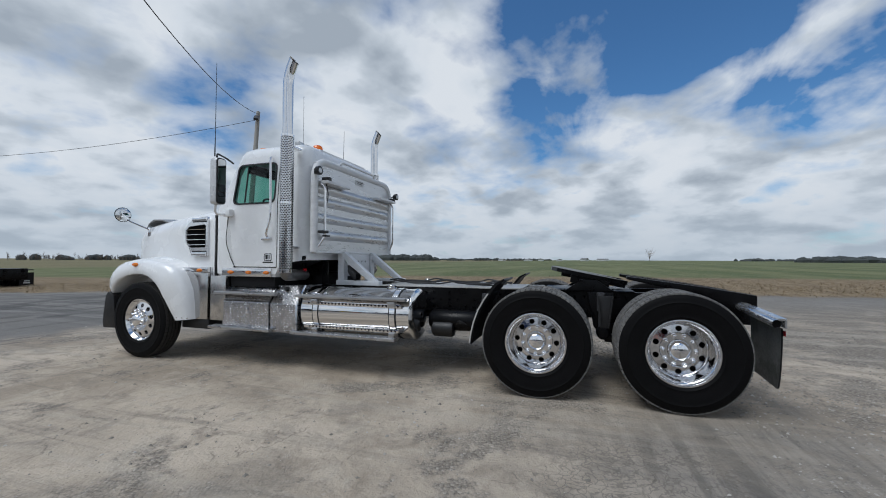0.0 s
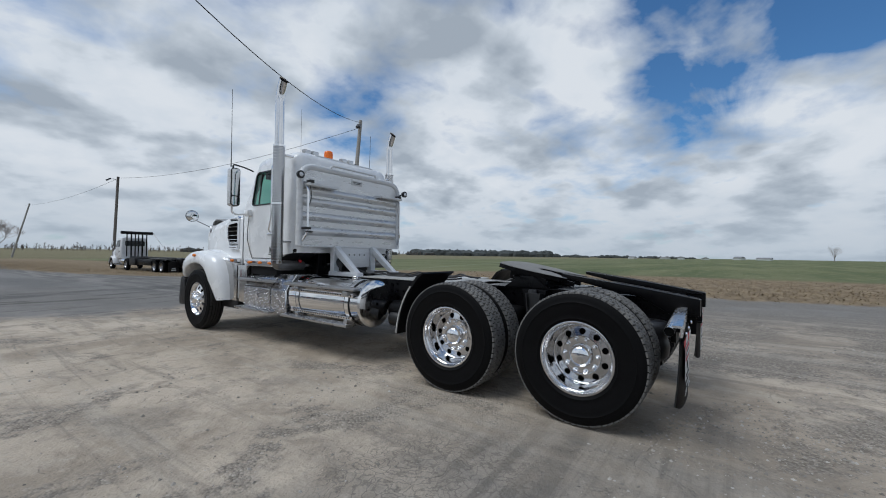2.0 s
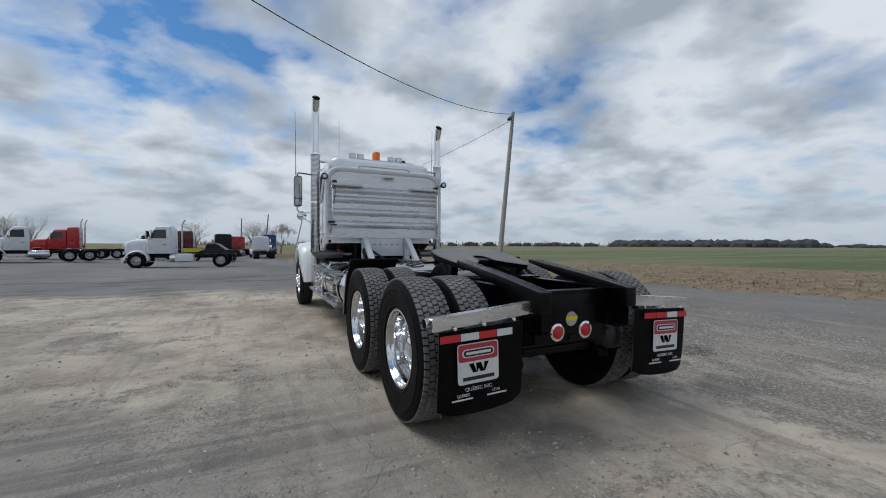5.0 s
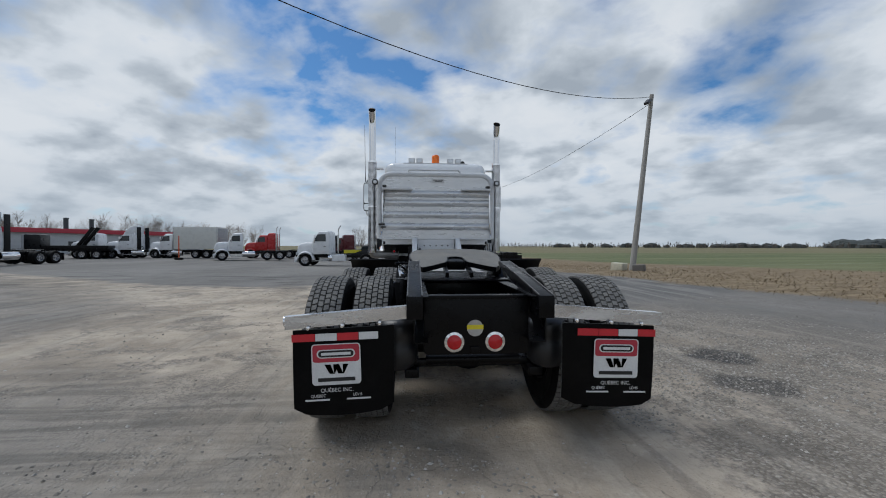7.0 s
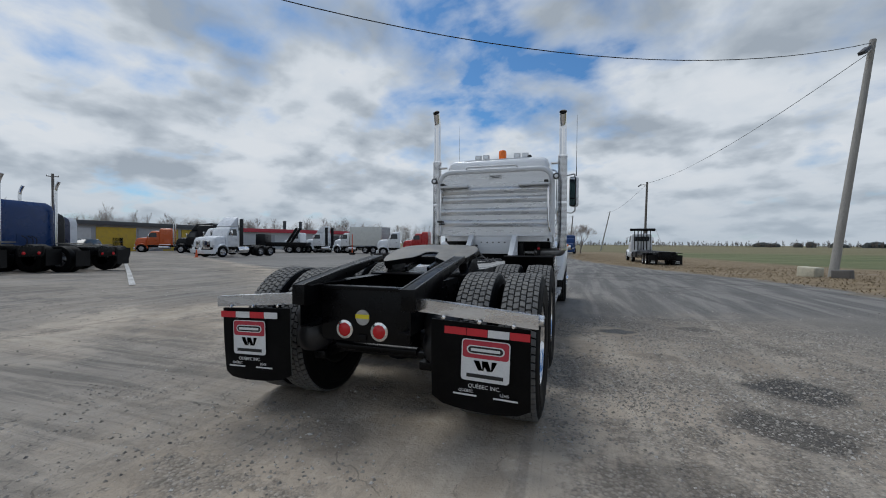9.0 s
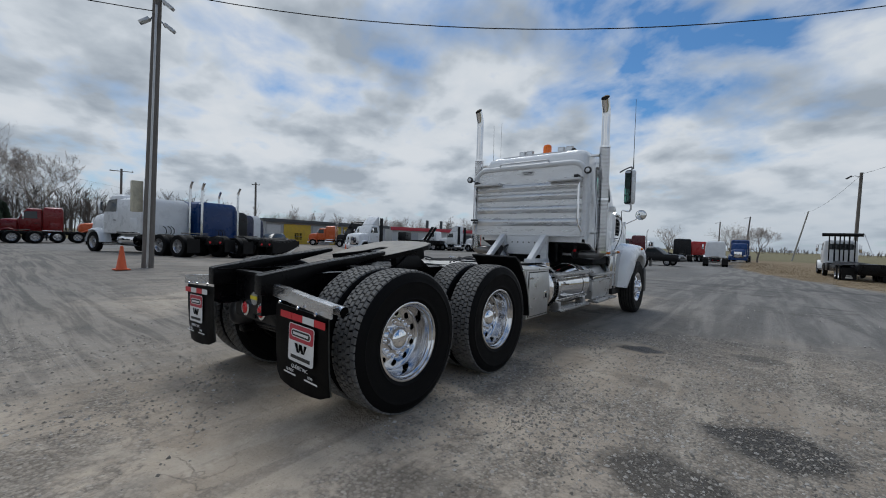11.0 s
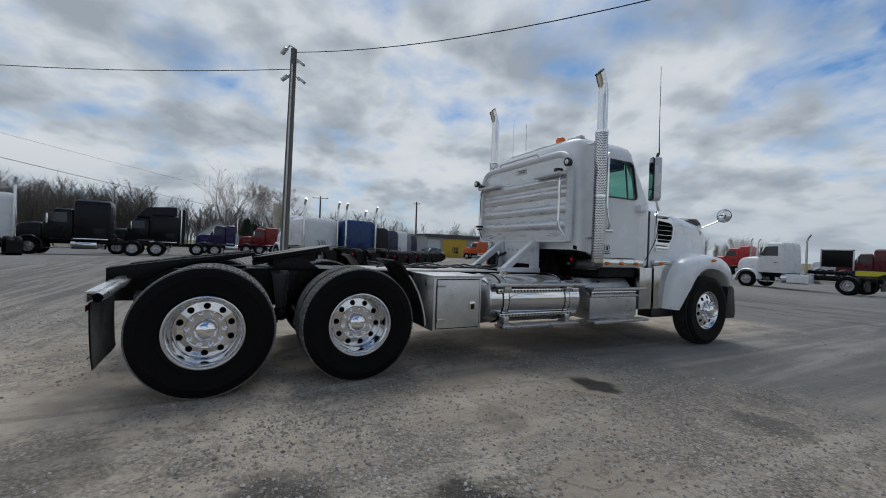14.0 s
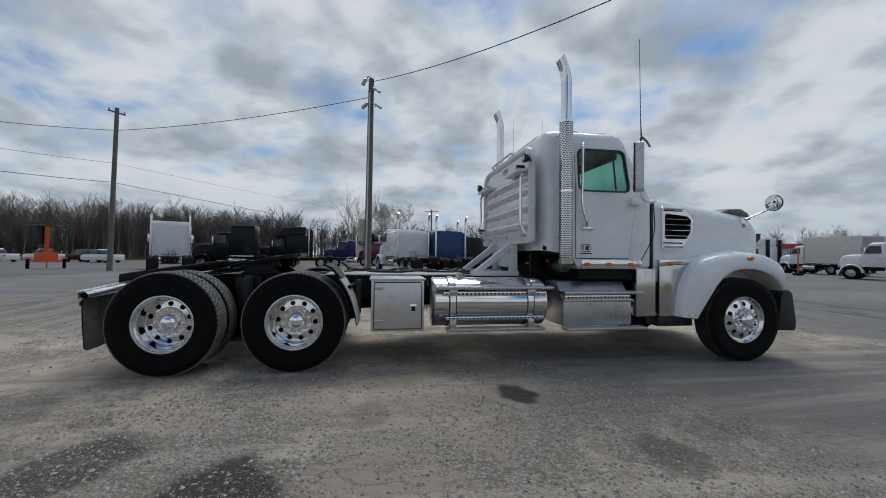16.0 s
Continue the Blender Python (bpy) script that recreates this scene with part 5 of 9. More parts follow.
def build_rack():
    """The aluminium guard behind the cab."""
    y = 4.12
    path = smooth_path([(-1.055, y, 1.46), (-1.055, y, 2.66), (1.055, y, 2.66), (1.055, y, 1.46)], 0.26, 10)
    rk = part("cab_guard", tube(path, 0.048, 14), M_WHITE_TRIM, truck, "worn white tubular cab guard", smooth=60)
    # ribbed sheet: flat top, then pressed bands
    prof = [(1.46, 0.0), (1.50, 0.0)]
    for zc in (1.685, 1.905, 2.125, 2.295):
        prof += [(zc + h_, -0.055 * math.cos(0.5 * math.pi * h_ / 0.066) ** 0.8 if abs(h_) < 0.066 else 0.0) for h_ in (-0.066, -0.060, -0.048, -0.032, -0.012, 0.012, 0.032, 0.048, 0.060, 0.066)]
    prof += [(2.40, 0.0), (2.63, 0.0)]
    rings = []
    for x in np.linspace(-1.03, 1.03, 9):
        edge = abs(x) > 1.0
        rings.append([(x, y - 0.012 + (0 if edge else d), z) for z, d in prof] + [(x, y + 0.042, 2.63), (x, y + 0.042, 1.46)])
    part("ribbed_sheet", loft(rings), M_RACK, rk, "scuffed ribbed aluminium sheet", smooth=30)
    part("top_rail", tube(smooth_path([(-0.52, y - 0.03, 2.70), (-0.50, y - 0.05, 2.735), (0.42, y - 0.05, 2.735), (0.44, y - 0.03, 2.70)], 0.02), 0.016, 8), M_WHITE_TRIM, rk)
    part("bottom_lip", box((-1.05, y - 0.03, 1.445), (1.05, y + 0.05, 1.470), 0.006), M_WHITE_TRIM, rk)
    for x0 in (-1.00, 0.47):
        sb = box((x0, y - 0.165, 2.352), (x0 + 0.54, y - 0.01, 2.392), 0.008)
        part("lamp_shelf", sb, M_WHITE_TRIM, rk, "white lamp shelf")
    for s in (-1, 1):
        part("hand_rail", tube(smooth_path([(s * 0.99, y - 0.05, 2.36), (s * 0.99, y - 0.12, 2.30), (s * 0.99, y - 0.12, 1.66), (s * 1.03, y - 0.04, 1.53)], 0.07), 0.016, 8), M_CHROME, rk)
        lp = lathe([(0.001, 0.03), (0.035, 0.025), (0.052, 0.0), (0.058, -0.045), (0.052, -0.05)], 18, "y")
        lam = part("spot_lamp", lp, M_BLACK, rk, "round black spot lamp", at=pose(s * 1.125, y - 0.09, 2.49))
        part("lens", lathe([(0.036, -0.0495), (0.02, -0.055), (0.001, -0.056)], 18, "y"), M_LAMPGLASS, lam)
        part("bezel", lathe([(0.052, -0.049), (0.036, -0.0505), (0.001, -0.0485)], 18, "y"), M_BLACK, lam)
        part("lamp_arm", tube([(s * 1.12, y - 0.05, 2.49), (s * 1.04, y, 2.44)], 0.012, 6), M_BLACK, rk)
        ln = box((s * 0.955 - 0.035, y - 0.17, 2.385), (s * 0.955 + 0.035, y - 0.06, 2.435), 0.012)
        part("flood_lamp", ln, M_BLACK, rk)
        # braces down to the chassis
        br = prism([(4.06, 1.47), (4.14, 1.47), (4.00, 1.30), (3.66, 1.06), (3.54, 1.06)], s * 0.40 - 0.045, s * 0.40 + 0.045, "x", 0.006)
        part("brace", br, M_WHITE_TRIM, rk, "white diagonal brace")
        part("upright", box((s * 0.40 - 0.05, 4.06, 1.06), (s * 0.40 + 0.05, 4.16, 1.46), 0.006), M_WHITE_TRIM, rk)
        part("foot", box((s * 0.40 - 0.06, 3.50, 1.00), (s * 0.40 + 0.06, 4.18, 1.065), 0.006), M_WHITE_TRIM, rk)
    part("back_plate", box((-0.34, 4.10, 1.12), (0.34, 4.125, 1.45), 0.004), M_WHITE_TRIM, rk)
    for k in range(5):
        part("bolt_hole", lathe([(0.014, 4.0985), (0.001, 4.0982)], 10, "y", at=(-0.22 + 0.11 * k, 0, 1.33)), M_DARK, rk)
    pl = prism(round_rect(-0.09, 0.15, 2.50, 2.58, 0.01), y - 0.0165, y - 0.0125, "y")
    plate = part("maker_plate", pl, M_GALV, rk)
    for k, (a, b, z) in enumerate(((-0.06, 0.02, 2.555), (0.03, 0.13, 2.555), (-0.03, 0.11, 2.53))):
        part("plate_mark", box((a, y - 0.019, z - 0.006), (b, y - 0.0168, z + 0.006)), M_DECAL_BLACK, plate)
    part("cable", tube(smooth_path([(-0.955, y - 0.10, 2.38), (-0.94, y - 0.14, 2.2), (-0.99, y - 0.10, 1.95), (-1.0, y - 0.12, 1.72)], 0.1), 0.007, 6), M_HOSE, rk)
    bx = box((-1.06, y - 0.15, 1.70), (-0.95, y - 0.06, 1.735), 0.008)
    part("hook", bx, M_BLACK, rk)
    part("hook", box((-1.02, y - 0.15, 1.655), (-0.92, y - 0.10, 1.68), 0.008), M_BLACK, rk)


build_rack()

# chassis
for s in (-1, 1):
    rail = box((min(s * 0.422, s * 0.43), -0.80, 0.70), (max(s * 0.422, s * 0.43), 7.3, 1.0))
    for z in (0.70, 0.992):
        box((min(s * 0.335, s * 0.424), -0.80, z), (max(s * 0.335, s * 0.424), 7.3, z + 0.008), bm=rail)
    fr = part("frame_rail", rail, M_FRAME, truck, "black steel frame rail", smooth=0)
    bolts = bmesh.new()
    rng = random.Random(5)
    for y in np.arange(-0.6, 4.2, 0.11):
        for z in (0.76, 0.85, 0.94):
            if rng.random() < 0.62:
                lathe([(0.013, 0.0), (0.011, 0.012), (0.001, 0.012)], 6, "x", bolts, (s * 0.43 if s > 0 else -0.442, y, z))
    part("rail_bolts", bolts, M_FRAME, fr, smooth=0)["kind"] = "stuff"
    # ramps that guide the trailer up to the coupling
    rp = prism([(-0.83, 0.86), (-0.83, 1.005), (-0.36, 1.082), (0.38, 1.183), (0.38, 1.150), (-0.20, 1.02), (-0.36, 1.0), (-0.60, 0.86)], min(s * 0.37, s * 0.475), max(s * 0.37, s * 0.475), "x", 0.006)
    part("ramp", rp, M_FRAME, truck, "black sloping guide ramp")
    for e_ in (0.372, 0.464):
        part("ramp_edge", prism([(-0.82, 1.008), (-0.36, 1.085), (0.37, 1.186), (0.37, 1.190), (-0.36, 1.089), (-0.82, 1.012)], min(s * e_, s * (e_ + 0.009)), max(s * e_, s * (e_ + 0.009)), "x"), M_RAMPTOP, truck, "worn bare ramp edge")
    # mudflap hanger, flap and decals
    b0 = [(s * 0.45, -0.70, 0.905), (s * 1.235, -0.73, 0.845)]
    bar = loft([[(x, y + dy, z + dz) for dy, dz in ((-0.035, 0.03), (0.03, 0.03), (0.03, 0.014), (-0.021, 0.014), (-0.021, -0.052), (-0.035, -0.052))] for x, y, z in b0])
    hg = part("mudflap_hanger", bar, M_HANGER, truck, "bright angled mudflap hanger", smooth=0)
    part("hanger_tube", tube([(s * 0.40, -0.672, 0.895), (s * 1.262, -0.682, 0.832)], 0.035, 14, caps=False), M_HANGER, hg, "hollow galvanised hanger pipe")
    # black plug in the pipe, standing for the shade in its hollow end
    part("hanger_bore_shade", tube([(s * 0.50, -0.673, 0.888), (s * 1.255, -0.682, 0.8325)], 0.031, 10), M_SOOT_SHADE, hg)
    for u in (0.25, 0.55, 0.82):
        part("bolt", lathe([(0.014, 0.0), (0.012, -0.010), (0.001, -0.012)], 8, "y", at=(s * (0.45 + 0.78 * u), -0.772, 0.845 - 0.05 * u)), M_CHROME2, hg)
    f0, f1 = 0.555, 1.19
    grid = []
    for i in range(9):
        v = i / 8
        row = []
        for k in range(9):
            u = k / 8
            x = f0 + (f1 - f0) * u
            z = 0.815 - 0.03 * u - (0.53 + 0.02 * math.sin(3 * u)) * v
            z += 0.026 * (max(0.0, abs(2 * u - 1) - 0.8) / 0.2) ** 2 * v ** 8
            y = -0.752 - 0.012 * math.sin(2.4 * u + 1) * v + 0.030 * v * v * abs(2 * u - 1) ** 3
            row.append((s * x, y, z))
        grid.append(row)
    fl = loft(grid, False, False)
    bmesh.ops.solidify(fl, geom=fl.faces[:], thickness=0.010)
    flap = part("mudflap", fl, M_FLAP, truck, "black rubber mudflap with dealer decal", smooth=40)
    dust = loft([[(x_, y_ + 0.012, z_ + 0.001) for x_, y_, z_ in r_] for r_ in grid], False, False)
    bmesh.ops.solidify(dust, geom=dust.faces[:], thickness=0.001)
    part("dust_coat", dust, M_FLAPDUST, flap, "dry mud on the wheel side", smooth=40)
    tilt = 3.0 * s

    def decal(name, a0, a1, z0, z1, mat, lift, parent=flap, round_r=0.0, text=""):
        if name != "reflector_strip":
            a0, a1, z0, z1, round_r = a0 * 1.22, a1 * 1.22, 0.158 - (0.158 - z0) * 0.96, 0.158 - (0.158 - z1) * 0.96, round_r
        bm = bmesh.new()
        pts = round_rect(a0, a1, z0, z1, round_r, 4) if round_r else [(a0, z0), (a1, z0), (a1, z1), (a0, z1)]
        a, b = [bm.verts.new((x, -lift, z)) for x, z in pts], [bm.verts.new((x, -lift + 0.0015, z)) for x, z in pts]
        bm.faces.new(a), bm.faces.new(b[::-1])
        for i in range(len(pts)):
            j = (i + 1) % len(pts)
            bm.faces.new((a[i], b[i], b[j], a[j]))
        return part(name, bm, mat, parent, text, smooth=0, at=pose(s * 0.915, -0.766, 0.55, 0, tilt * 0.6, 0))
    segs = (0.0, 0.27, 0.52, 0.77, 1.0)
    for k in range(4):
        decal("reflector_strip", -0.27 + 0.54 * segs[k], -0.27 + 0.54 * segs[k + 1] - 0.003, 0.175, 0.222, M_RED if (k % 2 == 0) == (s < 0) or (s > 0 and k in (0, 3) and k != 1) and k != 2 else M_DECAL_WHITE, 0.006, text="")
    decal("decal", -0.125, 0.125, -0.115, 0.155, M_DECAL_WHITE, 0.004, round_r=0.022, text="red and white dealer decal")
    decal("decal_field", -0.119, 0.119, 0.035, 0.149, M_DECAL_RED, 0.0055, round_r=0.018)
    decal("decal_oval", -0.098, 0.098, 0.062, 0.118, M_DECAL_WHITE, 0.007, round_r=0.027)
    decal("decal_oval", -0.090, 0.090, 0.069, 0.111, M_DECAL_BLACK, 0.0085, round_r=0.020)
    decal("decal_bar", -0.075, 0.075, 0.081, 0.099, M_DECAL_WHITE, 0.010)
    for pts_ in (((-0.060, 0.020), (-0.030, 0.020), (-0.012, -0.042), (-0.034, -0.042)), ((-0.016, 0.020), (0.010, 0.020), (-0.008, -0.042), (-0.012, -0.042)),
                 ((-0.012, 0.020), (0.014, 0.020), (0.034, -0.042), (0.010, -0.042)), ((0.034, 0.020), (0.062, 0.020), (0.038, -0.042), (0.032, -0.042))):
        cv_ = bmesh.new()
        cv_.faces.new([cv_.verts.new((x_ * 1.22, -0.0062, 0.158 - (0.158 - z_) * 0.96)) for x_, z_ in pts_])
        bmesh.ops.solidify(cv_, geom=cv_.faces[:], thickness=0.001)
        part("decal_mark", cv_, M_DECAL_BLACK, flap, smooth=0, at=pose(s * 0.915, -0.766, 0.55, 0, tilt * 0.6, 0))
    decal("decal_bar", -0.095, 0.095, -0.092, -0.068, M_DECAL_BLACK, 0.006)
    for text, size, dx, z in (("QU\u00c9BEC INC.", 0.034, 0.0, -0.150), ("QU\u00c9BEC", 0.025, -0.10, -0.185), ("L\u00c9VIS", 0.025, 0.11, -0.185)):
        part("lettering", lettering(text, size, M_DECAL_WHITE), None, flap, at=pose(s * 0.915, -0.766, 0.55, 0, tilt * 0.6, 0) @ pose(dx * 1.16, -0.006, 0.158 - (0.158 - z) * 0.96))
    for dx in (-0.10, 0.11):
        decal("decal_bar", dx - 0.062, dx + 0.062, -0.217, -0.206, M_DECAL_WHITE, 0.005)

# rear cross member with lamps
cm = prism(round_rect(-0.36, 0.36, 0.585, 0.985, 0.03), -0.64, -0.60, "y", 0.004)
cross = part("rear_crossmember", cm, M_FRAME, truck, "black rear crossmember plate")
part("crossmember_lip", box((-0.36, -0.66, 0.965), (0.36, -0.58, 0.990), 0.004), M_FRAME, cross)
for x in (-0.155, 0.125):
    lm = lathe([(0.068, -0.640), (0.068, -0.652), (0.050, -0.656)], 28, "y", at=(x, 0, 0.672))
    lamp = part("tail_lamp", lm, M_CHROME, cross, "round red tail lamp in a bright ring")
    part("lens", lathe([(0.050, -0.655), (0.035, -0.664), (0.001, -0.667)], 28, "y", at=(x, 0, 0.672)), M_REDLENS, lamp)
hole = part("plate_recess", lathe([(0.056, -0.640), (0.056, -0.646), (0.001, -0.645)], 24, "y", at=(-0.012, 0, 0.765)), M_GALV, cross)
part("sticker", box((-0.068, -0.650, 0.757), (0.044, -0.647, 0.787), 0), M_YELLOW, cross, "yellow sticker")
part("coupling", box((-0.045, -0.652, 0.60), (0.02, -0.638, 0.64), 0.004), M_FRAME, cross)
for s in (-1, 1):
    bag = lathe([(0.10, 0.46), (0.135, 0.50), (0.145, 0.58), (0.135, 0.64), (0.125, 0.655), (0.138, 0.69), (0.14, 0.76), (0.12, 0.80), (0.02, 0.81)], 24, "z", at=(s * 0.54, -0.47, 0), caps=False)
    part("air_bag", bag, M_AIRBAG, truck, "black suspension air bag", smooth=60)
    bag2 = lathe([(0.10, 0.46), (0.135, 0.50), (0.145, 0.58), (0.135, 0.64), (0.125, 0.655), (0.138, 0.69), (0.14, 0.76), (0.12, 0.80), (0.02, 0.81)], 24, "z", at=(s * 0.44, 0.93, 0))
    part("air_bag", bag2, M_RUBBER, truck, smooth=60)
    part("trailing_arm", prism([(-0.55, 0.40), (0.62, 0.44), (0.62, 0.53), (-0.55, 0.46)], min(s * 0.39, s * 0.49), max(s * 0.39, s * 0.49), "x", 0.01), M_FRAME, truck)
    part("trailing_arm", prism([(0.78, 0.40), (1.95, 0.44), (1.95, 0.53), (0.78, 0.46)], min(s * 0.39, s * 0.49), max(s * 0.39, s * 0.49), "x", 0.01), M_FRAME, truck)
    hg = prism([(0.52, 1.0), (0.80, 1.0), (0.74, 0.62), (0.68, 0.52), (0.62, 0.62)], min(s * 0.432, s * 0.52), max(s * 0.432, s * 0.52), "x", 0.01)
    part("spring_hanger", hg, M_FRAME, truck)
    part("shock", tube([(s * 0.56, 0.66, 1.0), (s * 0.56, 0.66, 0.80), (s * 0.56, 0.66, 0.79), (s * 0.56, 0.66, 0.52)], [0.045, 0.045, 0.03, 0.03], 12), M_SHOCK, truck, "dark grey shock absorber")
    br_ = prism([(0.545, 0.97), (0.69, 0.97), (0.675, 0.70), (0.65, 0.61), (0.60, 0.61), (0.575, 0.70)], min(s * 0.600, s * 0.622), max(s * 0.600, s * 0.622), "x", 0.004)
    part("suspension_bracket", br_, M_BRACKET, truck, "dark grey suspension bracket plate")
    for yy_ in (0.535, 0.685):
        part("bracket_flange", prism([(yy_, 0.97), (yy_ + 0.012, 0.97), (0.62 + (yy_ - 0.61) * 0.5 + 0.012, 0.62), (0.62 + (yy_ - 0.61) * 0.5, 0.62)], min(s * 0.56, s * 0.66), max(s * 0.56, s * 0.66), "x"), M_BRACKET, truck)
    part("bracket_pin", lathe([(0.075, 0.50), (0.075, 0.60), (0.05, 0.64), (0.001, 0.645)], 16, "x", at=(0, 0.64, 0.56)) if s > 0 else lathe([(0.075, -0.50), (0.075, -0.60), (0.05, -0.64), (0.001, -0.645)], 16, "x", at=(0, 0.64, 0.56)), M_FRAME, truck)
    part("shock", tube([(s * 0.56, 1.98, 0.95), (s * 0.56, 1.98, 0.52)], 0.04, 12), M_SHOCK, truck)
    # chamber of the brake, on the axle
    for ax in (0.0, 1.32):
        part("brake_chamber", lathe([(0.02, 0.10), (0.085, 0.12), (0.09, 0.18), (0.085, 0.25), (0.09, 0.30), (0.06, 0.34), (0.001, 0.345)], 18, "y", at=(s * 0.36, ax, 0.60)), M_FRAME, truck)
for ax in (0.0, 1.32):
    axle = tube([(-0.72, ax, HUB_Z), (-0.30, ax, HUB_Z), (0, ax, HUB_Z), (0.30, ax, HUB_Z), (0.72, ax, HUB_Z)], [0.075, 0.08, 0.11, 0.08, 0.075], 16)
    lathe([(0.05, -0.2), (0.19, -0.12), (0.22, 0.0), (0.19, 0.12), (0.10, 0.30)], 20, "y", axle, (0.02, ax, HUB_Z))
    part("drive_axle", axle, M_FRAME, truck, "black drive axle", smooth=50)
    part("cross_tube", tube([(-0.34, ax - 0.45, 0.50), (0.34, ax - 0.45, 0.50)], 0.035, 10), M_FRAME, truck)
part("front_axle", tube([(-0.95, FRONT_Y, 0.44), (0, FRONT_Y, 0.37), (0.95, FRONT_Y, 0.44)], 0.06, 12), M_FRAME, truck)
part("beam", box((-0.62, -0.46, 0.45), (0.62, -0.39, 0.50), 0.01), M_FRAME, truck)
part("beam", box((-0.62, 0.86, 0.45), (0.62, 0.93, 0.50), 0.01), M_FRAME, truck)
for y in (0.66, 1.9, 2.9, 3.9, 4.8):
    part("cross_member", box((-0.42, y - 0.06, 0.74), (0.42, y + 0.06, 0.96), 0.008), M_FRAME, truck)
part("drive_shaft", tube([(0, 1.55, 0.55), (0, 4.5, 0.68)], 0.06, 14), M_FRAME, truck)
# gearbox as one wide dark block, which also keeps the gap under the cab dark
part("gearbox", box((-0.42, 4.4, 0.50), (0.42, 5.7, 1.16), 0.08), M_DARK, truck)
part("engine", box((-0.36, 5.7, 0.52), (0.36, 7.4, 1.30), 0.08), M_DARK, truck)
# plain dark box added for the black shade below the sill
part("under_cab_shade", box((-1.0, 4.78, 0.98), (1.0, 5.555, 1.123), 0.02), M_DARK, truck)

# fifth wheel: tilted horseshoe plate on its stand
rim_ = [(0.345, 0.36), (0.39, 0.43), (0.44, 0.58), (0.472, 0.78), (0.475, 0.92), (0.455, 1.04), (0.40, 1.15), (0.25, 1.22), (0.0, 1.24)]
slot_ = [(0.315, 0.38), (0.24, 0.44), (0.11, 0.57), (0.085, 0.64), (0.075, 0.74), (0.065, 0.78), (0.045, 0.80), (0.02, 0.81), (0.0, 0.81)]
pairs_ = list(zip(slot_, rim_))
pairs_ += [((-i_[0], i_[1]), (-o_[0], o_[1])) for i_, o_ in pairs_[-2::-1]]


def shoe(z0, z1, shrink=0.0):
    """The horseshoe: its slot opens to the rear."""
    rows_ = []
    for (ix, iy), (ox, oy) in pairs_:
        dx, dy = (ox - ix) * shrink, (oy - iy) * shrink
        rows_.append([(ix + dx, iy + dy, z0), (ox - dx, oy - dy, z0), (ox - dx, oy - dy, z1), (ix + dx, iy + dy, z1)])
    return loft(rows_)


fw = shoe(0.0, 0.045)
for s in (-1, 1):
    box((min(s * 0.36, s * 0.44), 0.55, -0.09), (max(s * 0.36, s * 0.44), 0.98, 0.0), 0.01, bm=fw)
    box((min(s * 0.10, s * 0.13), 0.35, -0.05), (max(s * 0.10, s * 0.13), 1.1, 0.0), 0.0, bm=fw)
fifth = part("fifth_wheel", fw, M_FRAME, truck, "greasy steel fifth wheel coupling plate", smooth=0, at=pose(0, 0.78, 1.158, 11) @ pose(0, -0.78, 0))
tp = shoe(0.0455, 0.048, 0.03)
part("wear_face", tp, M_GREASE, fifth, "bare worn top of the coupling plate", smooth=0)
part("jaw", box((-0.10, 0.66, -0.06), (0.10, 0.80, 0.035), 0.02), M_FRAME, fifth)
part("release_handle", tube(smooth_path([(-0.3, 0.9, -0.03), (-0.55, 0.88, -0.04), (-0.62, 0.84, -0.03)], 0.04), 0.012, 8), M_FRAME, fifth)
for s in (-1, 1):
    part("pivot_bracket", prism([(0.50, 1.0), (1.06, 1.0), (0.86, 1.14), (0.70, 1.14)], min(s * 0.38, s * 0.46), max(s * 0.38, s * 0.46), "x", 0.008), M_FRAME, truck)
part("slide_plate", box((-0.46, 0.30, 1.0), (0.46, 1.30, 1.016), 0.003), M_FRAME, truck)

# deck plates, hoses
part("deck_plate", box((-0.41, 1.55, 1.004), (0.41, 3.44, 1.018), 0.003), M_DECK, truck, "scuffed light deck plate")
for s in (-1, 1):
    part("rail_cap", box((min(s * 0.33, s * 0.436), 1.34, 1.002), (max(s * 0.33, s * 0.436), 4.0, 1.010), 0.0), M_DECK, truck)
rng = random.Random(11)
for k in range(4):
    pts, x, y = [], -0.25 + 0.14 * k, 3.5
    for i in range(16):
        pts.append((x, y, 1.035 + 0.012 * (k % 2) + 0.05 * max(0, math.sin(i * 0.9 + k)) ** 4))
        x += rng.uniform(-0.09, 0.09)
        x = max(-0.36, min(0.36, x))
        y -= 0.115
    part("air_hose", tube(smooth_path(pts, 0.06, 3), 0.011, 6), M_HOSE, truck, "black air hose lying on the deck")
co = []
for i in range(120):
    a = i * 0.52
    co.append((-0.42 + 0.07 * math.cos(a) + 0.02, 3.86 + 0.001 * i, 1.10 + 0.07 * math.sin(a) + 0.001 * i))
part("coiled_hose", tube(co, 0.009, 5), M_HOSE, truck)
part("hose_bundle", tube(smooth_path([(-0.3, 4.2, 1.3), (-0.32, 3.95, 1.22), (-0.1, 3.8, 1.06), (-0.2, 3.5, 1.03)], 0.1), 0.02, 8), M_HOSE, truck)

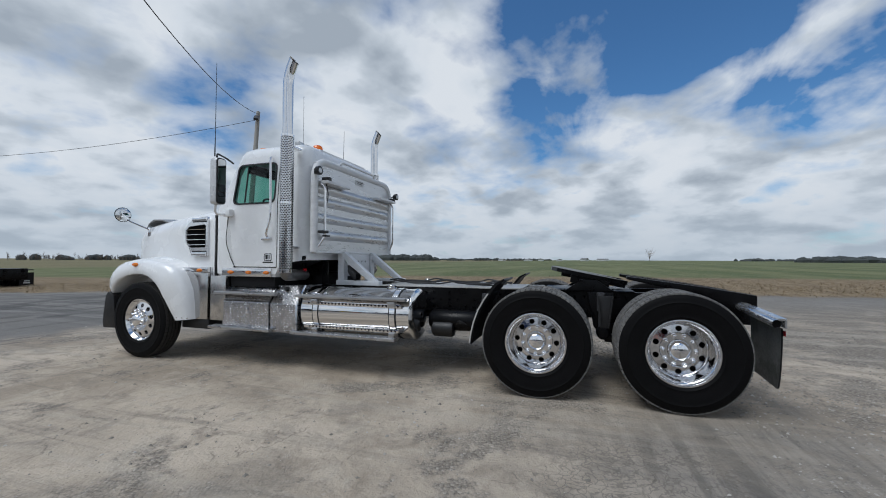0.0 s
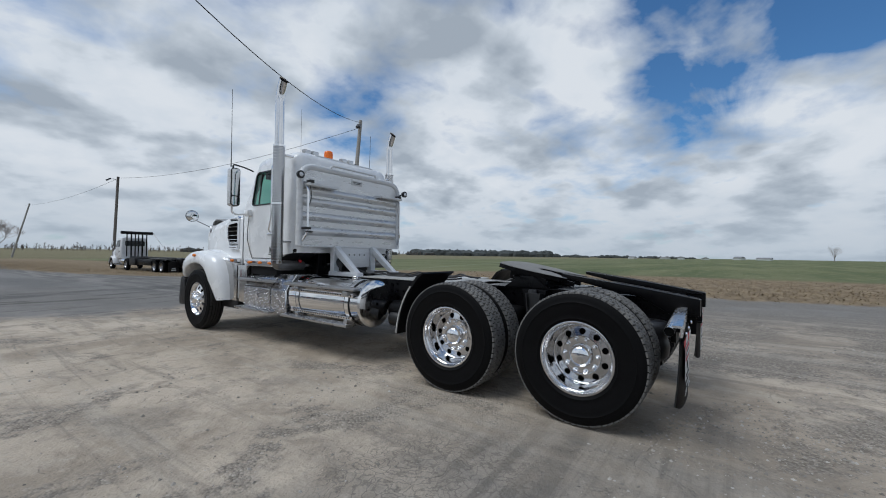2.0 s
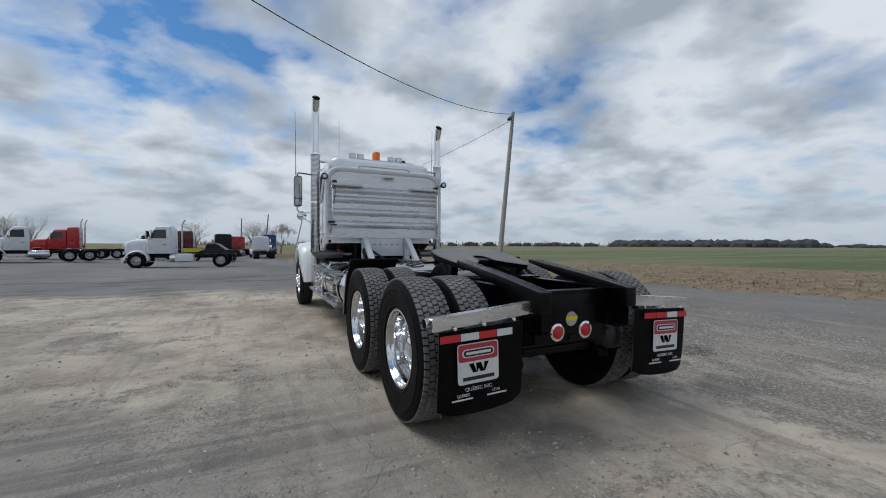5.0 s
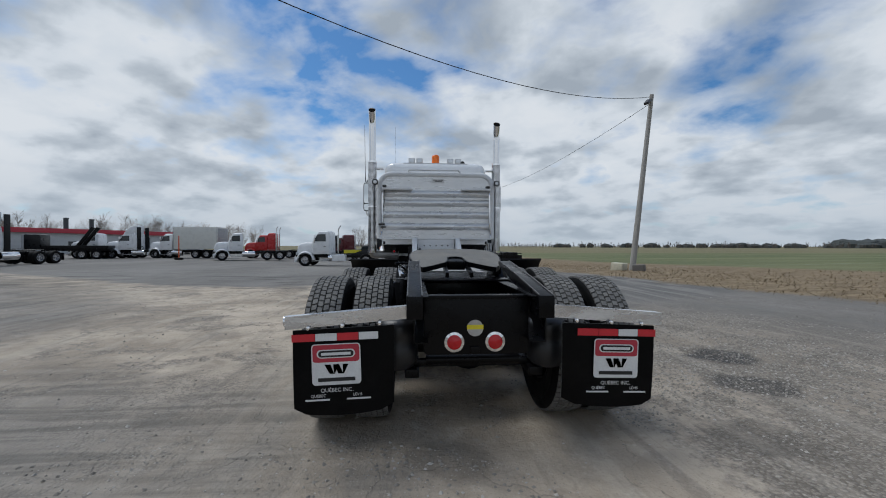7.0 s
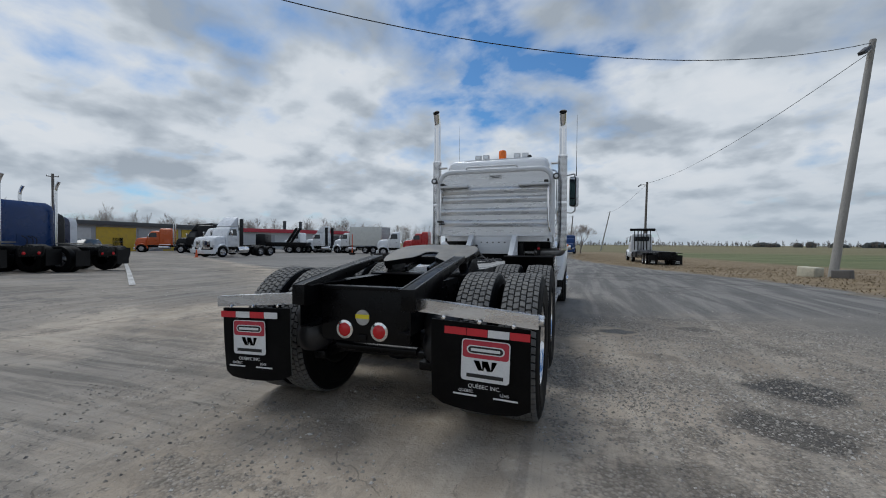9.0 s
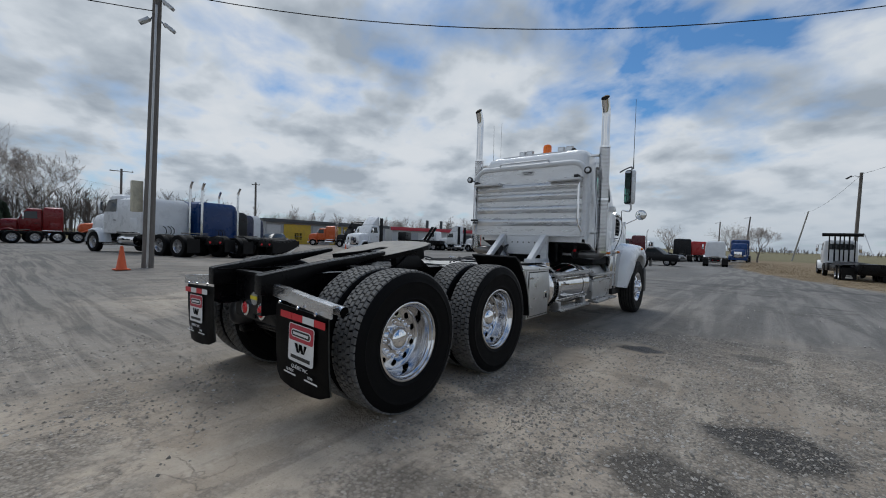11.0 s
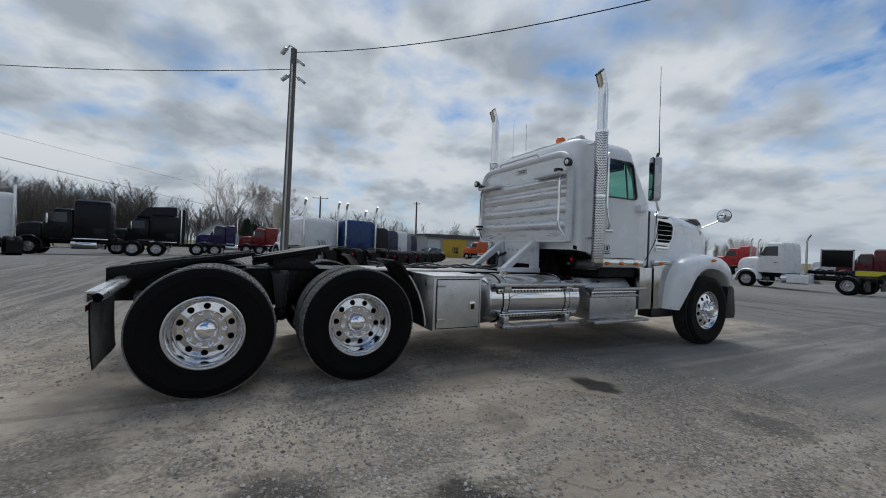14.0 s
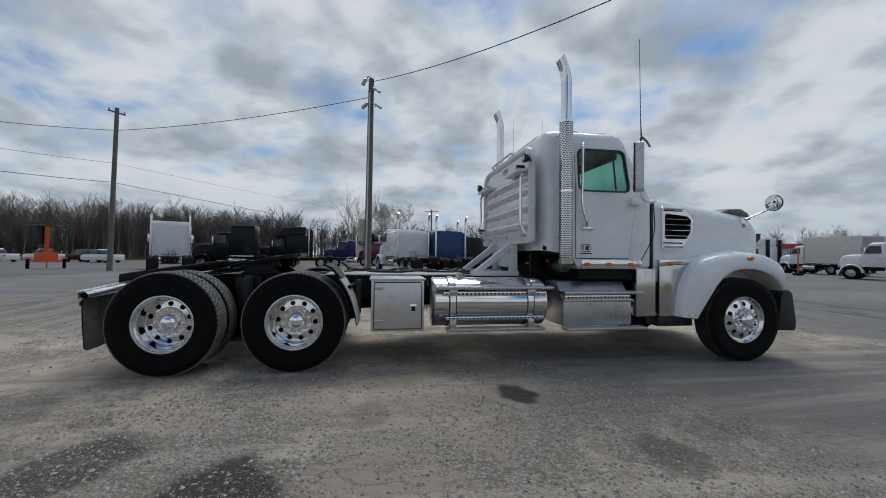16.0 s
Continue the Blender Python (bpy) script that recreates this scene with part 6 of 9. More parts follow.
# quarter fenders ahead of the drive wheels
for s in (-1, 1):
    pts = [(2.00, 0.47), (1.985, 0.58), (1.955, 0.70), (1.91, 0.82), (1.85, 0.93), (1.80, 1.0)]
    bl = loft([[(s * x, y + d, z + d * 0.6) for x, d in ((0.62, 0.0), (1.215, 0.0), (1.215, 0.012), (0.62, 0.012))] for y, z in pts])
    # second thin layer, which makes the rear face darker than the front
    part("fender_back", loft([[(s * x, y + d, z + d * 0.6) for x, d in ((0.625, -0.012), (1.205, -0.012), (1.205, -0.002), (0.625, -0.002))] for y, z in pts]), M_FLAP, truck, "thin black layer on the fender's wheel side")
    part("quarter_fender", bl, M_FENDER, truck, "short bare quarter fender ahead of the wheels", smooth=50)
    part("fender_flap", prism([(1.80, 0.985), (1.83, 1.0), (1.73, 1.12), (1.64, 1.165), (1.63, 1.15), (1.71, 1.10)], min(s * 0.62, s * 1.20), max(s * 0.62, s * 1.20), "x"), M_FLAP, truck, "black rubber fender flap")
    part("fender_post", tube([(s * 0.43, 1.95, 0.90), (s * 1.10, 1.90, 0.90)], 0.022, 10), M_FRAME, truck)

# fuel tanks, steps, boxes
for s, y0, y1 in ((-1, 2.76, 4.27), (1, 2.90, 4.32)):
    cx, cz, R = s * 0.80, 0.695, 0.305
    tk = lathe([(0.02, y0 - 0.035), (0.20, y0 - 0.03), (0.285, y0 - 0.012), (R - 0.004, y0), (R + 0.004, y0 + 0.006), (R + 0.004, y0 + 0.02), (R, y0 + 0.028), (R, y1 - 0.028), (R + 0.004, y1 - 0.02),
                (R + 0.004, y1 - 0.006), (R - 0.004, y1), (0.285, y1 + 0.012), (0.02, y1 + 0.03)], 56, "y", at=(cx, 0, cz))
    tank = part("fuel_tank", tk, M_TANK, truck, "polished round aluminium fuel tank", smooth=50)
    fc = lathe([(0.062, cz + R - 0.03), (0.062, cz + R + 0.01), (0.055, cz + R + 0.014), (0.055, cz + R + 0.04), (0.05, cz + R + 0.046), (0.001, cz + R + 0.046)], 20, "z", at=(cx + s * 0.02, y0 + 0.36, 0))
    part("filler_cap", fc, M_CHROME, tank)
    for y in (y0 + 0.22, y1 - 0.22):
        st = lathe([(R + 0.001, y - 0.036), (R + 0.008, y - 0.034), (R + 0.008, y + 0.034), (R + 0.001, y + 0.036)], 48, "y", at=(cx, 0, cz))
        part("tank_strap", st, M_CHROME2, tank, "bright tank strap")
        for e_ in (-0.046, 0.036):
            part("strap_rubber", lathe([(R + 0.001, y + e_), (R + 0.006, y + e_), (R + 0.006, y + e_ + 0.010), (R + 0.001, y + e_ + 0.010)], 48, "y", at=(cx, 0, cz)), M_BLACK, tank)
        part("step_hanger", box((min(s * 0.98, s * 1.12), y - 0.04, 0.43 if s < 0 else 0.385), (max(s * 0.98, s * 1.12), y + 0.04, 0.50), 0.01), M_ALU, tank)
        part("step_hanger", box((min(s * 1.00, s * 1.14), y - 0.05, 0.80), (max(s * 1.00, s * 1.14), y + 0.05, 0.865), 0.01), M_ALU, tank)
    for z0, x0, x1, ya, yb in ((0.875 if s < 0 else 0.865, 0.985, 1.155, y0 + 0.03, y1 + 0.06), (0.405, 0.99, 1.155, y0 + 0.16, y1 + 0.13) if s < 0 else (0.365, 0.99, 1.165, y0 + 0.14, y1 - 0.06)):
        stp = box((min(s * x0, s * x1), ya, z0), (max(s * x0, s * x1), yb, z0 + 0.035), 0.006)
        step = part("step", stp, M_ALU, truck, "grooved aluminium step")
        for k in range(3):
            xx = x0 + (x1 - x0) * (0.25 + 0.25 * k)
            part("step_rib", box((s * xx - 0.006, ya + 0.01, z0 + 0.035), (s * xx + 0.006, yb - 0.01, z0 + 0.039)), M_ALU, step)
    # kick strip with a row of holes under the upper step
    part("step_strip", box((min(s * 1.093, s * 1.105), y0 + 0.10, 0.79), (max(s * 1.093, s * 1.105), y1 - 0.02, 0.835), 0.004), M_CHROME, tank)
    holes = bmesh.new()
    for k in range(int((y1 - y0 - 0.2) / 0.05)):
        yy = y0 + 0.14 + 0.05 * k
        lathe([(0.013, s * 1.1065), (0.001, s * 1.107)], 8, "x", holes, (0, yy, 0.812))
    part("hole_row", holes, M_DARK, tank, smooth=0)["kind"] = "stuff"
    part("step_strip", box((min(s * 1.075, s * 1.090), y0 + 0.14, 0.495), (max(s * 1.075, s * 1.090), y1 - 0.04, 0.535), 0.004), M_CHROME, tank)
    holes = bmesh.new()
    for k in range(int((y1 - y0 - 0.25) / 0.05)):
        lathe([(0.011, s * 1.0915), (0.001, s * 1.092)], 8, "x", holes, (0, y0 + 0.18 + 0.05 * k, 0.515))
    part("hole_row", holes, M_DARK, tank, smooth=0)["kind"] = "stuff"


def side_box(s, y0, y1, z0, zs, zt, mat, name, label, x_top=0.93):
    """A step box: upright face, sloping top."""
    prof = [(s * 0.55, z0), (s * 1.085, z0), (s * 1.10, z0 + 0.03), (s * 1.10, zs - 0.02), (s * 1.085, zs), (s * x_top, zt), (s * 0.55, zt)]
    return part(name, prism(prof, y0, y1, "y", 0.012, seg=3), mat, truck, label)


b1 = side_box(-1, 4.79, 5.57, 0.43, 0.80, 1.01, M_PLATE, "battery_box", "diamond plate battery box with a latch")
part("latch", box((-1.118, 5.13, 0.63), (-1.098, 5.155, 0.71), 0.006), M_CHROME2, b1)
part("latch", box((-1.122, 5.10, 0.625), (-1.104, 5.16, 0.645), 0.006), M_CHROME2, b1)
part("lid_seam", box((-1.103, 4.80, 0.792), (-1.08, 5.56, 0.800)), M_BLACK, b1)
b2 = side_box(-1, 4.345, 4.765, 0.40, 0.79, 1.01, M_PLATE, "filter_box", "diamond plate exhaust filter box")
part("plug", lathe([(0.035, 0.0), (0.035, 0.03), (0.028, 0.04), (0.001, 0.042)], 14, "z", at=(-0.98, 4.60, 0.955)), M_BLACK, b2)
part("box_edge", tube([(-1.105, 4.335, 0.42), (-1.105, 4.335, 0.78), (-0.93, 4.335, 1.015)], 0.014, 8), M_CHROME, b2)
b3 = side_box(1, 4.53, 5.47, 0.40, 0.72, 0.955, M_BOXALU, "battery_box", "smooth aluminium battery box", 0.90)
part("lid_seam", box((1.098, 4.54, 0.700), (1.104, 5.46, 0.710)), M_BLACK, b3)
part("lid_bar", box((1.06, 4.52, 0.705), (1.125, 5.49, 0.735), 0.006), M_ALU, b3)
for s, z0, x0, x1, ya, yb in ((-1, 0.880, 1.0, 1.155, 4.65, 5.69), (-1, 0.405, 1.00, 1.155, 4.73, 5.79), (1, 0.80, 1.0, 1.16, 4.52, 5.62), (1, 0.350, 1.02, 1.19, 4.54, 5.64)):
    step = part("step", box((min(s * x0, s * x1), ya, z0), (max(s * x0, s * x1), yb, z0 + 0.035), 0.006), M_ALU, truck, "grooved aluminium step")
    for k in range(3):
        xx = x0 + (x1 - x0) * (0.25 + 0.25 * k)
        part("step_rib", box((s * xx - 0.006, ya + 0.01, z0 + 0.035), (s * xx + 0.006, yb - 0.01, z0 + 0.039)), M_ALU, step)
holes = bmesh.new()
for k in range(18):
    lathe([(0.013, 1.1025), (0.001, 1.103)], 8, "x", holes, (0, 4.60 + 0.05 * k, 0.762 - 0.006))
part("step_strip", box((1.086, 4.55, 0.738), (1.1015, 5.46, 0.785), 0.003), M_CHROME, b3)
part("hole_row", holes, M_DARK, b3, smooth=0)["kind"] = "stuff"
# tool box on the other flank
tb = box((0.46, 2.15, 0.375), (1.09, 2.77, 0.99), 0.012, seg=2)
tool = part("tool_box", tb, M_BOXALU, truck, "aluminium diamond plate tool box with a hinged door")
dr = part("box_door", box((1.088, 2.19, 0.41), (1.104, 2.735, 0.945), 0.006), M_BOXALU, tool, "aluminium box door")
part("door_gap", frame_strip(resample(round_rect(2.178, 2.747, 0.398, 0.957, 0.01), 40, (2.46, 0.68)), resample(round_rect(2.19, 2.735, 0.41, 0.945, 0.01), 40, (2.46, 0.68)), lambda y, z, d: (1.0925 - d, y, z), 0.004), M_BLACK, tool)
for z in (0.50, 0.88):
    part("hinge", box((1.10, 2.19, z - 0.015), (1.114, 2.29, z + 0.015), 0.004), M_ALU, tool)
lt = part("latch", box((1.10, 2.60, 0.60), (1.116, 2.68, 0.70), 0.008), M_CHROME, tool)
part("latch_paddle", box((1.114, 2.618, 0.615), (1.121, 2.662, 0.670), 0.006), M_DARK, lt)
part("lid_flange", box((0.45, 2.13, 0.975), (1.115, 2.79, 0.998), 0.006), M_BOXALU, tool)
# air dryer and filters behind the tank
part("air_dryer", lathe([(0.02, 2.36), (0.09, 2.37), (0.10, 2.40), (0.10, 2.62), (0.08, 2.64), (0.02, 2.645)], 20, "y", at=(-0.60, 0, 0.50)), M_BLACK, truck)
part("air_tank", lathe([(0.02, 1.98), (0.10, 2.0), (0.13, 2.04), (0.13, 2.66), (0.10, 2.70), (0.02, 2.71)], 24, "y", at=(-0.52, 0, 0.60)), M_FRAME, truck)
for k in range(4):
    part("air_line", tube(smooth_path([(-0.60, 2.36, 0.52), (-0.64 - 0.02 * k, 2.28, 0.58 + 0.02 * k), (-0.58, 2.2 - 0.03 * k, 0.50), (-0.45, 2.1, 0.75)], 0.08), 0.008, 5), M_HOSE, truck)
for s in (-1, 1):
    part("marker_pod", lathe([(0.024, 0), (0.024, 0.02), (0.018, 0.026), (0.001, 0.028)], 14, "x", at=(0, 0, 0)), M_REDLENS, truck, at=pose(s * 0.80, 4.46, 1.22, 0, 0, -90) @ pose(0, 0, 0))
    part("lamp_bracket", box((s * 0.80 - 0.03, 4.46, 1.10), (s * 0.80 + 0.03, 4.48, 1.34)), M_FRAME, truck)
    part("cab_mount", box((s * 0.45 - 0.08, 4.36, 1.0), (s * 0.45 + 0.08, 4.60, 1.34), 0.02), M_FRAME, truck)

# parked vehicles and yard things; az is the way a vehicle faces, in degrees from +x towards +y
def paint(name, colour, rough=0.3):
    return surface(name, colour, rough, var=0.05, scale=3, coat=0.1, spec=0.35, dirt=tuple(0.7 * c + 0.015 for c in colour), dirt_amount=0.25)


P_WHITE = paint("white_fleet_paint", (0.72, 0.73, 0.74))
P_BLUE = paint("dark_blue_paint", (0.004, 0.034, 0.135))
P_NAVY = paint("navy_paint", (0.015, 0.022, 0.06))
P_BLACK = surface("black_fleet_paint", (0.005, 0.006, 0.008), 0.32, spec=0.25, var=0.1, scale=3)
P_RED = paint("dark_red_paint", (0.19, 0.014, 0.014))
P_BRIGHTRED = paint("bright_red_paint", (0.42, 0.03, 0.03))
P_ORANGE = paint("orange_red_paint", (0.55, 0.11, 0.03))
P_PURPLE = paint("purple_paint", (0.014, 0.008, 0.065))
P_GREY = paint("grey_paint", (0.20, 0.20, 0.20))
P_MAROON = paint("maroon_paint", (0.10, 0.02, 0.025))
M_PANE = surface("dark_vehicle_glass", (0.02, 0.025, 0.028), 0.08, var=0.1, scale=4)
M_HIVIS = surface("orange_plastic", (0.62, 0.10, 0.025), 0.5, var=0.1, scale=6)
M_BOXWHITE = surface("cargo_box_panel", (0.60, 0.60, 0.56), 0.5, var=0.05, scale=2, dirt=(0.4, 0.39, 0.36), dirt_amount=0.3)

M_FARRIM = surface("dull_truck_rim", (0.40, 0.40, 0.41), 0.28, 0.9, var=0.1, scale=8)
FAR_TYRE = to_mesh("tyre", lathe([(0.29, -0.11), (0.42, -0.14), (0.50, -0.12), (0.52, -0.06), (0.52, 0.06), (0.50, 0.12), (0.42, 0.14), (0.29, 0.11)], 24), M_RUBBER, 50)
FAR_RIM = to_mesh("wheel", lathe([(0.29, 0.11), (0.305, 0.118), (0.275, 0.08), (0.25, 0.05), (0.17, 0.055), (0.15, 0.075), (0.09, 0.08), (0.085, 0.13), (0.001, 0.14)], 20), M_FARRIM, 40)
FAR_RIM2 = to_mesh("wheel", lathe([(0.29, 0.11), (0.305, 0.118), (0.275, 0.06), (0.25, -0.02), (0.17, -0.02), (0.15, 0.0), (0.09, 0.0), (0.085, 0.07), (0.001, 0.08)], 20), M_FARRIM, 40)
WALL_TYRE = to_mesh("tyre", lathe([(0.29, -0.42), (0.42, -0.44), (0.50, -0.42), (0.52, -0.37), (0.52, -0.22), (0.44, -0.15), (0.44, -0.14), (0.52, -0.07), (0.52, 0.06), (0.50, 0.12), (0.42, 0.14), (0.29, 0.11)], 24), M_RUBBER, 50)


def far_wheel(parent, x, y, dual=False, scale=1.0):
    w = part("wheel", FAR_RIM2 if dual else FAR_RIM, None, parent, at=pose(x, y, 0.515 * scale, 0, 0, 0 if x > 0 else 180) @ Matrix.Diagonal((scale, scale, scale, 1)))
    part("tyre", WALL_TYRE if dual else FAR_TYRE, None, w)


def ground_pose(x, y, az, dz=0.0):
    return pose(x, y, ground_z(x, y) + dz, 0, 0, az - 90)


def shell(levels, r=0.12):
    """Stacked rounded plans: (z, half width, y back, y front)."""
    return loft([[(x, y, z) for x, y in round_rect(-w, w, y0, y1, r, 4)] for z, w, y0, y1 in levels])


def cab_of(v, col, y0, y1, top=2.95, low=1.0):
    """A conventional cab between y0 (back) and y1 (foot of the windscreen)."""
    cab = part("cab", shell([(low, 1.02, y0, y1), (low + 0.05, 1.05, y0, y1), (2.0, 1.05, y0, y1), (top - 0.28, 0.99, y0 + 0.02, y1 - 0.38), (top - 0.10, 0.95, y0 + 0.05, y1 - 0.48), (top - 0.02, 0.85, y0 + 0.12, y1 - 0.60), (top, 0.6, y0 + 0.3, y1 - 0.8)]), col, v, smooth=35)
    for s in (-1, 1):
        bm = bmesh.new()
        bm.faces.new([bm.verts.new((s * (1.058 if z < 2.1 else 1.058 - 0.058 * (z - 2.0) / 0.67), y, z)) for y, z in ((y0 + 0.30, 2.06), (y1 - 0.16, 2.06), (y1 - 0.42, top - 0.30), (y0 + 0.34, top - 0.27))])
        part("window_pane", bm, M_PANE, cab, smooth=0)
        part("mirror", box((min(s * 1.22, s * 1.40), y1 - 0.34, 1.95), (max(s * 1.22, s * 1.40), y1 - 0.24, 2.55), 0.02), M_CHROME, cab)
        part("mirror_arm", tube([(s * 1.0, y1 - 0.3, 2.6), (s * 1.3, y1 - 0.3, 2.58)], 0.015, 5), M_BLACK, cab)
        part("door_handle", box((min(s * 1.05, s * 1.075), y0 + 0.32, 1.62), (max(s * 1.05, s * 1.075), y0 + 0.48, 1.66)), M_BLACK, cab)
        part("step", box((min(s * 0.8, s * 1.15), y0 + 0.1, 0.42), (max(s * 0.8, s * 1.15), y1 - 0.2, 0.47), 0.01), M_ALU, v)
    bm = bmesh.new()
    bm.faces.new([bm.verts.new(p) for p in ((-0.88, y1 - 0.045, 2.08), (0.88, y1 - 0.045, 2.08), (0.82, y1 - 0.375, top - 0.31), (-0.82, y1 - 0.375, top - 0.31))])
    part("windscreen", bm, M_PANE, cab, smooth=0)
    return cab


def tractor(label, col, x, y, az, wb=5.2, sleeper=0.0, roof=3.0, fairing=False, stacks=0, nose=0.75, cat="truck", body=None, dual=True, tank=True, group="parked trucks"):
    """A bonneted truck: front axle at its origin, facing +y."""
    v = thing("parked_truck", label, cat, ground_pose(x, y, az), group)
    cab_front = -0.55
    cab_back = cab_front - 1.45
    for s in (-1, 1):
        far_wheel(v, s * 1.08, 0.0)
        for k in ((0, 1) if dual else (0,)):
            far_wheel(v, s * 1.07, -wb + 0.65 - 1.3 * k if dual else -wb, True)
        part("frame_rail", box((min(s * 0.36, s * 0.44), -wb - (1.5 if dual else 0.9), 0.70), (max(s * 0.36, s * 0.44), 0.6, 0.98), 0.01), M_FRAME, v)
        rows = []
        for a in range(0, 181, 15):
            c, t = math.cos(radians(a)), math.sin(radians(a))
            rows.append([(s * 0.72, 0.72 * c, 0.52 + 0.74 * t), (s * 1.16, 0.70 * c, 0.52 + 0.70 * t), (s * 1.22, 0.62 * c, 0.52 + 0.62 * t), (s * 1.14, 0.60 * c, 0.52 + 0.60 * t)])
        part("fender", loft(rows, False, False), col, v, smooth=60)
        part("mudflap", box((min(s * 0.62, s * 1.2), -wb - (1.35 if dual else 0.75), 0.25), (max(s * 0.62, s * 1.2), -wb - (1.33 if dual else 0.73), 0.85)), M_FLAP, v)
        part("headlamp", box((min(s * 0.70, s * 1.02), nose - 0.02, 0.92), (max(s * 0.70, s * 1.02), nose + 0.04, 1.14), 0.03), M_LAMPGLASS, v)
        if tank:
            part("fuel_tank", lathe([(0.02, 0.0), (0.29, 0.01), (0.30, 0.03), (0.30, 1.25), (0.29, 1.27), (0.02, 1.28)], 20, "y", at=(s * 0.80, cab_back - 1.35 + 0.2, 0.68)), M_TANK, v)
    hood = shell([(0.95, 0.86, cab_front - 0.02, nose - 0.02), (1.25, 0.92, cab_front - 0.02, nose), (1.62, 0.90, cab_front - 0.02, nose - 0.06), (1.86, 0.84, cab_front - 0.02, nose - 0.22), (1.96, 0.74, cab_front - 0.02, nose - 0.5), (2.0, 0.6, cab_front - 0.02, nose - 0.8)], 0.16)
    part("hood", hood, col, v, smooth=40)
    gr = box((-0.48, nose - 0.03, 0.78), (0.48, nose + 0.012, 1.62), 0.03)
    part("grille", gr, M_CHROME, v)
    part("bumper", box((-1.16, nose - 0.05, 0.32), (1.16, nose + 0.12, 0.70), 0.05), M_CHROME if stacks else col, v)
    cab_of(v, col, cab_back, cab_front)
    if sleeper:
        b0 = cab_back - sleeper
        part("sleeper", shell([(0.98, 1.14, b0, cab_back), (1.05, 1.18, b0, cab_back), (roof - 0.35, 1.17, b0, cab_back), (roof - 0.12, 1.12, b0 + 0.03, cab_back - 0.05), (roof, 0.95, b0 + 0.12, cab_back - 0.2)], 0.10), col, v, smooth=35)
        part("sleeper_trim", box((-1.19, b0 + 0.1, 1.0), (1.19, cab_back, 1.08), 0.01), M_CHROME, v)
        for s in (-1, 1):
            part("locker_door", box((min(s * 1.178, s * 1.19), b0 + 0.25, 1.2), (max(s * 1.178, s * 1.19), b0 + 0.85, 1.75), 0.004), col, v)
        pl = prism(round_rect(-0.35, 0.35, 1.15, 1.5, 0.03), b0 - 0.015, b0 + 0.01, "y")
        part("hose_panel", pl, col, v)
        for hx in (-0.18, 0.05, 0.2):
            part("air_hose", tube(smooth_path([(hx, b0 - 0.02, 1.42), (hx + 0.04, b0 - 0.22, 1.30), (hx + 0.10, b0 - 0.12, 1.05), (hx + 0.02, b0 - 0.05, 1.0)], 0.1, 3), 0.018, 5), M_HOSE, v)
    back = cab_back - sleeper
    if fairing:
        f = prism([(cab_front - 0.50, 2.93), (cab_front - 0.75, 3.25), (cab_back + 0.25, 3.78), (cab_back - 0.02 - sleeper * 0.9, 3.92), (cab_back - sleeper * 0.9, 2.9)], -0.92, 0.92, "x", 0.10, seg=3)
        part("roof_fairing", f, col, v, smooth=40)
        for s in (-1, 1):
            part("side_extender", box((min(s * 1.05, s * 1.12), back - 0.40, 1.0), (max(s * 1.05, s * 1.12), back + 0.02, 3.7), 0.02), P_BLACK, v)
    for k in range(stacks):
        s = (-1, 1)[k]
        part("exhaust_pipe", tube(smooth_path([(s * 1.08, back - 0.14, 0.9), (s * 1.08, back - 0.14, max(roof, 3.0) + 0.55), (s * 1.08, back - 0.30, max(roof, 3.0) + 0.82)], 0.14, 4), 0.065, 10), M_CHROME, v)
    if body is None:
        part("fifth_wheel", prism([(-0.42, -wb - 0.45), (0.42, -wb - 0.45), (0.46, -wb + 0.1), (0.3, -wb + 0.45), (-0.3, -wb + 0.45), (-0.46, -wb + 0.1)], 1.08, 1.13, "z"), M_GREASE, v)
        for s in (-1, 1):
            part("tail_lamp", lathe([(0.06, 0.0), (0.05, -0.02), (0.001, -0.025)], 12, "y", at=(s * 0.25, -wb - (1.5 if dual else 0.9), 0.72)), M_REDLENS, v)
        part("crossmember", box((-0.42, -wb - (1.49 if dual else 0.89), 0.6), (0.42, -wb - (1.42 if dual else 0.82), 0.95), 0.01), M_FRAME, v)
    if body == "box":
        y1_, y0_ = back - 0.25, -wb - 2.0
        part("cargo_box", box((-1.27, y0_, 1.12), (1.27, y1_, 3.75), 0.03), M_BOXWHITE, v, "cream cargo box with aluminium corner posts")
        for s in (-1, 1):
            for yy in (y0_, y1_ - 0.06):
                part("corner_post", box((s * 1.262 - 0.03, yy - 0.01, 1.1), (s * 1.262 + 0.03, yy + 0.07, 3.77), 0.01), M_ALU, v)
        part("rear_door", box((-1.15, y0_ - 0.025, 1.2), (1.15, y0_ - 0.003, 3.6), 0.01), M_GREY_, v)
        for k in range(5):
            part("door_rib", box((-1.12, y0_ - 0.035, 1.55 + 0.42 * k), (1.12, y0_ - 0.026, 1.58 + 0.42 * k)), M_ALU, v)
    return v


M_GREY_ = surface("grey_metal_panel", (0.30, 0.31, 0.32), 0.45, 0.3, var=0.1, scale=3)

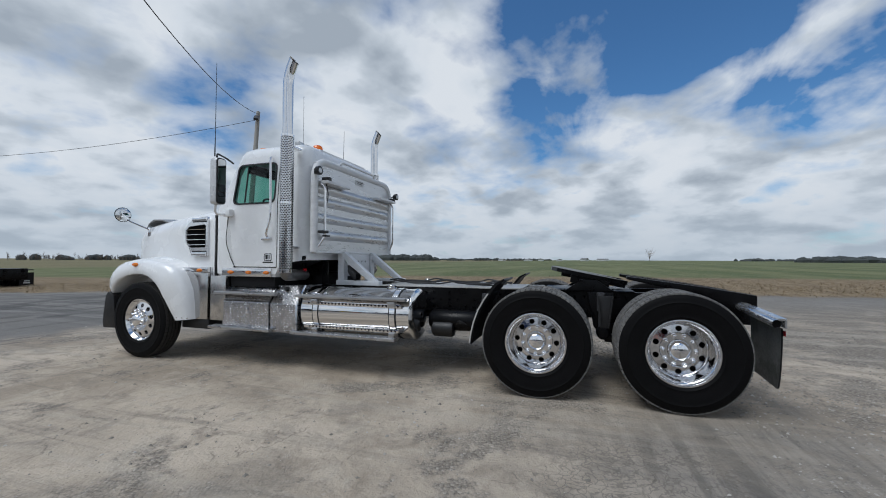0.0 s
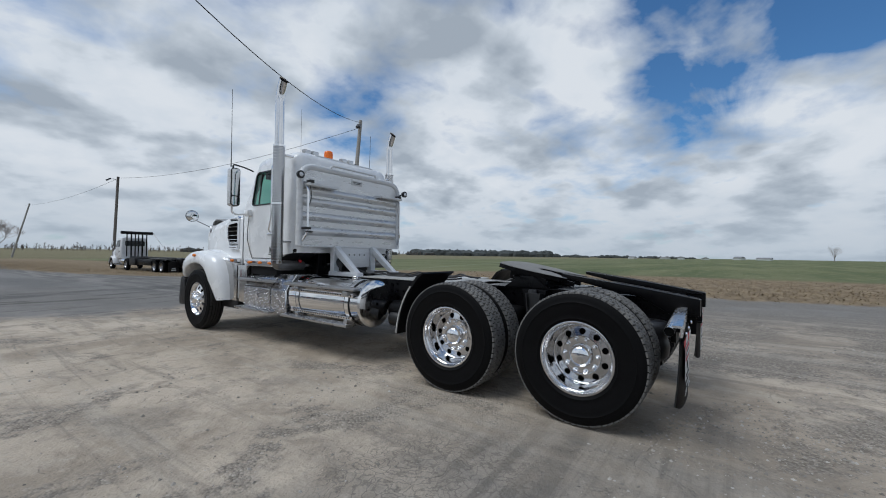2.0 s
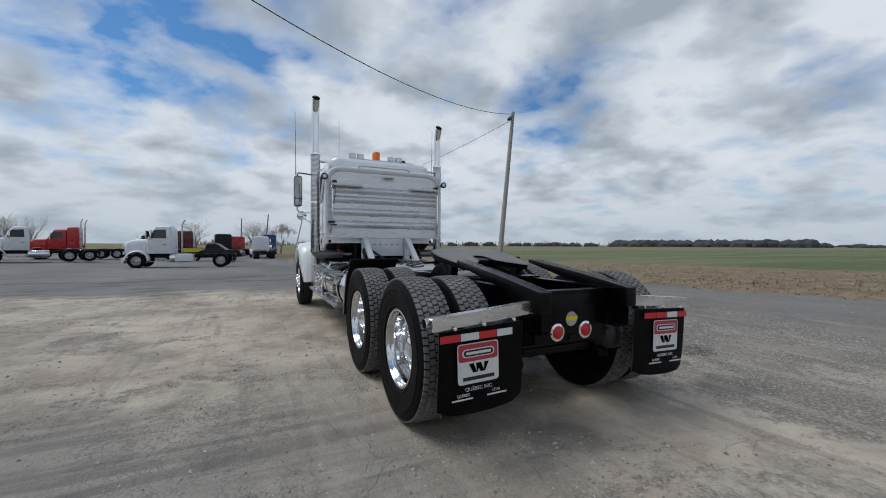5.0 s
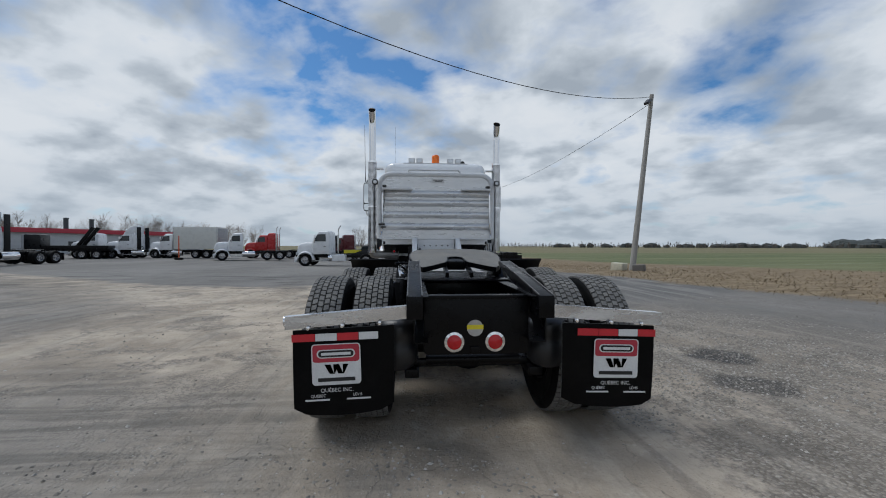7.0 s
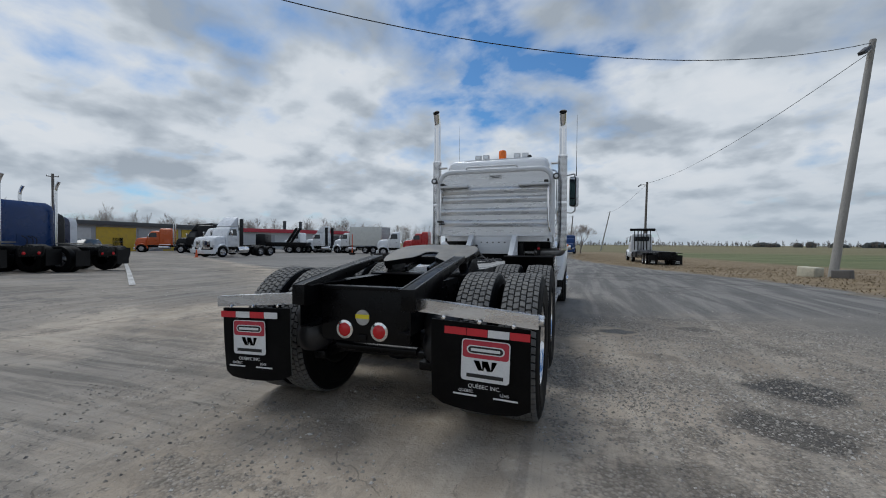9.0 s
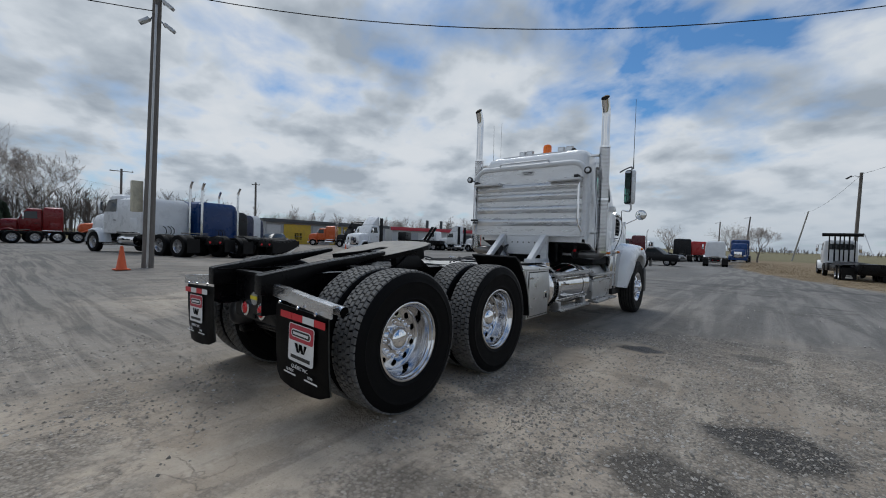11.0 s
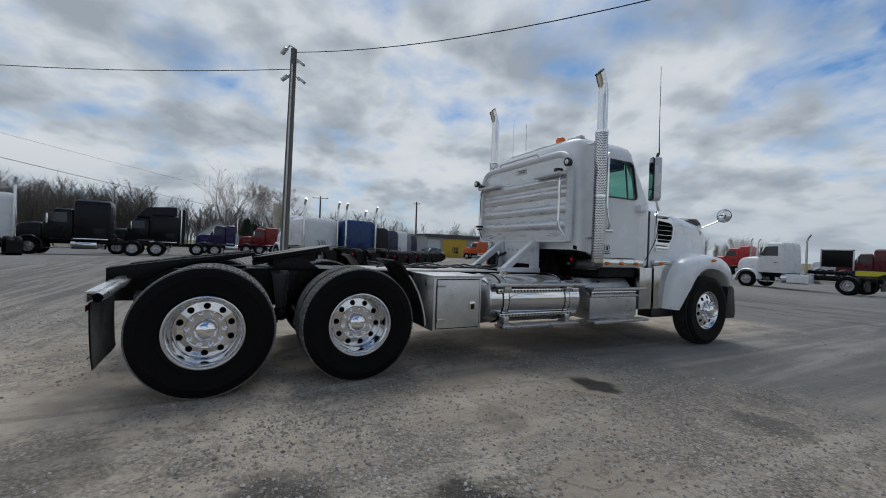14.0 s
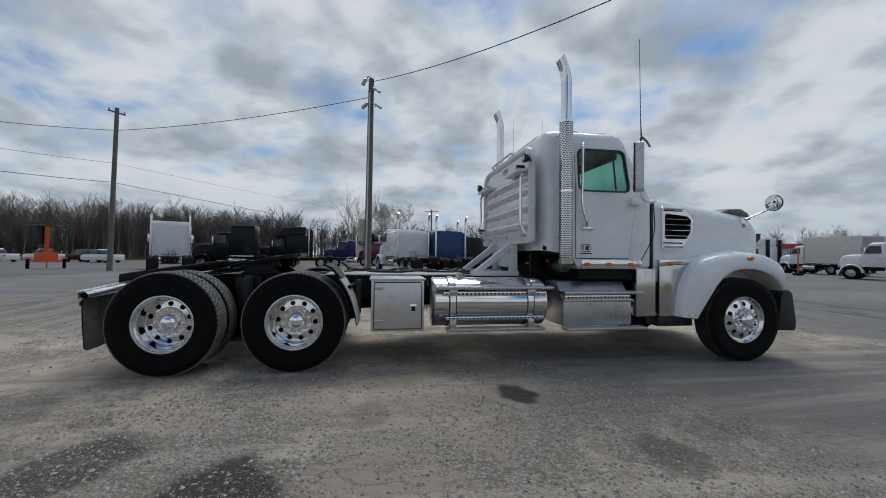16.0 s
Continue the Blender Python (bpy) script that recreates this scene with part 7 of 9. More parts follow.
# the row across the yard
kw = tractor("white chassis cab truck with a long bare black frame", P_WHITE, -9.3, 31.4, 177, wb=5.03, dual=False, stacks=0, body="none")
part("exhaust_pipe", tube(smooth_path([(1.0, -2.25, 0.9), (1.0, -2.25, 3.2), (1.0, -2.45, 3.5)], 0.14, 4), 0.06, 10), M_CHROME, kw)
part("battery_box", box((-1.1, -3.3, 0.45), (-0.5, -2.2, 0.95), 0.02), P_WHITE, kw)
tractor("white day-cab tractor parked on the gravel", P_WHITE, -20.9, 41.0, 203, wb=5.0)
tractor("white truck with a cream cargo box", P_WHITE, -31.2, 47.6, 178, wb=5.4, body="box")
tractor("white tractor with a tall roof fairing", P_WHITE, -35.6, 46.6, 192, wb=5.2, sleeper=0.5, fairing=True)
tractor("white day-cab tractor with a rounded hood", P_WHITE, -39.4, 46.6, 192, wb=5.0)
tractor("bright red day-cab tractor behind white ones", P_BRIGHTRED, -20.9, 49.1, 188, wb=5.2, sleeper=0.9, roof=3.2, stacks=2)
tractor("white day-cab tractor with roof fairing and chrome rims", P_WHITE, -30.8, 25.4, 268, wb=5.2, fairing=True)
tractor("white tractor parked behind another", P_WHITE, -35.5, 28.6, 268, wb=4.8)
tractor("black aerodynamic sleeper tractor", P_BLACK, -47.0, 35.5, 205, wb=5.6, sleeper=1.9, roof=3.7, fairing=True)
tractor("orange sleeper tractor with a chrome bumper", P_ORANGE, -55.0, 35.6, 226, wb=5.8, sleeper=1.5, roof=3.3, stacks=2)
tractor("maroon tractor with twin stacks", P_RED, -51.0, 43.5, 215, wb=5.4, stacks=2)
tractor("maroon sleeper tractor behind a white chassis cab", P_MAROON, -13.0, 57.0, 195, wb=5.5, sleeper=1.7, roof=3.4, stacks=1)
tractor("white cab truck with striped rear flaps", P_WHITE, -1.4, 58.5, 95, wb=5.2)
tractor("red tractor far back in the lot", P_BRIGHTRED, -6.0, 74.0, 120, wb=5.2, sleeper=1.2, roof=3.1)
tractor("dark blue truck facing the yard", P_BLUE, 0.4, 74.0, 268, wb=5.2, sleeper=1.5, roof=3.5)
tractor("white truck far back beside trees", P_WHITE, -13.5, 74.0, 240, wb=5.2)
tractor("black truck far back in the lot", P_BLACK, -7.0, 72.0, 100, wb=5.4, sleeper=1.6, roof=3.4)
tractor("white truck among others far back", P_WHITE, -16.5, 61.0, 200, wb=5.2)
# the row along the painted line
tractor("white flat-top sleeper tractor with chrome tanks", P_WHITE, -23.6, 3.35, 196, wb=5.9, sleeper=1.9, roof=2.75, stacks=2, group="trucks along the line")
tractor("dark blue sleeper tractor seen from its tail", P_BLUE, -23.8, 5.85, 196, wb=5.9, sleeper=1.9, roof=2.85, stacks=2, group="trucks along the line")
rowx, rowy = -26.6, 7.9
for lab, col, sl, rf, stk in (("black sleeper tractor seen from its tail", P_BLACK, 1.7, 2.7, 1), ("navy sleeper tractor in a row", P_NAVY, 1.5, 2.75, 0), ("white sleeper tractor in a row", P_WHITE, 1.5, 2.9, 0), ("black day-cab tractor in a row", P_BLACK, 0.0, 3.0, 0),
                              ("dark grey tractor in a row", P_GREY, 0.0, 3.0, 0), ("navy day-cab tractor in a row", P_NAVY, 0.0, 3.0, 0)):
    tractor(lab, col, rowx, rowy, 196, wb=5.6, sleeper=sl, roof=rf, stacks=stk, group="trucks along the line")
    rowx -= 3.0
    rowy += 2.0
# across the lane
tractor("black sleeper tractor with a curved roof", P_BLACK, -28.6, -11.4, 276, wb=5.6, sleeper=1.8, roof=3.55, group="trucks across the lane")
tractor("black sleeper tractor with a stepped fairing and chrome stacks", P_BLACK, -34.0, -8.4, 276, wb=5.8, sleeper=1.9, roof=3.2, fairing=True, stacks=2, group="trucks across the lane")
tractor("purple day-cab tractor with a chrome stack", P_PURPLE, -43.5, -3.4, 272, wb=4.6, sleeper=0.9, roof=3.05, stacks=1, group="trucks across the lane")
tractor("dark red sleeper tractor with chrome fenders", P_RED, -46.0, 0.6, 266, wb=3.6, sleeper=1.3, roof=3.1, group="trucks across the lane")
tractor("orange-red sleeper tractor behind a red one", P_ORANGE, -52.5, 6.6, 266, wb=4.6, sleeper=1.3, roof=3.1, group="trucks across the lane")
tractor("white sleeper tractor seen from behind", P_WHITE, -27.0, -13.2, 205, wb=5.3, sleeper=1.6, roof=3.35, stacks=2, group="trucks across the lane")


def roll_off():
    v = thing("roll_off_truck", "white roll-off truck with black hoist rails and tarp bar", "truck", ground_pose(8.26, 45.7, 90.5))
    for s in (-1, 1):
        far_wheel(v, s * 1.06, 0.0)
        far_wheel(v, s * 1.06, -3.9)
        for k in (0, 1):
            far_wheel(v, s * 1.06, -10.3 - 1.40 * k, True)
        part("hoist_rail", box((min(s * 0.36, s * 0.46), -14.0, 1.0), (max(s * 0.36, s * 0.46), -2.4, 1.22), 0.01), M_FRAME, v)
        part("mudflap", box((min(s * 0.55, s * 1.22), -13.2, 0.2), (max(s * 0.55, s * 1.22), -13.17, 0.95)), M_FLAP, v)
        part("rear_fender", box((min(s * 0.62, s * 1.25), -13.1, 1.08), (max(s * 0.62, s * 1.25), -9.4, 1.14), 0.01), M_FRAME, v)
        part("mast", box((s * 0.42 - 0.05, -2.62, 1.2), (s * 0.42 + 0.05, -2.50, 3.25), 0.01), M_FRAME, v)
        for dx in (0.12, 0.75):
            part("mast", box((s * dx - 0.04, -2.60, 1.2), (s * dx + 0.04, -2.52, 3.25), 0.01), M_FRAME, v)
        part("mark_bar", box((min(s * 0.72, s * 1.05), -13.212, 0.30), (max(s * 0.72, s * 1.05), -13.208, 0.36)), M_DECAL_WHITE, v)
        part("mark_bar", box((min(s * 0.76, s * 1.02), -13.212, 0.42), (max(s * 0.76, s * 1.02), -13.208, 0.47)), M_DECAL_WHITE, v)
    part("frame", box((-0.44, -13.6, 0.65), (0.44, 0.7, 0.98), 0.02), M_FRAME, v)
    part("tail_plate", box((-0.62, -13.9, 0.55), (0.62, -12.9, 1.22), 0.04), M_FRAME, v)
    part("tarp_roll", tube([(-1.2, -2.56, 3.35), (1.2, -2.56, 3.35)], 0.14, 12), M_FLAP, v, "black rolled tarp")
    part("tarp_arm", tube([(1.25, -2.56, 3.4), (1.28, -5.6, 1.7)], 0.03, 6), M_GALV, v)
    part("tool_box", box((-1.15, -6.0, 0.5), (-0.5, -4.7, 1.1), 0.02), M_BLACK, v)
    part("fuel_tank", lathe([(0.02, 0.0), (0.29, 0.01), (0.30, 0.03), (0.30, 1.4), (0.29, 1.42), (0.02, 1.43)], 20, "y", at=(-0.80, -3.2, 0.75)), M_TANK, v)
    part("side_guard", box((-1.05, -9.3, 0.55), (-0.5, -6.1, 1.0), 0.03), M_FRAME, v)
    part("side_guard", box((0.5, -9.3, 0.55), (1.05, -4.6, 1.0), 0.03), M_FRAME, v)
    part("hood", shell([(0.95, 0.90, -0.57, 0.72), (1.5, 0.94, -0.57, 0.72), (1.8, 0.86, -0.57, 0.5), (1.9, 0.7, -0.57, 0.1)], 0.16), P_WHITE, v, smooth=40)
    for s in (-1, 1):
        rows = []
        for a in range(0, 181, 15):
            c, t = math.cos(radians(a)), math.sin(radians(a))
            rows.append([(s * 0.72, 0.72 * c, 0.52 + 0.74 * t), (s * 1.16, 0.70 * c, 0.52 + 0.70 * t), (s * 1.22, 0.62 * c, 0.52 + 0.62 * t), (s * 1.14, 0.60 * c, 0.52 + 0.60 * t)])
        part("fender", loft(rows, False, False), P_WHITE, v, smooth=60)
    cab_of(v, P_WHITE, -2.1, -0.55)
    bm = bmesh.new()
    bm.faces.new([bm.verts.new((x, -2.112, z)) for x, z in round_rect(-0.75, 0.75, 2.15, 2.62, 0.1)])
    part("rear_window", bm, M_PANE, v, smooth=0)
    part("bumper", box((-1.16, 0.66, 0.32), (1.16, 0.86, 0.70), 0.05), M_CHROME, v)


roll_off()


def car(label, col, x, y, az, pickup=False, kind="car"):
    v = thing("parked_" + kind, label, kind, ground_pose(x, y, az), "parked cars")
    for s in (-1, 1):
        for yy in (1.45, -1.45):
            far_wheel(v, s * 0.80, yy, False, 0.68)
    part("body", shell([(0.32, 0.88, -2.5, 2.45), (0.6, 0.95, -2.55, 2.5), (0.92, 0.94, -2.55, 2.4), (1.04, 0.88, -2.5, 2.0)], 0.25), col, v, smooth=40)
    a, b = (-0.5, 1.0) if pickup else (-1.9, 1.0)
    part("cabin", shell([(1.02, 0.86, a - 0.1, b + 0.1), (1.3, 0.80, a, b - 0.3), (1.62, 0.68, a + 0.2, b - 0.75), (1.68, 0.55, a + 0.4, b - 0.95)], 0.15), M_PANE, v, smooth=40)
    part("roof", shell([(1.60, 0.70, a + 0.18, b - 0.72), (1.70, 0.58, a + 0.35, b - 0.9)], 0.15), col, v, smooth=40)
    for s in (-1, 1):
        part("headlamp", box((s * 0.68 - 0.14, 2.38, 0.68), (s * 0.68 + 0.14, 2.47, 0.84), 0.03), M_LAMPGLASS, v)
        part("tail_lamp", box((s * 0.75 - 0.10, -2.57, 0.72), (s * 0.75 + 0.10, -2.50, 0.92), 0.03), M_REDLENS, v)
    return v




def stripe_pickup():
    yel = paint("yellow_stripe_paint", (0.55, 0.50, 0.03))
    v = thing("parked_pickup", "black pickup truck with a yellow swoosh stripe", "pickup", ground_pose(-6.1, 46.3, 350), "parked cars")
    for s in (-1, 1):
        for yy in (1.75, -1.85):
            far_wheel(v, s * 0.84, yy, False, 0.76)
    part("body", shell([(0.48, 0.90, -2.75, 2.85), (0.7, 0.99, -2.85, 2.95), (1.05, 1.0, -2.85, 2.9), (1.22, 0.96, -2.82, 2.7)], 0.22), P_BLACK, v, smooth=40)
    part("bed", box((-0.98, -2.84, 1.1), (0.98, -0.55, 1.38), 0.05), P_BLACK, v)
    part("cab", shell([(1.18, 0.95, -0.62, 1.45), (1.42, 0.90, -0.58, 1.15), (1.85, 0.76, -0.45, 0.55), (1.95, 0.62, -0.3, 0.35)], 0.18), P_BLACK, v, smooth=40)
    for s in (-1, 1):
        x0_, x1_ = (0.865, 0.895) if s > 0 else (-0.895, -0.865)
        part("side_window", prism([(-0.4, 1.40), (1.0, 1.40), (0.52, 1.78), (-0.32, 1.78)], x0_, x1_, "x"), M_PANE, v)
        part("stripe", prism([(-2.6, 0.95), (-1.2, 1.0), (-0.4, 1.32), (-0.9, 1.37), (-2.6, 1.36)], 0.985 if s > 0 else -1.006, 1.006 if s > 0 else -0.985, "x"), yel, v, "yellow swoosh stripe")
        part("headlamp", box((s * 0.74 - 0.16, 2.84, 0.85), (s * 0.74 + 0.16, 2.95, 1.05), 0.03), M_LAMPGLASS, v)
    part("bumper", box((-0.98, 2.85, 0.5), (0.98, 3.05, 0.78), 0.05), P_BLACK, v)


stripe_pickup()
v = thing("steel_rack", "black panelled load rack with a pale frame", "rack", ground_pose(-11.8, 51.2, 180))
part("panel", box((-0.05, -1.12, 1.5), (0.05, 1.12, 3.1), 0.01), M_FRAME, v)
for yy in (-1.17, 1.17):
    part("post", box((-0.06, yy - 0.05, 0.0), (0.06, yy + 0.05, 3.2), 0.01), M_GALV, v)
part("top_rail", box((-0.06, -1.22, 3.1), (0.06, 1.22, 3.2), 0.01), M_GALV, v)
part("chassis", box((-0.5, -3.5, 0.75), (0.5, 2.0, 1.1), 0.02), M_FRAME, v)
for yy in (-2.6, -1.2):
    for s in (-1, 1):
        far_wheel(v, s * 1.0, yy, True)
car("dark sedan at the end of the row", P_BLACK, -50.0, 25.5, 300)
car("silver sedan at the end of the row", paint("silver_car_paint", (0.42, 0.43, 0.45)), -53.0, 27.5, 300)
car("white pickup beyond the verge", P_WHITE, -52.0, -33.0, 250, True, "pickup")
car("white pickup parked far away", P_WHITE, -54.0, -41.0, 250, True, "pickup")
car("white pickup parked by the woods", P_WHITE, -51.0, -44.0, 250, True, "pickup")
car("dark car parked by the woods", P_BLACK, -54.0, -36.5, 250)


def message_board():
    v = thing("sign_trailer", "orange message sign trailer with a black panel", "trailer", ground_pose(-24.0, -19.2, 215))
    for s in (-1, 1):
        far_wheel(v, s * 0.85, 0.0, False, 0.62)
        part("fender", box((s * 0.85 - 0.16, -0.42, 0.68), (s * 0.85 + 0.16, 0.42, 0.73), 0.01), M_HIVIS, v)
    part("frame", box((-0.75, -1.1, 0.45), (0.75, 1.1, 0.58), 0.02), M_HIVIS, v)
    part("cabinet", box((-0.55, -0.7, 0.58), (0.55, 0.5, 1.05), 0.03), M_HIVIS, v)
    part("drawbar", tube([(0, 1.0, 0.5), (0, 2.3, 0.45)], 0.05, 8), M_HIVIS, v)
    part("mast", prism([(-0.11, 1.0), (0.11, 1.0), (0.16, 2.75), (-0.12, 2.75)], -0.10, 0.10, "y", 0.01), M_HIVIS, v)
    part("mast_step", box((-0.30, -0.14, 1.25), (0.30, 0.14, 1.33), 0.01), M_HIVIS, v)
    p = part("sign_panel", box((-1.05, -0.10, 1.55), (1.05, 0.06, 2.78), 0.03), M_BLACK, v, "unlit black sign panel", at=pose(-0.25, 0, 0, 0, 0, 62))
    part("solar_panel", box((-1.1, -0.5, 2.86), (1.1, 0.5, 2.91), 0.01), M_PANE, v)
    part("drawbar_foot", tube([(0, 1.9, 0.5), (0, 1.9, 0.02)], 0.04, 8), M_HIVIS, v)


message_board()


def cone(x, y, h=0.75):
    v = thing("traffic_cone", "orange plastic traffic cone on the gravel", "cone", pose(x, y, ground_z(x, y)), "traffic cones")
    part("base", box((-0.19, -0.19, 0), (0.19, 0.19, 0.035), 0.01), M_HIVIS, v)
    part("body", lathe([(0.15, 0.03), (0.13, 0.06), (0.035, h), (0.02, h + 0.01), (0.001, h + 0.01)], 18, "z"), M_HIVIS, v)


cone(-11.75, 0.95, 0.72)
cone(-31.5, 24.2)
for x, y in ((-25.5, 41.2),):
    v = thing("marker_post", "orange marker post standing in a tyre", "post", pose(x, y, ground_z(x, y)))
    part("post", tube([(0, 0, 0), (0, 0, 2.6)], 0.06, 10), M_HIVIS, v)
    part("foot", lathe([(0.3, 0.0), (0.42, 0.05), (0.42, 0.20), (0.25, 0.25)], 20, "z"), M_RUBBER, v)

# dark hoist frame standing behind the white tractors
v = thing("hoist_body", "black hoist body with two raised arms", "trailer", ground_pose(-38.0, 44.0, 196))
part("deck", box((-1.1, -3.2, 0.9), (1.1, 2.6, 1.5), 0.03), M_FRAME, v)
for s in (-1, 1):
    part("arm", prism([(-0.6, 1.5), (-0.2, 1.5), (-1.6, 3.6), (-1.95, 3.5)], s * 0.6 - 0.12, s * 0.6 + 0.12, "x", 0.02), M_FRAME, v)
    for yy in (-2.2, -0.9):
        far_wheel(v, s * 1.06, yy, True)
part("cab", box((-1.0, 2.7, 1.0), (1.0, 4.1, 2.7), 0.15), P_BLACK, v)

# buildings, poles, wires, blocks
M_YELLOWWALL = surface("yellow_painted_wall", (0.52, 0.36, 0.03), 0.6, var=0.1, scale=1.2, dirt=(0.25, 0.2, 0.08), dirt_amount=0.4)
M_GREYWALL = surface("grey_corrugated_wall", (0.34, 0.35, 0.36), 0.55, var=0.08, scale=1.5, dirt=(0.2, 0.2, 0.2), dirt_amount=0.3)
M_PALEWALL = surface("pale_metal_wall", (0.50, 0.51, 0.51), 0.5, var=0.06, scale=1.0, dirt=(0.3, 0.3, 0.3), dirt_amount=0.3)
M_ROOFDARK = surface("dark_roof_fascia", (0.06, 0.065, 0.07), 0.5, var=0.15, scale=2)
M_REDFASCIA = surface("red_roof_fascia", (0.45, 0.04, 0.06), 0.5, var=0.08, scale=2)
M_POLE = surface("weathered_pole_wood", (0.155, 0.14, 0.125), 0.85, var=0.25, scale=6, stretch=(1, 1, 0.12), bump=0.004, bump_scale=30, dirt=(0.06, 0.055, 0.05), dirt_amount=0.5)
M_POLEPALE = surface("grey_pole_wood", (0.30, 0.285, 0.26), 0.85, var=0.2, scale=6, stretch=(1, 1, 0.12), bump=0.004, bump_scale=30)
M_WIRE = surface("black_cable", (0.012, 0.012, 0.012), 0.6)
M_CONCRETE = surface("stained_concrete", (0.56, 0.52, 0.40), 0.85, var=0.15, scale=3, dirt=(0.2, 0.19, 0.15), dirt_amount=0.6, bump=0.006, bump_scale=20)
M_CONCRETE2 = surface("dark_old_concrete", (0.13, 0.12, 0.11), 0.9, var=0.2, scale=3, bump=0.008, bump_scale=15)
M_HOUSE = surface("pale_house_siding", (0.52, 0.54, 0.53), 0.6, var=0.05, scale=2)
M_SHINGLE = surface("grey_roof_shingle", (0.22, 0.22, 0.22), 0.8, var=0.15, scale=5)
M_LINE = surface("worn_white_line", (0.50, 0.49, 0.47), 0.8, var=0.3, scale=3, dirt=(0.25, 0.24, 0.22), dirt_amount=0.9, dirt_scale=2)


def building(name, label, a, b, depth, h, wall, fascia, fas_h=0.5, bays=(), over=0.6):
    """A long low building whose front runs from a to b (seen with a on the left); bays: (from, to, foot, top, material, part name) along it."""
    d = Vector((b[0] - a[0], b[1] - a[1], 0))
    L = d.length
    m = pose(a[0], a[1], min(ground_z(*a), ground_z(*b)) - 0.1, 0, 0, math.degrees(math.atan2(d.y, d.x)))
    t = thing(name, label, "building", m, kind="")
    part("wall", box((0, 0.0, 0), (L, depth, h), 0.02), wall, t)
    part("roof", box((-over, -over, h), (L + over, depth + over, h + 0.12), 0.02), M_ROOFDARK, t)
    part("fascia", box((-over - 0.02, -over - 0.05, h - fas_h + 0.12), (L + over + 0.02, -over + 0.02, h + 0.16), 0.01), fascia, t)
    for u0, u1, z0, z1, mat, nm in bays:
        bay = part(nm, box((u0, -0.10, z0), (u1, 0.02, z1), 0.015), mat, t)
        if nm in ("garage_door", "window"):
            n = 4 if nm == "garage_door" else 2
            for k in range(1, n):
                part("rail", box((u0 + 0.03, -0.115, z0 + (z1 - z0) * k / n - 0.02), (u1 - 0.03, -0.10, z0 + (z1 - z0) * k / n + 0.02)), M_GREY_, bay)
    return t


building("workshop", "long grey workshop with yellow panels and dark roof", (-61.5, 30.5), (-61.0, 57.0), 16, 4.25, M_GREYWALL, M_ROOFDARK, 0.55,
         [(0.2, 2.6, 0.1, 3.4, M_PALEWALL, "wall_panel"), (3.2, 8.4, 0.1, 3.6, M_YELLOWWALL, "wall_panel"), (8.7, 12.2, 0.1, 3.5, M_GREY_, "garage_door"), (12.5, 15.0, 0.1, 3.6, M_YELLOWWALL, "wall_panel"),
          (15.6, 18.6, 0.1, 3.6, M_YELLOWWALL, "wall_panel"), (19.2, 22.6, 0.1, 3.5, M_PALEWALL, "garage_door"), (23.2, 25.8, 0.8, 2.4, M_PANE, "window"), (5.2, 6.6, 0.9, 2.1, M_PANE, "window")])
building("warehouse", "long pale warehouse with a red fascia", (-63.5, 61.5), (-49.0, 93.0), 18, 4.3, M_PALEWALL, M_REDFASCIA, 0.75,
         [(3.0, 6.5, 0.1, 3.2, M_GREY_, "garage_door"), (9.0, 10.2, 0.1, 2.3, M_PANE, "door"), (13.0, 15.5, 1.0, 2.2, M_PANE, "window"), (19.0, 22.5, 0.1, 3.2, M_ROOFDARK, "garage_door"), (26.0, 28.5, 1.0, 2.2, M_PANE, "window"), (30.5, 33.5, 0.1, 3.2, M_GREY_, "garage_door")])
for u in ((-58.6, 70.0), (-57.0, 73.5)):
    s_ = thing("chimney_vent", "grey roof vent pipe on the warehouse", "vent", pose(u[0] - 3, u[1] + 1.5, 4.3 + min(ground_z(-63.5, 61.5), ground_z(-49.0, 93.0))))
    part("pipe", tube([(0, 0, 0), (0, 0, 2.0)], 0.35, 12), M_ROOFDARK, s_)
    part("cap", lathe([(0.42, 1.9), (0.42, 2.05), (0.001, 2.15)], 12, "z"), M_ROOFDARK, s_)

hs = thing("house", "small pale house with a grey gable roof", "house", pose(-80.0, -3.6, -0.9, 0, 0, 90))
part("wall", box((-3.2, -5, 0), (3.2, 5, 3.2), 0.02), M_HOUSE, hs)
part("gable", prism([(-3.2, 3.2), (3.2, 3.2), (0, 5.6)], -4.95, 4.95, "y"), M_HOUSE, hs)
for s in (-1, 1):
    part("roof", prism([(0, 5.6), (s * 3.7, 2.95), (s * 3.7, 3.12), (0, 5.8)], -5.3, 5.3, "y"), M_SHINGLE, hs)
wn = part("window", box((-1.1, 4.98, 3.6), (1.1, 5.03, 4.8)), M_PANE, hs)
part("window_frame", box((-1.2, 4.97, 3.5), (1.2, 5.01, 4.9)), M_HOUSE, hs)


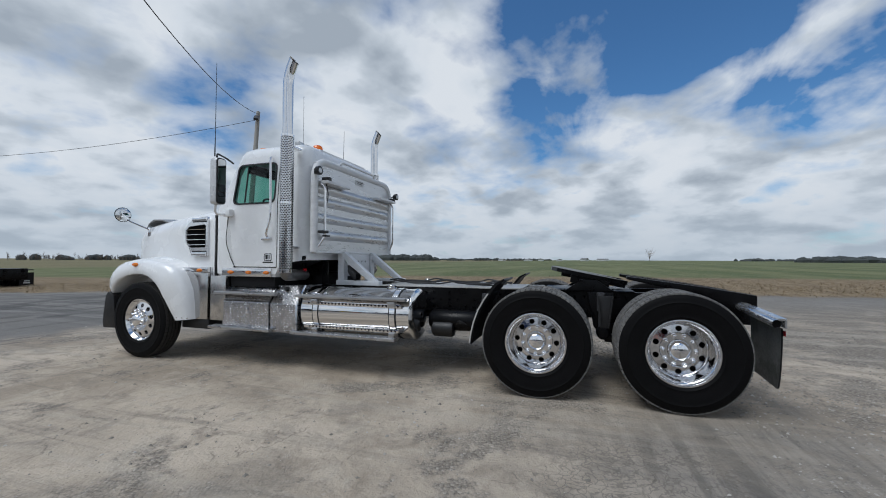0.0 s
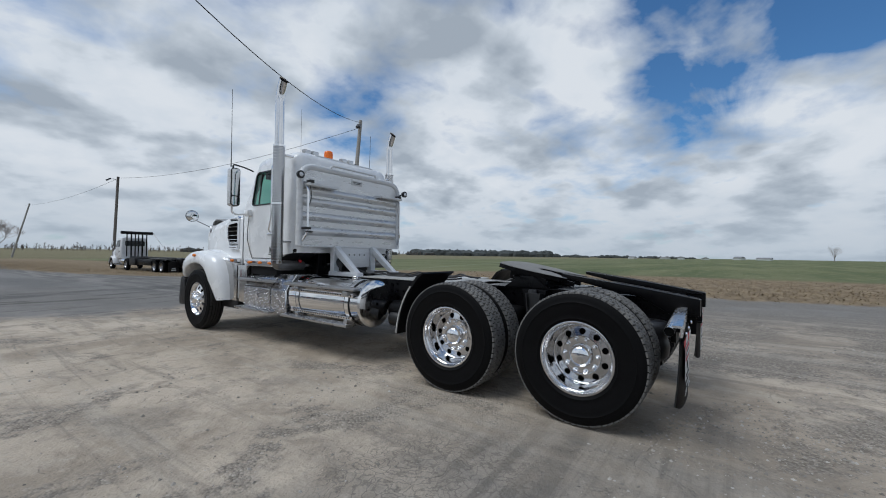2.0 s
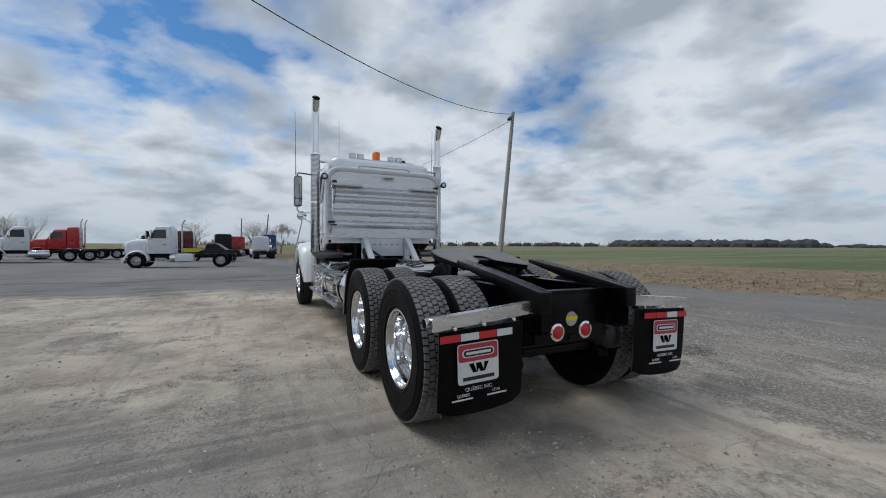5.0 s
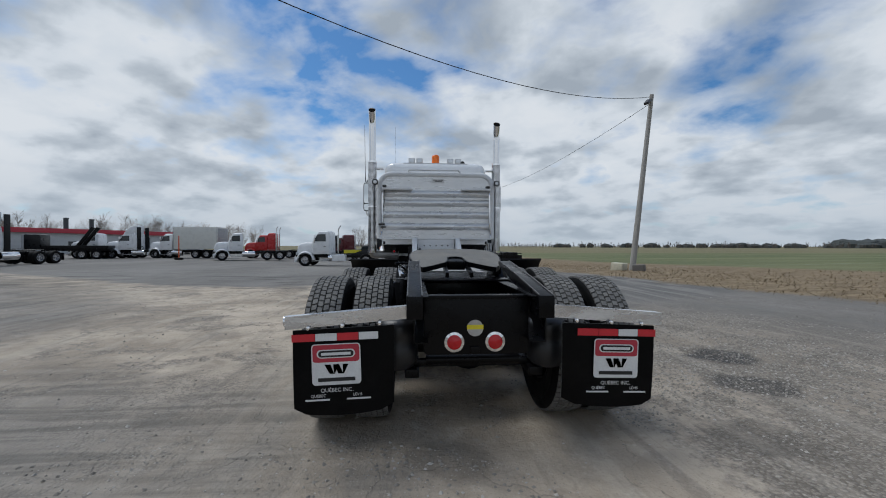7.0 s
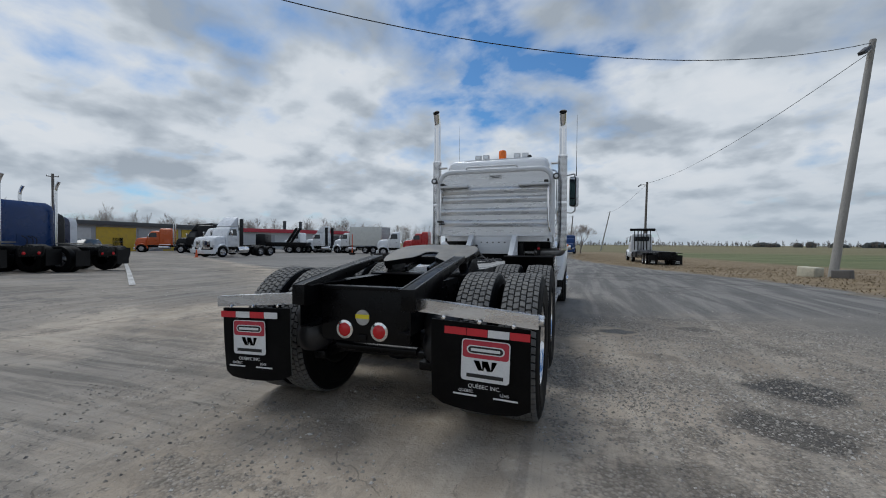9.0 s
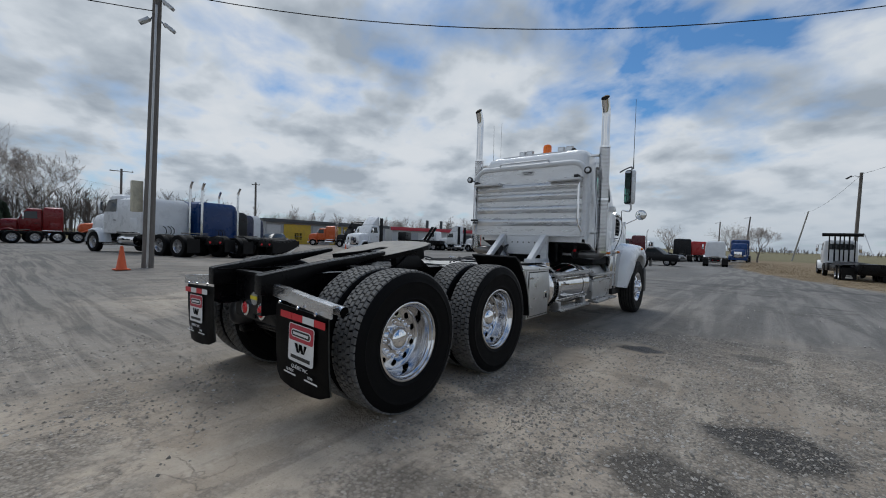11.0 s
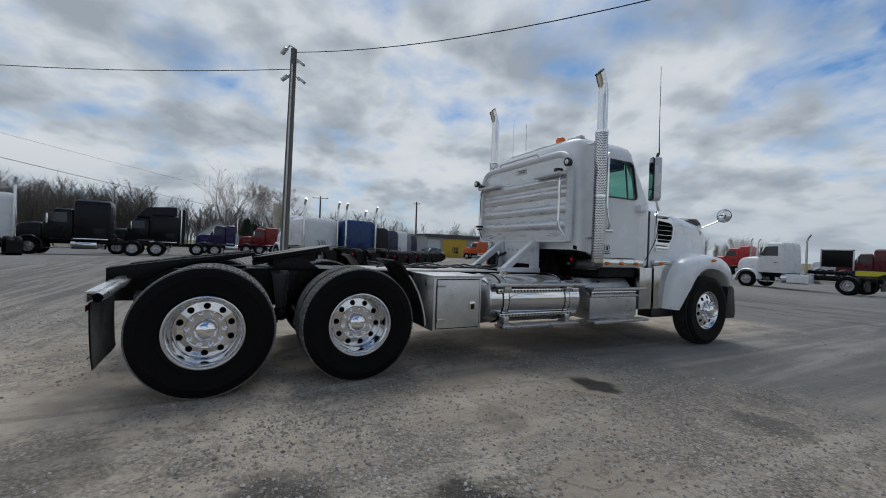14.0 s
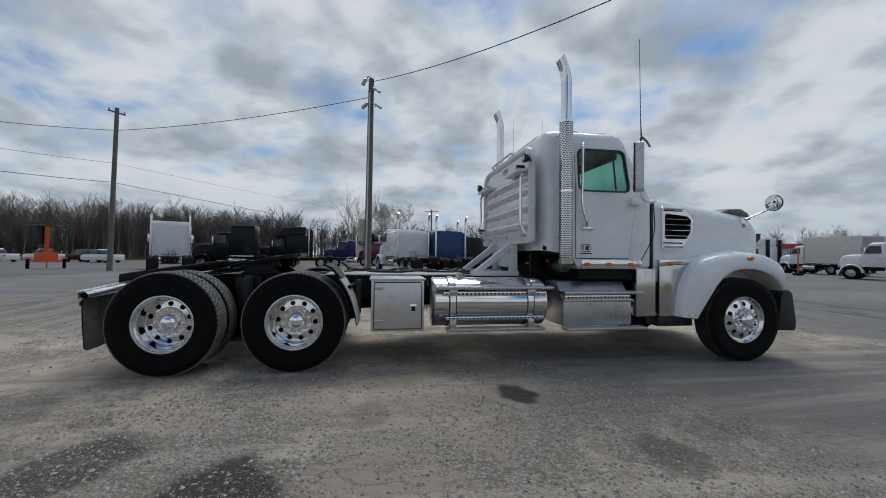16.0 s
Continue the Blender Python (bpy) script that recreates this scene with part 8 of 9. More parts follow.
def pole(label, base, top, r0=0.15, r1=0.10, mat=None, lamp=None, arms=(), conduit=False):
    bz = ground_z(base[0], base[1]) - 0.3
    t = thing("utility_pole", label, "pole", pose(base[0], base[1], bz), "utility poles")
    d = Vector(top) - Vector((base[0], base[1], bz))
    part("shaft", tube([d * (k / 8) for k in range(9)], [r0 + (r1 - r0) * k / 8 for k in range(9)], 14), mat or M_POLE, t)
    for off, ln, az in arms:
        c = d * (1 - off / d.length)
        u = Vector((math.cos(radians(az)), math.sin(radians(az)), 0))
        part("crossarm", tube([c - u * ln, c + u * ln], 0.05, 6), mat or M_POLE, t)
        for k in (-1, 1):
            part("insulator", lathe([(0.03, 0.0), (0.05, 0.05), (0.03, 0.12), (0.001, 0.14)], 10, "z", at=c + u * ln * 0.92 * k + Vector((0, 0, 0.04))), M_GALV, t)
    for off, az, ln in (lamp or ()):
        c = d * (1 - off / d.length)
        u = Vector((math.cos(radians(az)), math.sin(radians(az)), 0))
        part("lamp_arm", tube([c, c + u * ln * 0.6 + Vector((0, 0, 0.16)), c + u * ln], 0.03, 6), M_GALV, t)
        k_ = 1.5 if 0.28 < ln < 0.4 or ln > 0.8 else 0.95
        hd = part("lamp_head", box((-0.09 * k_, -0.18 * k_, -0.05 * k_), (0.09 * k_, 0.18 * k_, 0.05 * k_), 0.02), M_SHOCK if k_ > 1 else M_GALV, t, at=Matrix.Translation(c + u * (ln + 0.12)) @ pose(0, 0, 0, -35, 0, az - 90))
        part("lens", box((-0.075 * k_, -0.15 * k_, -0.06 * k_), (0.075 * k_, 0.15 * k_, -0.045 * k_), 0.008), M_LAMPGLASS, hd)
    if conduit:
        part("conduit", tube([d * 0.02 + Vector((0.18, -0.06, 0)), d * 0.93 + Vector((0.13, -0.05, 0))], 0.035, 8), M_GALV, t)
        part("meter_box", box((-0.32, -0.42, 2.1), (-0.08, -0.12, 3.1), 0.03), M_CONCRETE, t)
    return t


POLE_A, POLE_2, POLE_3, POLE_B = (13.9, 19.55, 10.45), (-12.11, 1.83, 9.15), (-18.75, -12.2, 9.3), (11.6, 62.0, 10.6)
pole("leaning grey timber pole with a flood lamp", (12.15, 18.6), POLE_A, 0.17, 0.115, M_POLEPALE, lamp=((0.55, 215, 0.3),))
pole("dark timber pole with lamps and a conduit", (-12.35, 1.75), POLE_2, 0.17, 0.12, M_POLE, lamp=((-0.05, 215, 0.45), (0.55, 55, 0.2), (1.25, 60, 0.25), (1.15, 240, 0.2)), conduit=True)
pole("timber pole with a short crossarm", (-19.1, -12.6), POLE_3, 0.14, 0.10, M_POLE, arms=((0.25, 0.42, 150),))
pole("dark timber pole with a lamp by the verge", (11.4, 62.3), POLE_B, 0.18, 0.14, M_POLE, lamp=((0.5, 190, 0.9),))
pole("leaning timber pole beyond the yard", (8.2, 112.0), (10.6, 113.0, 10.3), 0.16, 0.12, M_POLEPALE)
pole("timber pole with a lamp far off", (0.4, 99.0), (1.1, 99.0, 8.3), 0.15, 0.12, M_POLE, lamp=((0.3, 200, 0.7),))
pole("timber pole far off beside trees", (-5.0, 112.0), (-4.8, 112.0, 8.0), 0.15, 0.12, M_POLE, lamp=((0.3, 200, 0.7),))
pole("timber pole near the workshop", (-52.5, 24.5), (-52.5, 24.4, 8.6), 0.16, 0.12, M_POLE, arms=((0.3, 0.5, 60),))
pole("timber pole with a crossarm across the lane", (-60.0, 11.0), (-60.0, 11.0, 9.0), 0.15, 0.12, M_POLE, arms=((0.3, 1.2, 70),))


def wire(label, a, b, sag, r=0.015):
    a, b = Vector(a), Vector(b)
    pts = [a.lerp(b, k / 24) - Vector((0, 0, sag * 4 * (k / 24) * (1 - k / 24))) for k in range(25)]
    return solid("overhead_wire", tube(pts, r, 5), M_WIRE, label, "cable", group="overhead wires")


top2 = (POLE_2[0], POLE_2[1], POLE_2[2] - 0.12)
wire("thin black wire strung between two poles", (POLE_A[0], POLE_A[1], POLE_A[2] - 0.12), top2, 1.96)
wire("thin black wire strung along the verge", (POLE_A[0] - 0.05, POLE_A[1], POLE_A[2] - 0.5), (POLE_B[0], POLE_B[1], POLE_B[2] - 0.15), 0.9)
wire("thin black wire strung across the lane", (POLE_2[0], POLE_2[1], POLE_2[2] - 0.8), (POLE_3[0], POLE_3[1], 8.05), 0.25)
wire("thin black wire strung beyond the lane", (POLE_3[0], POLE_3[1], 8.05), (-12.0, -26.0, 8.0), 0.5)
wire("low black wire running along the lane", (-19.0, -12.55, 5.2), (-60.0, 11.0, 4.4), 0.4)
wire("low black wire running towards the woods", (-19.0, -12.55, 5.2), (-13.0, -24.0, 6.0), 0.25)
wire("thin grey wire running towards the woods", (-18.9, -12.4, 6.25), (-13.0, -24.0, 7.1), 0.2, 0.009)
wire("thin grey wire running back from the pole", (-18.9, -12.4, 6.25), (-60.0, 11.0, 6.6), 0.3, 0.007)
wire("wire running along the far verge", (POLE_B[0], POLE_B[1], POLE_B[2] - 0.2), (9.9, 112.7, 9.9), 0.8)

blk = box((-0.36, -0.28, -0.1), (0.36, 0.28, 0.44), 0.05, seg=3)
solid("concrete_block", blk, M_CONCRETE, "pale yellowed concrete block beside a pole", "concrete block", at=pose(11.35, 18.55, ground_z(11.35, 18.55) - 0.02, 0, 3, -58))
blk = box((-0.30, -0.26, -0.1), (0.30, 0.26, 0.36), 0.06, seg=3)
solid("concrete_block", blk, M_CONCRETE2, "dark weathered concrete block at a pole's foot", "concrete block", at=pose(12.1, 17.75, ground_z(12.1, 17.75) - 0.02, 0, -3, -42))

ln = bmesh.new()
a, b = Vector((-10.6, 4.8, 0)), Vector((-47.0, 27.9, 0))
n_ = (b - a).normalized().cross(Vector((0, 0, 1))) * 0.075
prev = None
for k in range(61):
    p = a.lerp(b, k / 60)
    z = ground_z(p.x, p.y) + (0.030 if p.length < 32 else 0.012)
    row = [ln.verts.new((p.x + n_.x, p.y + n_.y, z)), ln.verts.new((p.x - n_.x, p.y - n_.y, z))]
    if prev:
        ln.faces.new((prev[0], prev[1], row[1], row[0]))
    prev = row
solid("road_marking", ln, M_LINE, "worn white painted line across the yard", "road marking", kind="structure")

# trees, woods, grass, loose stones
M_BARK = surface("bare_grey_bark", (0.20, 0.175, 0.155), 0.9, var=0.25, scale=4)
M_TWIG = surface("bare_twigs", (0.40, 0.355, 0.32), 0.9, var=0.25, scale=2)
M_WOODS = surface("far_bare_woods", (0.135, 0.115, 0.102), 0.95, var=0.3, scale=0.4)
M_ROWTREES = surface("pale_bare_trees", (0.33, 0.285, 0.25), 0.95, var=0.25, scale=0.4)
M_FARWOODS = surface("distant_woods", (0.055, 0.062, 0.060), 0.95, var=0.3, scale=0.02)
M_SPRUCE = surface("dark_evergreen", (0.035, 0.050, 0.028), 0.9, var=0.35, scale=1.5)
M_HAY = surface("dry_grass", (0.25, 0.19, 0.115), 0.9, var=0.4, scale=1.5)


def stone_material():
    mat = surface("crushed_stone", (0.30, 0.29, 0.27), 0.9)
    nt, b = nodes_of(mat)
    g = nt.nodes.new("ShaderNodeNewGeometry")
    r = nt.nodes.new("ShaderNodeValToRGB")
    el = r.color_ramp.elements
    el[0].position, el[0].color, el[1].position, el[1].color = 0.0, (0.17, 0.155, 0.135, 1), 1.0, (0.46, 0.43, 0.39, 1)
    e = el.new(0.6)
    e.color = (0.28, 0.255, 0.22, 1)
    nt.links.new(g.outputs["Random Per Island"], r.inputs[0])
    nt.links.new(r.outputs[0], b.inputs["Base Color"])
    return mat


M_STONE = stone_material()


def strut(verts, faces, a, b, ra, rb, n=3):
    d = (b - a).normalized()
    u = d.orthogonal().normalized()
    v = d.cross(u)
    k = len(verts)
    for p, r in ((a, ra), (b, rb)):
        for i in range(n):
            t = 2 * math.pi * i / n
            verts.append(p + (u * math.cos(t) + v * math.sin(t)) * r)
    for i in range(n):
        j = (i + 1) % n
        faces.append((k + i, k + j, k + n + j, k + n + i))


def grow(rng, h, levels=5, spread=0.55, kids=3, thick=0.022, base_at=0.22):
    """Trunk and twigs of a bare tree as two vertex and face lists."""
    tv, tf, cv, cf = [], [], [], []

    def branch(p, d, ln, r, lev):
        q = p
        segs = 3 if lev == 0 else 2
        for k in range(segs):
            d2 = (d + Vector((rng.gauss(0, 0.12), rng.gauss(0, 0.12), rng.gauss(0.03, 0.08)))).normalized()
            e = q + d2 * ln / segs
            r2 = r * (1 - 0.28 * (k + 1) / segs)
            strut(*((tv, tf) if lev < 2 else (cv, cf)), q, e, r * (1 - 0.28 * k / segs), r2, 6 if lev == 0 else 4 if lev == 1 else 3)
            q, d = e, d2
            if lev > 0 or k > 0:
                for _ in range(1 if lev < levels else 0):
                    if rng.random() < 0.85:
                        side(q, d, ln, r2, lev)
        if lev < levels:
            for _ in range(kids):
                side(q, d, ln, r * 0.72, lev)

    def side(q, d, ln, r, lev):
        w = Vector((rng.gauss(0, 1), rng.gauss(0, 1), rng.gauss(0.15, 0.6))).normalized()
        nd = (d * (1 - spread) + w * spread + Vector((0, 0, 0.18))).normalized()
        branch(q, nd, ln * rng.uniform(0.58, 0.80), max(r * 0.58, 0.011), lev + 1)
    branch(Vector((0, 0, -0.2)), Vector((0, 0, 1)), h * base_at * 1.5, h * thick, 0)
    return tv, tf, cv, cf


def list_mesh(name, v, f, mat):
    me = bpy.data.meshes.new(name)
    me.from_pydata([tuple(p) for p in v], [], f)
    me.materials.append(mat)
    return me


def vase(rng, h, limbs=7, levels=5):
    """A bare tree with a short trunk and a round crown of rising limbs."""
    tv, tf, cv, cf = [], [], [], []

    def limb(p, d, ln, r, lev):
        q = p
        for k in range(3):
            d = (d + Vector((rng.gauss(0, 0.10), rng.gauss(0, 0.10), 0.07 if lev < 3 else 0.02))).normalized()
            e = q + d * ln / 3
            strut(*((tv, tf) if lev < 2 else (cv, cf)), q, e, r * (1 - 0.15 * k), r * (0.85 - 0.15 * k), 5 if lev < 2 else 3)
            q = e
            if lev < levels and k < 2 and rng.random() < 0.8:
                fork(q, d, ln, r * (0.8 - 0.15 * k), lev)
        if lev < levels:
            fork(q, d, ln, r * 0.6, lev)
            fork(q, d, ln, r * 0.6, lev)

    def fork(q, d, ln, r, lev):
        w = Vector((rng.gauss(0, 1), rng.gauss(0, 1), rng.gauss(0, 0.5))).normalized()
        limb(q, (d + w * 0.55).normalized(), ln * rng.uniform(0.52, 0.72), max(r * 0.62, 0.010), lev + 1)
    top = Vector((0, 0, h * 0.20))
    strut(tv, tf, Vector((0, 0, -0.3)), top, h * 0.024, h * 0.019, 8)
    for i in range(limbs):
        a = 6.283 * (i + rng.uniform(-0.3, 0.3)) / limbs
        tilt = rng.uniform(0.20, 0.75) if i else 0.05
        limb(top - Vector((0, 0, h * 0.05 * rng.random())), Vector((math.cos(a) * math.sin(tilt), math.sin(a) * math.sin(tilt), math.cos(tilt))), h * rng.uniform(0.34, 0.42), h * 0.011, 1)
    return tv, tf, cv, cf


TREES = []
for k, (h, lev, kids) in enumerate(((15.0, 7, 2), (9.0, 6, 2), (10.0, 6, 2), (8.0, 5, 3))):
    tv, tf, cv, cf = vase(random.Random(60 + k), h, 8, 5) if k in (0, 2) else grow(random.Random(40 + k), h, lev, 0.50, kids)
    top = max(p.z for p in cv)
    TREES.append((list_mesh("trunk", tv, tf, M_BARK), list_mesh("crown", cv, cf, M_TWIG), top))


def bare_tree(label, x, y, h, kind, turn=0.0, wide=1.0):
    tr, cr, top = TREES[kind]
    s = h / top
    t = thing("bare_tree", label, "tree", pose(x, y, ground_z(x, y) if abs(x) < 90 else 0, 0, 0, turn), "bare trees")
    m = Matrix.Diagonal((s * wide, s * wide, s, 1))
    part("trunk", tr, None, t, at=m)
    part("crown", cr, None, t, at=m)


bare_tree("tall spreading bare tree beyond the lane", -76.0, -2.4, 16.0, 0, 20, 1.0)
bare_tree("tall thin bare tree beyond the lane", -74.0, 4.4, 12.5, 1, 70)
bare_tree("wide bare tree at the end of the yard", -2.2, 106.0, 8.6, 0, 0, 1.25)
bare_tree("wide bare tree at the end of the yard", -1.0, 110.0, 8.0, 2, 120, 1.2)
bare_tree("slim bare tree at the edge of the yard", 2.7, 79.0, 6.0, 1, 30)
bare_tree("bare tree near the far lot", -14.0, 104.0, 7.5, 2, 50, 1.2)
bare_tree("lone bare tree in the field", 607.0, -94.0, 20.5, 0, 40, 0.9)


def evergreen(x, y, h):
    v, f = [], []
    rg = random.Random(int(abs(x * 31 + y * 7)))
    for k in range(900):
        u = rg.random() ** 0.8
        a = rg.uniform(0, 2 * math.pi)
        rad = (1 - u) * h * 0.30 * rg.uniform(0.5, 1.0) + 0.1
        p = Vector((rad * math.cos(a), rad * math.sin(a), 0.6 + u * (h - 0.6)))
        d = Vector((math.cos(a), math.sin(a), -0.25)) * 0.5
        w = Vector((-math.sin(a), math.cos(a), 0)) * 0.16
        i = len(v)
        v += [p - d * 0.4 - w, p - d * 0.4 + w, p + d, p + Vector((0, 0, 0.22))]
        f += [(i, i + 1, i + 2), (i, i + 3, i + 2), (i + 1, i + 3, i + 2)]
    t = thing("evergreen_tree", "dark green conifer beside bare trees", "tree", pose(x, y, ground_z(x, y)), "evergreens")
    part("crown", list_mesh("crown", v, f, M_SPRUCE), None, t)
    part("trunk", tube([(0, 0, -0.2), (0, 0, h * 0.9)], [0.16, 0.03], 7), M_BARK, t)


for x, y, h in ((-84.0, 0.8, 6.0), (-86.0, 2.2, 5.0)):
    evergreen(x, y, h)


def woods(name, label, spots, mat, twigs, seed, thick=1.0):
    """Many bare trees as one object."""
    rg = random.Random(seed)
    v, f = [], []
    for x, y, z, h in spots:
        base = Vector((x, y, z - 0.2))
        lean = Vector((rg.gauss(0, 0.05), rg.gauss(0, 0.05), 1))
        top = base + lean * h
        strut(v, f, base, base.lerp(top, 0.6), 0.012 * h + 0.03, 0.007 * h + 0.02, 4)
        strut(v, f, base.lerp(top, 0.6), top, 0.007 * h + 0.02, 0.02, 3)
        for _ in range(twigs):
            u = rg.uniform(0.25, 1.0)
            p = base.lerp(top, u)
            a, ln = rg.uniform(0, 6.283), h * rg.uniform(0.07, 0.20) * (1.3 - u * 0.8)
            q = p + Vector((math.cos(a) * ln, math.sin(a) * ln, ln * rg.uniform(0.9, 2.0)))
            strut(v, f, p, q, 0.028 * thick, 0.015 * thick, 3)
            for _ in range(3):
                b = a + rg.uniform(-1.0, 1.0)
                l2 = ln * rg.uniform(0.4, 0.8)
                s_ = p.lerp(q, rg.uniform(0.4, 1.0))
                strut(v, f, s_, s_ + Vector((math.cos(b) * l2, math.sin(b) * l2, l2 * rg.uniform(0.7, 2.0))), 0.018 * thick, 0.010 * thick, 3)
    ob = new(name, list_mesh(name, v, f, mat))
    return tagged(ob, label, "woods", kind="stuff")


rg = random.Random(9)
spots = []
for k in range(620):
    u = rg.random()
    ax, ay, bx, by = -58.0, -75.0, -88.0, -14.0
    off = rg.uniform(0, 26)
    x, y = ax + (bx - ax) * u - off * 0.9, ay + (by - ay) * u - off * 0.42
    spots.append((x, y, 0.3, rg.uniform(6.5, 10.5)))
for k in range(520):
    u, off = rg.random(), rg.uniform(2, 30)
    spots.append((-58.0 - 30.0 * u - off * 0.9, -75.0 + 61.0 * u - off * 0.42, 0.3, rg.uniform(2.2, 5.0)))
woods("bare_woods", "dense bare brown woods along the yard", spots, M_WOODS, 48, 3, 0.75)
spots = []
for k in range(260):
    x, y = -88.0 - rg.uniform(0, 20), -14.0 + 46 * rg.random()
    spots.append((x, y, 0.2, rg.uniform(5.0, 9.0)))
woods("bare_thicket", "bare thicket behind the house", spots, M_WOODS, 22, 4)
spots = []
for k in range(60):
    u = rg.random()
    spots.append((-92 + 9 * rg.random(), 24 + 66 * u + rg.uniform(-2, 2), -0.3, rg.uniform(4.0, 8.0)))
for k in range(60):
    u = rg.random()
    spots.append((-86 + 38 * u + rg.uniform(-4, 4), 78 + 34 * u + rg.uniform(-4, 4), -0.3, rg.uniform(4.0, 8.0)))
woods("bare_tree_row", "low pale bare brush behind the long buildings", spots, M_ROWTREES, 50, 6)
for k in range(15):
    bare_tree("bare grey tree behind the workshop", -88 + rg.uniform(-4, 3), 22 + 4.6 * k + rg.uniform(-1.5, 1.5), rg.uniform(6.6, 8.6), (0, 2)[k % 2], rg.uniform(0, 360), 1.05)
for k in range(12):
    u = k / 11
    bare_tree("bare grey tree behind the warehouse", -84 + 36 * u + rg.uniform(-2, 2), 82 + 32 * u + rg.uniform(-3, 3), rg.uniform(7.0, 9.0), (2, 0)[k % 2], rg.uniform(0, 360), 1.05)
# hedge across the fields, and woods on the horizon
spots = []
for k in range(800):
    u = rg.random()
    x, y = -60 + 420 * u, 398 - 130 * u * u + rg.uniform(0, 25)
    spots.append((x, y, 0.0, rg.uniform(2.4, 6.0) * (0.5 + 0.5 * rg.random())))
woods("field_hedge", "long bare hedgerow across the field", spots, M_WOODS, 12, 5, 3.5)


def clumps(name, label, seed, spans):
    rg = random.Random(seed)
    v, f = [], []
    for x0, y0, x1, y1, n, h in spans:
        for _ in range(n):
            u = rg.random()
            c = Vector((x0 + (x1 - x0) * u + rg.uniform(-20, 20), y0 + (y1 - y0) * u + rg.uniform(-20, 20), 0))
            hh, w = h * rg.uniform(0.55, 1.1), h * rg.uniform(0.5, 1.4)
            k, m = len(v), 7
            for lev, (zz, rr) in enumerate(((-0.5, 1.0), (0.45, 1.05), (0.8, 0.7))):
                for i in range(m):
                    a = 6.283 * i / m
                    r = w * rr * rg.uniform(0.75, 1.15)
                    v.append((c.x + r * math.cos(a), c.y + r * math.sin(a), hh * zz * rg.uniform(0.9, 1.1)))
            v.append((c.x, c.y, hh))
            for lev in range(2):
                for i in range(m):
                    j = (i + 1) % m
                    f.append((k + lev * m + i, k + lev * m + j, k + (lev + 1) * m + j, k + (lev + 1) * m + i))
            for i in range(m):
                f.append((k + 2 * m + i, k + 2 * m + (i + 1) % m, k + 3 * m))
    ob = new(name, list_mesh(name, v, f, M_FARWOODS))
    return tagged(ob, label, "woods", kind="stuff")


clumps("distant_woods", "dark woods along the horizon", 21, [(537, 442, 646, 258, 130, 10.5), (646, 258, 1500, 100, 60, 6), (1100, 900, 1500, 300, 120, 6), (375, -178, 350, -240, 60, 5.5), (420, -260, 900, -900, 90, 7), (200, 560, 537, 442, 50, 6), (900, -300, 1400, -600, 50, 6)])
for k, (x, y, w, h) in enumerate(((690, 60, 22, 7), (700, 30, 14, 6), (720, 85, 30, 6), (680, -10, 18, 8), (705, 130, 16, 6), (730, -40, 26, 7))):
    fb = thing("farm_building", "pale farm building far across the fields", "building", pose(x, y, -1.5, 0, 0, 15 * k), "farm buildings")
    part("wall", box((-w / 3, -4, 0), (w / 3, 4, h * 0.55)), M_HOUSE, fb)
    part("roof", prism([(-4.4, h * 0.54), (4.4, h * 0.54), (0, h * 0.80)], -w / 3 - 0.4, w / 3 + 0.4, "x"), M_SHINGLE, fb)


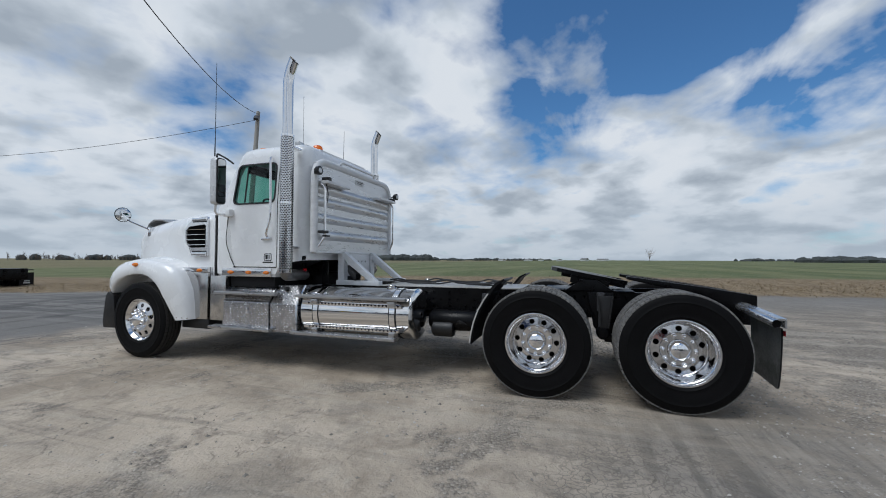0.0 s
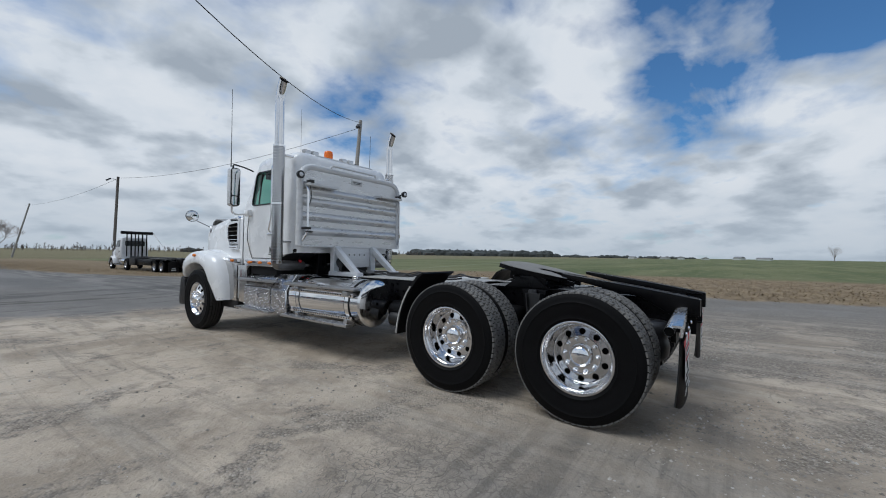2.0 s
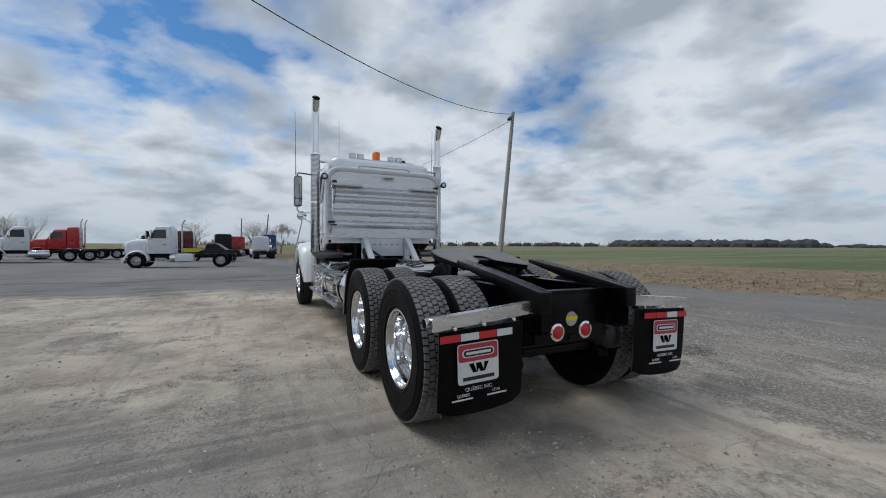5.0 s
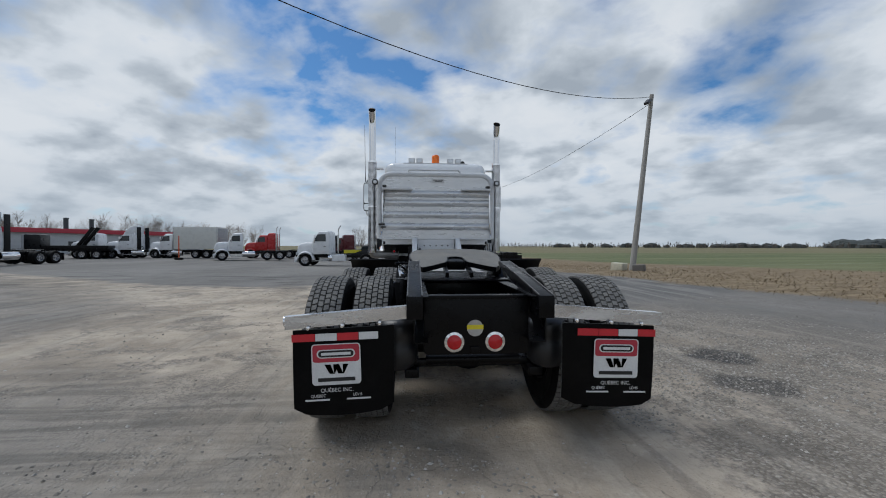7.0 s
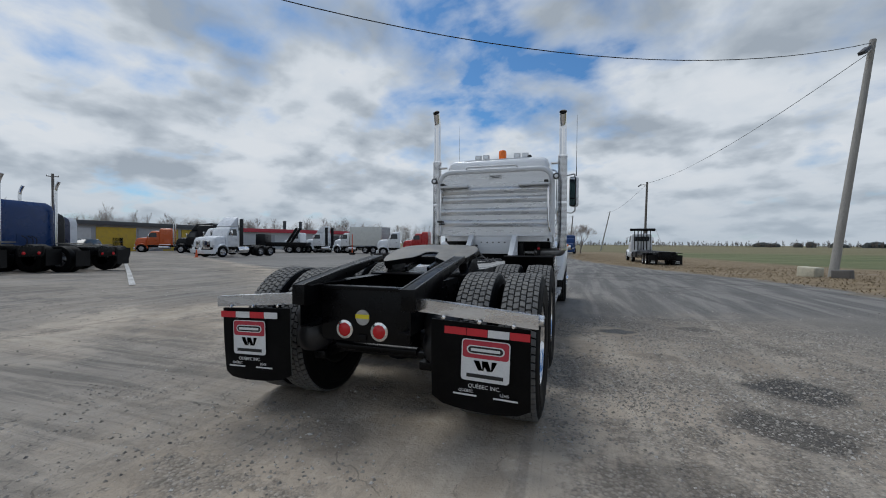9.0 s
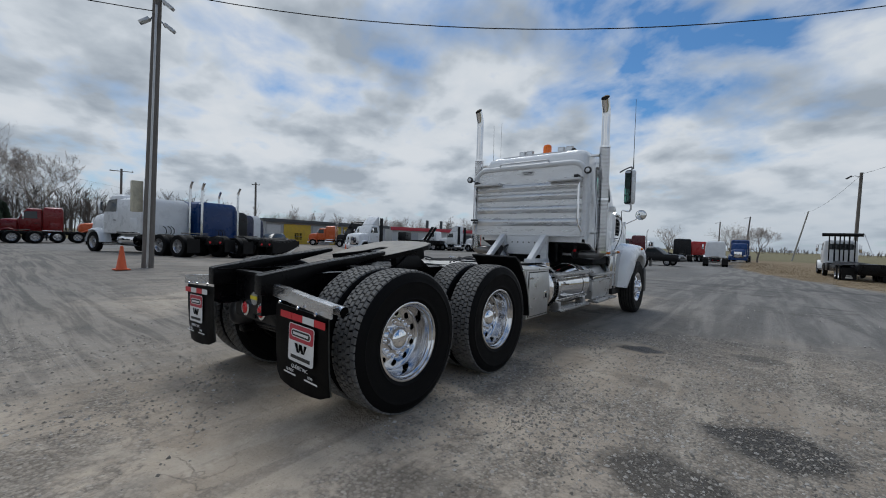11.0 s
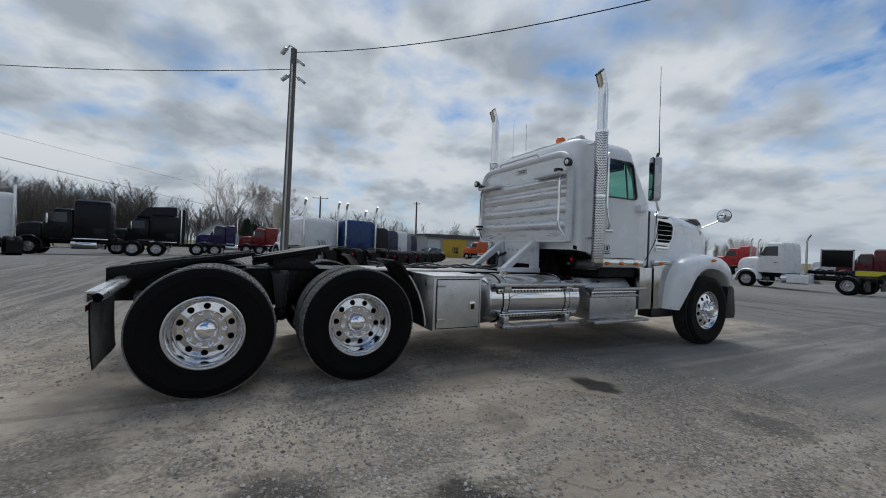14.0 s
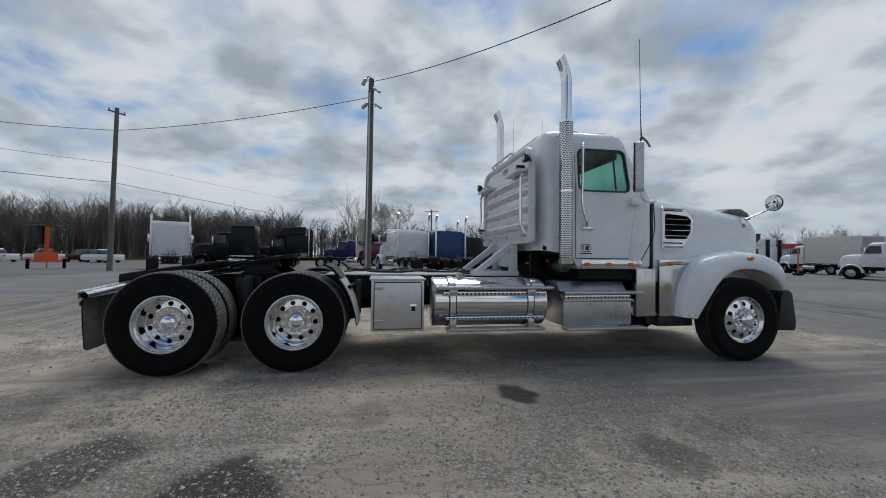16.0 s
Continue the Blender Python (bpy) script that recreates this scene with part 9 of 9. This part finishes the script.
def verge_grass():
    rg = random.Random(14)
    v, f = [], []
    for _ in range(26000):
        y = rg.uniform(-30, 75)
        x = 12.3 - 0.22 * y + abs(rg.gauss(0, 6.0)) + rg.uniform(-0.5, 0.3)
        if x > 30 - 0.17 * y:
            continue
        z = ground_z(x, y)
        h, a, lean = rg.uniform(0.02, 0.075), rg.uniform(0, 6.283), rg.uniform(-0.10, 0.10)
        w = rg.uniform(0.012, 0.035)
        dx, dy = math.cos(a) * w, math.sin(a) * w
        k = len(v)
        v += [(x - dx, y - dy, z - 0.02), (x + dx, y + dy, z - 0.02), (x + lean, y + rg.uniform(-0.12, 0.12), z + h)]
        f.append((k, k + 1, k + 2))
    ob = new("dry_grass", list_mesh("dry_grass", v, f, M_HAY))
    tagged(ob, "short dry straw-coloured grass along the verge", "grass", kind="stuff")


verge_grass()


def loose_stones():
    rg = random.Random(15)
    v, f = [], []

    def scatter(n, cx, cy, rad, small, big, keep):
        for _ in range(n):
            a, r = rg.uniform(0, 6.283), rad * rg.random() ** 0.5
            x, y = cx + r * math.cos(a), cy + r * math.sin(a)
            if math.hypot(x - 2.05, y - 3.6) < 0.36:
                continue
            if noise.noise(Vector((x * 0.6, y * 0.6, 2.0))) + 0.5 * noise.noise(Vector((x * 2.1, y * 2.1, 5.0))) < rg.uniform(-keep, 0.35):
                continue
            z = ground_z(x, y) + 0.022 * noise.noise(Vector((x * 0.35, y * 0.35, 3.1))) + 0.010 * noise.noise(Vector((x * 1.3, y * 1.3, 7.7))) - 0.006
            s = small + (big - small) * rg.random() ** 4
            k = len(v)
            t = rg.uniform(0, 6.283)
            for i in range(4):
                rr = s * rg.uniform(0.7, 1.3)
                v.append((x + rr * math.cos(t + 1.57 * i), y + rr * math.sin(t + 1.57 * i), z + s * rg.uniform(-0.1, 0.25)))
            v.extend([(x + rg.uniform(-.3, .3) * s, y + rg.uniform(-.3, .3) * s, z + s * rg.uniform(0.6, 1.0)), (x, y, z - s)])
            for i in range(4):
                j = (i + 1) % 4
                f.extend([(k + i, k + j, k + 4), (k + j, k + i, k + 5)])
    scatter(26000, 0.0, 0.5, 10.5, 0.004, 0.020, 0.35)
    scatter(80000, 3.6, 2.0, 3.4, 0.004, 0.017, 0.55)
    scatter(20000, -1.5, -3.6, 3.2, 0.004, 0.017, 0.40)
    ob = new("loose_stones", list_mesh("loose_stones", v, f, M_STONE))
    tagged(ob, "loose crushed stones scattered over the yard", "gravel", kind="stuff")


loose_stones()
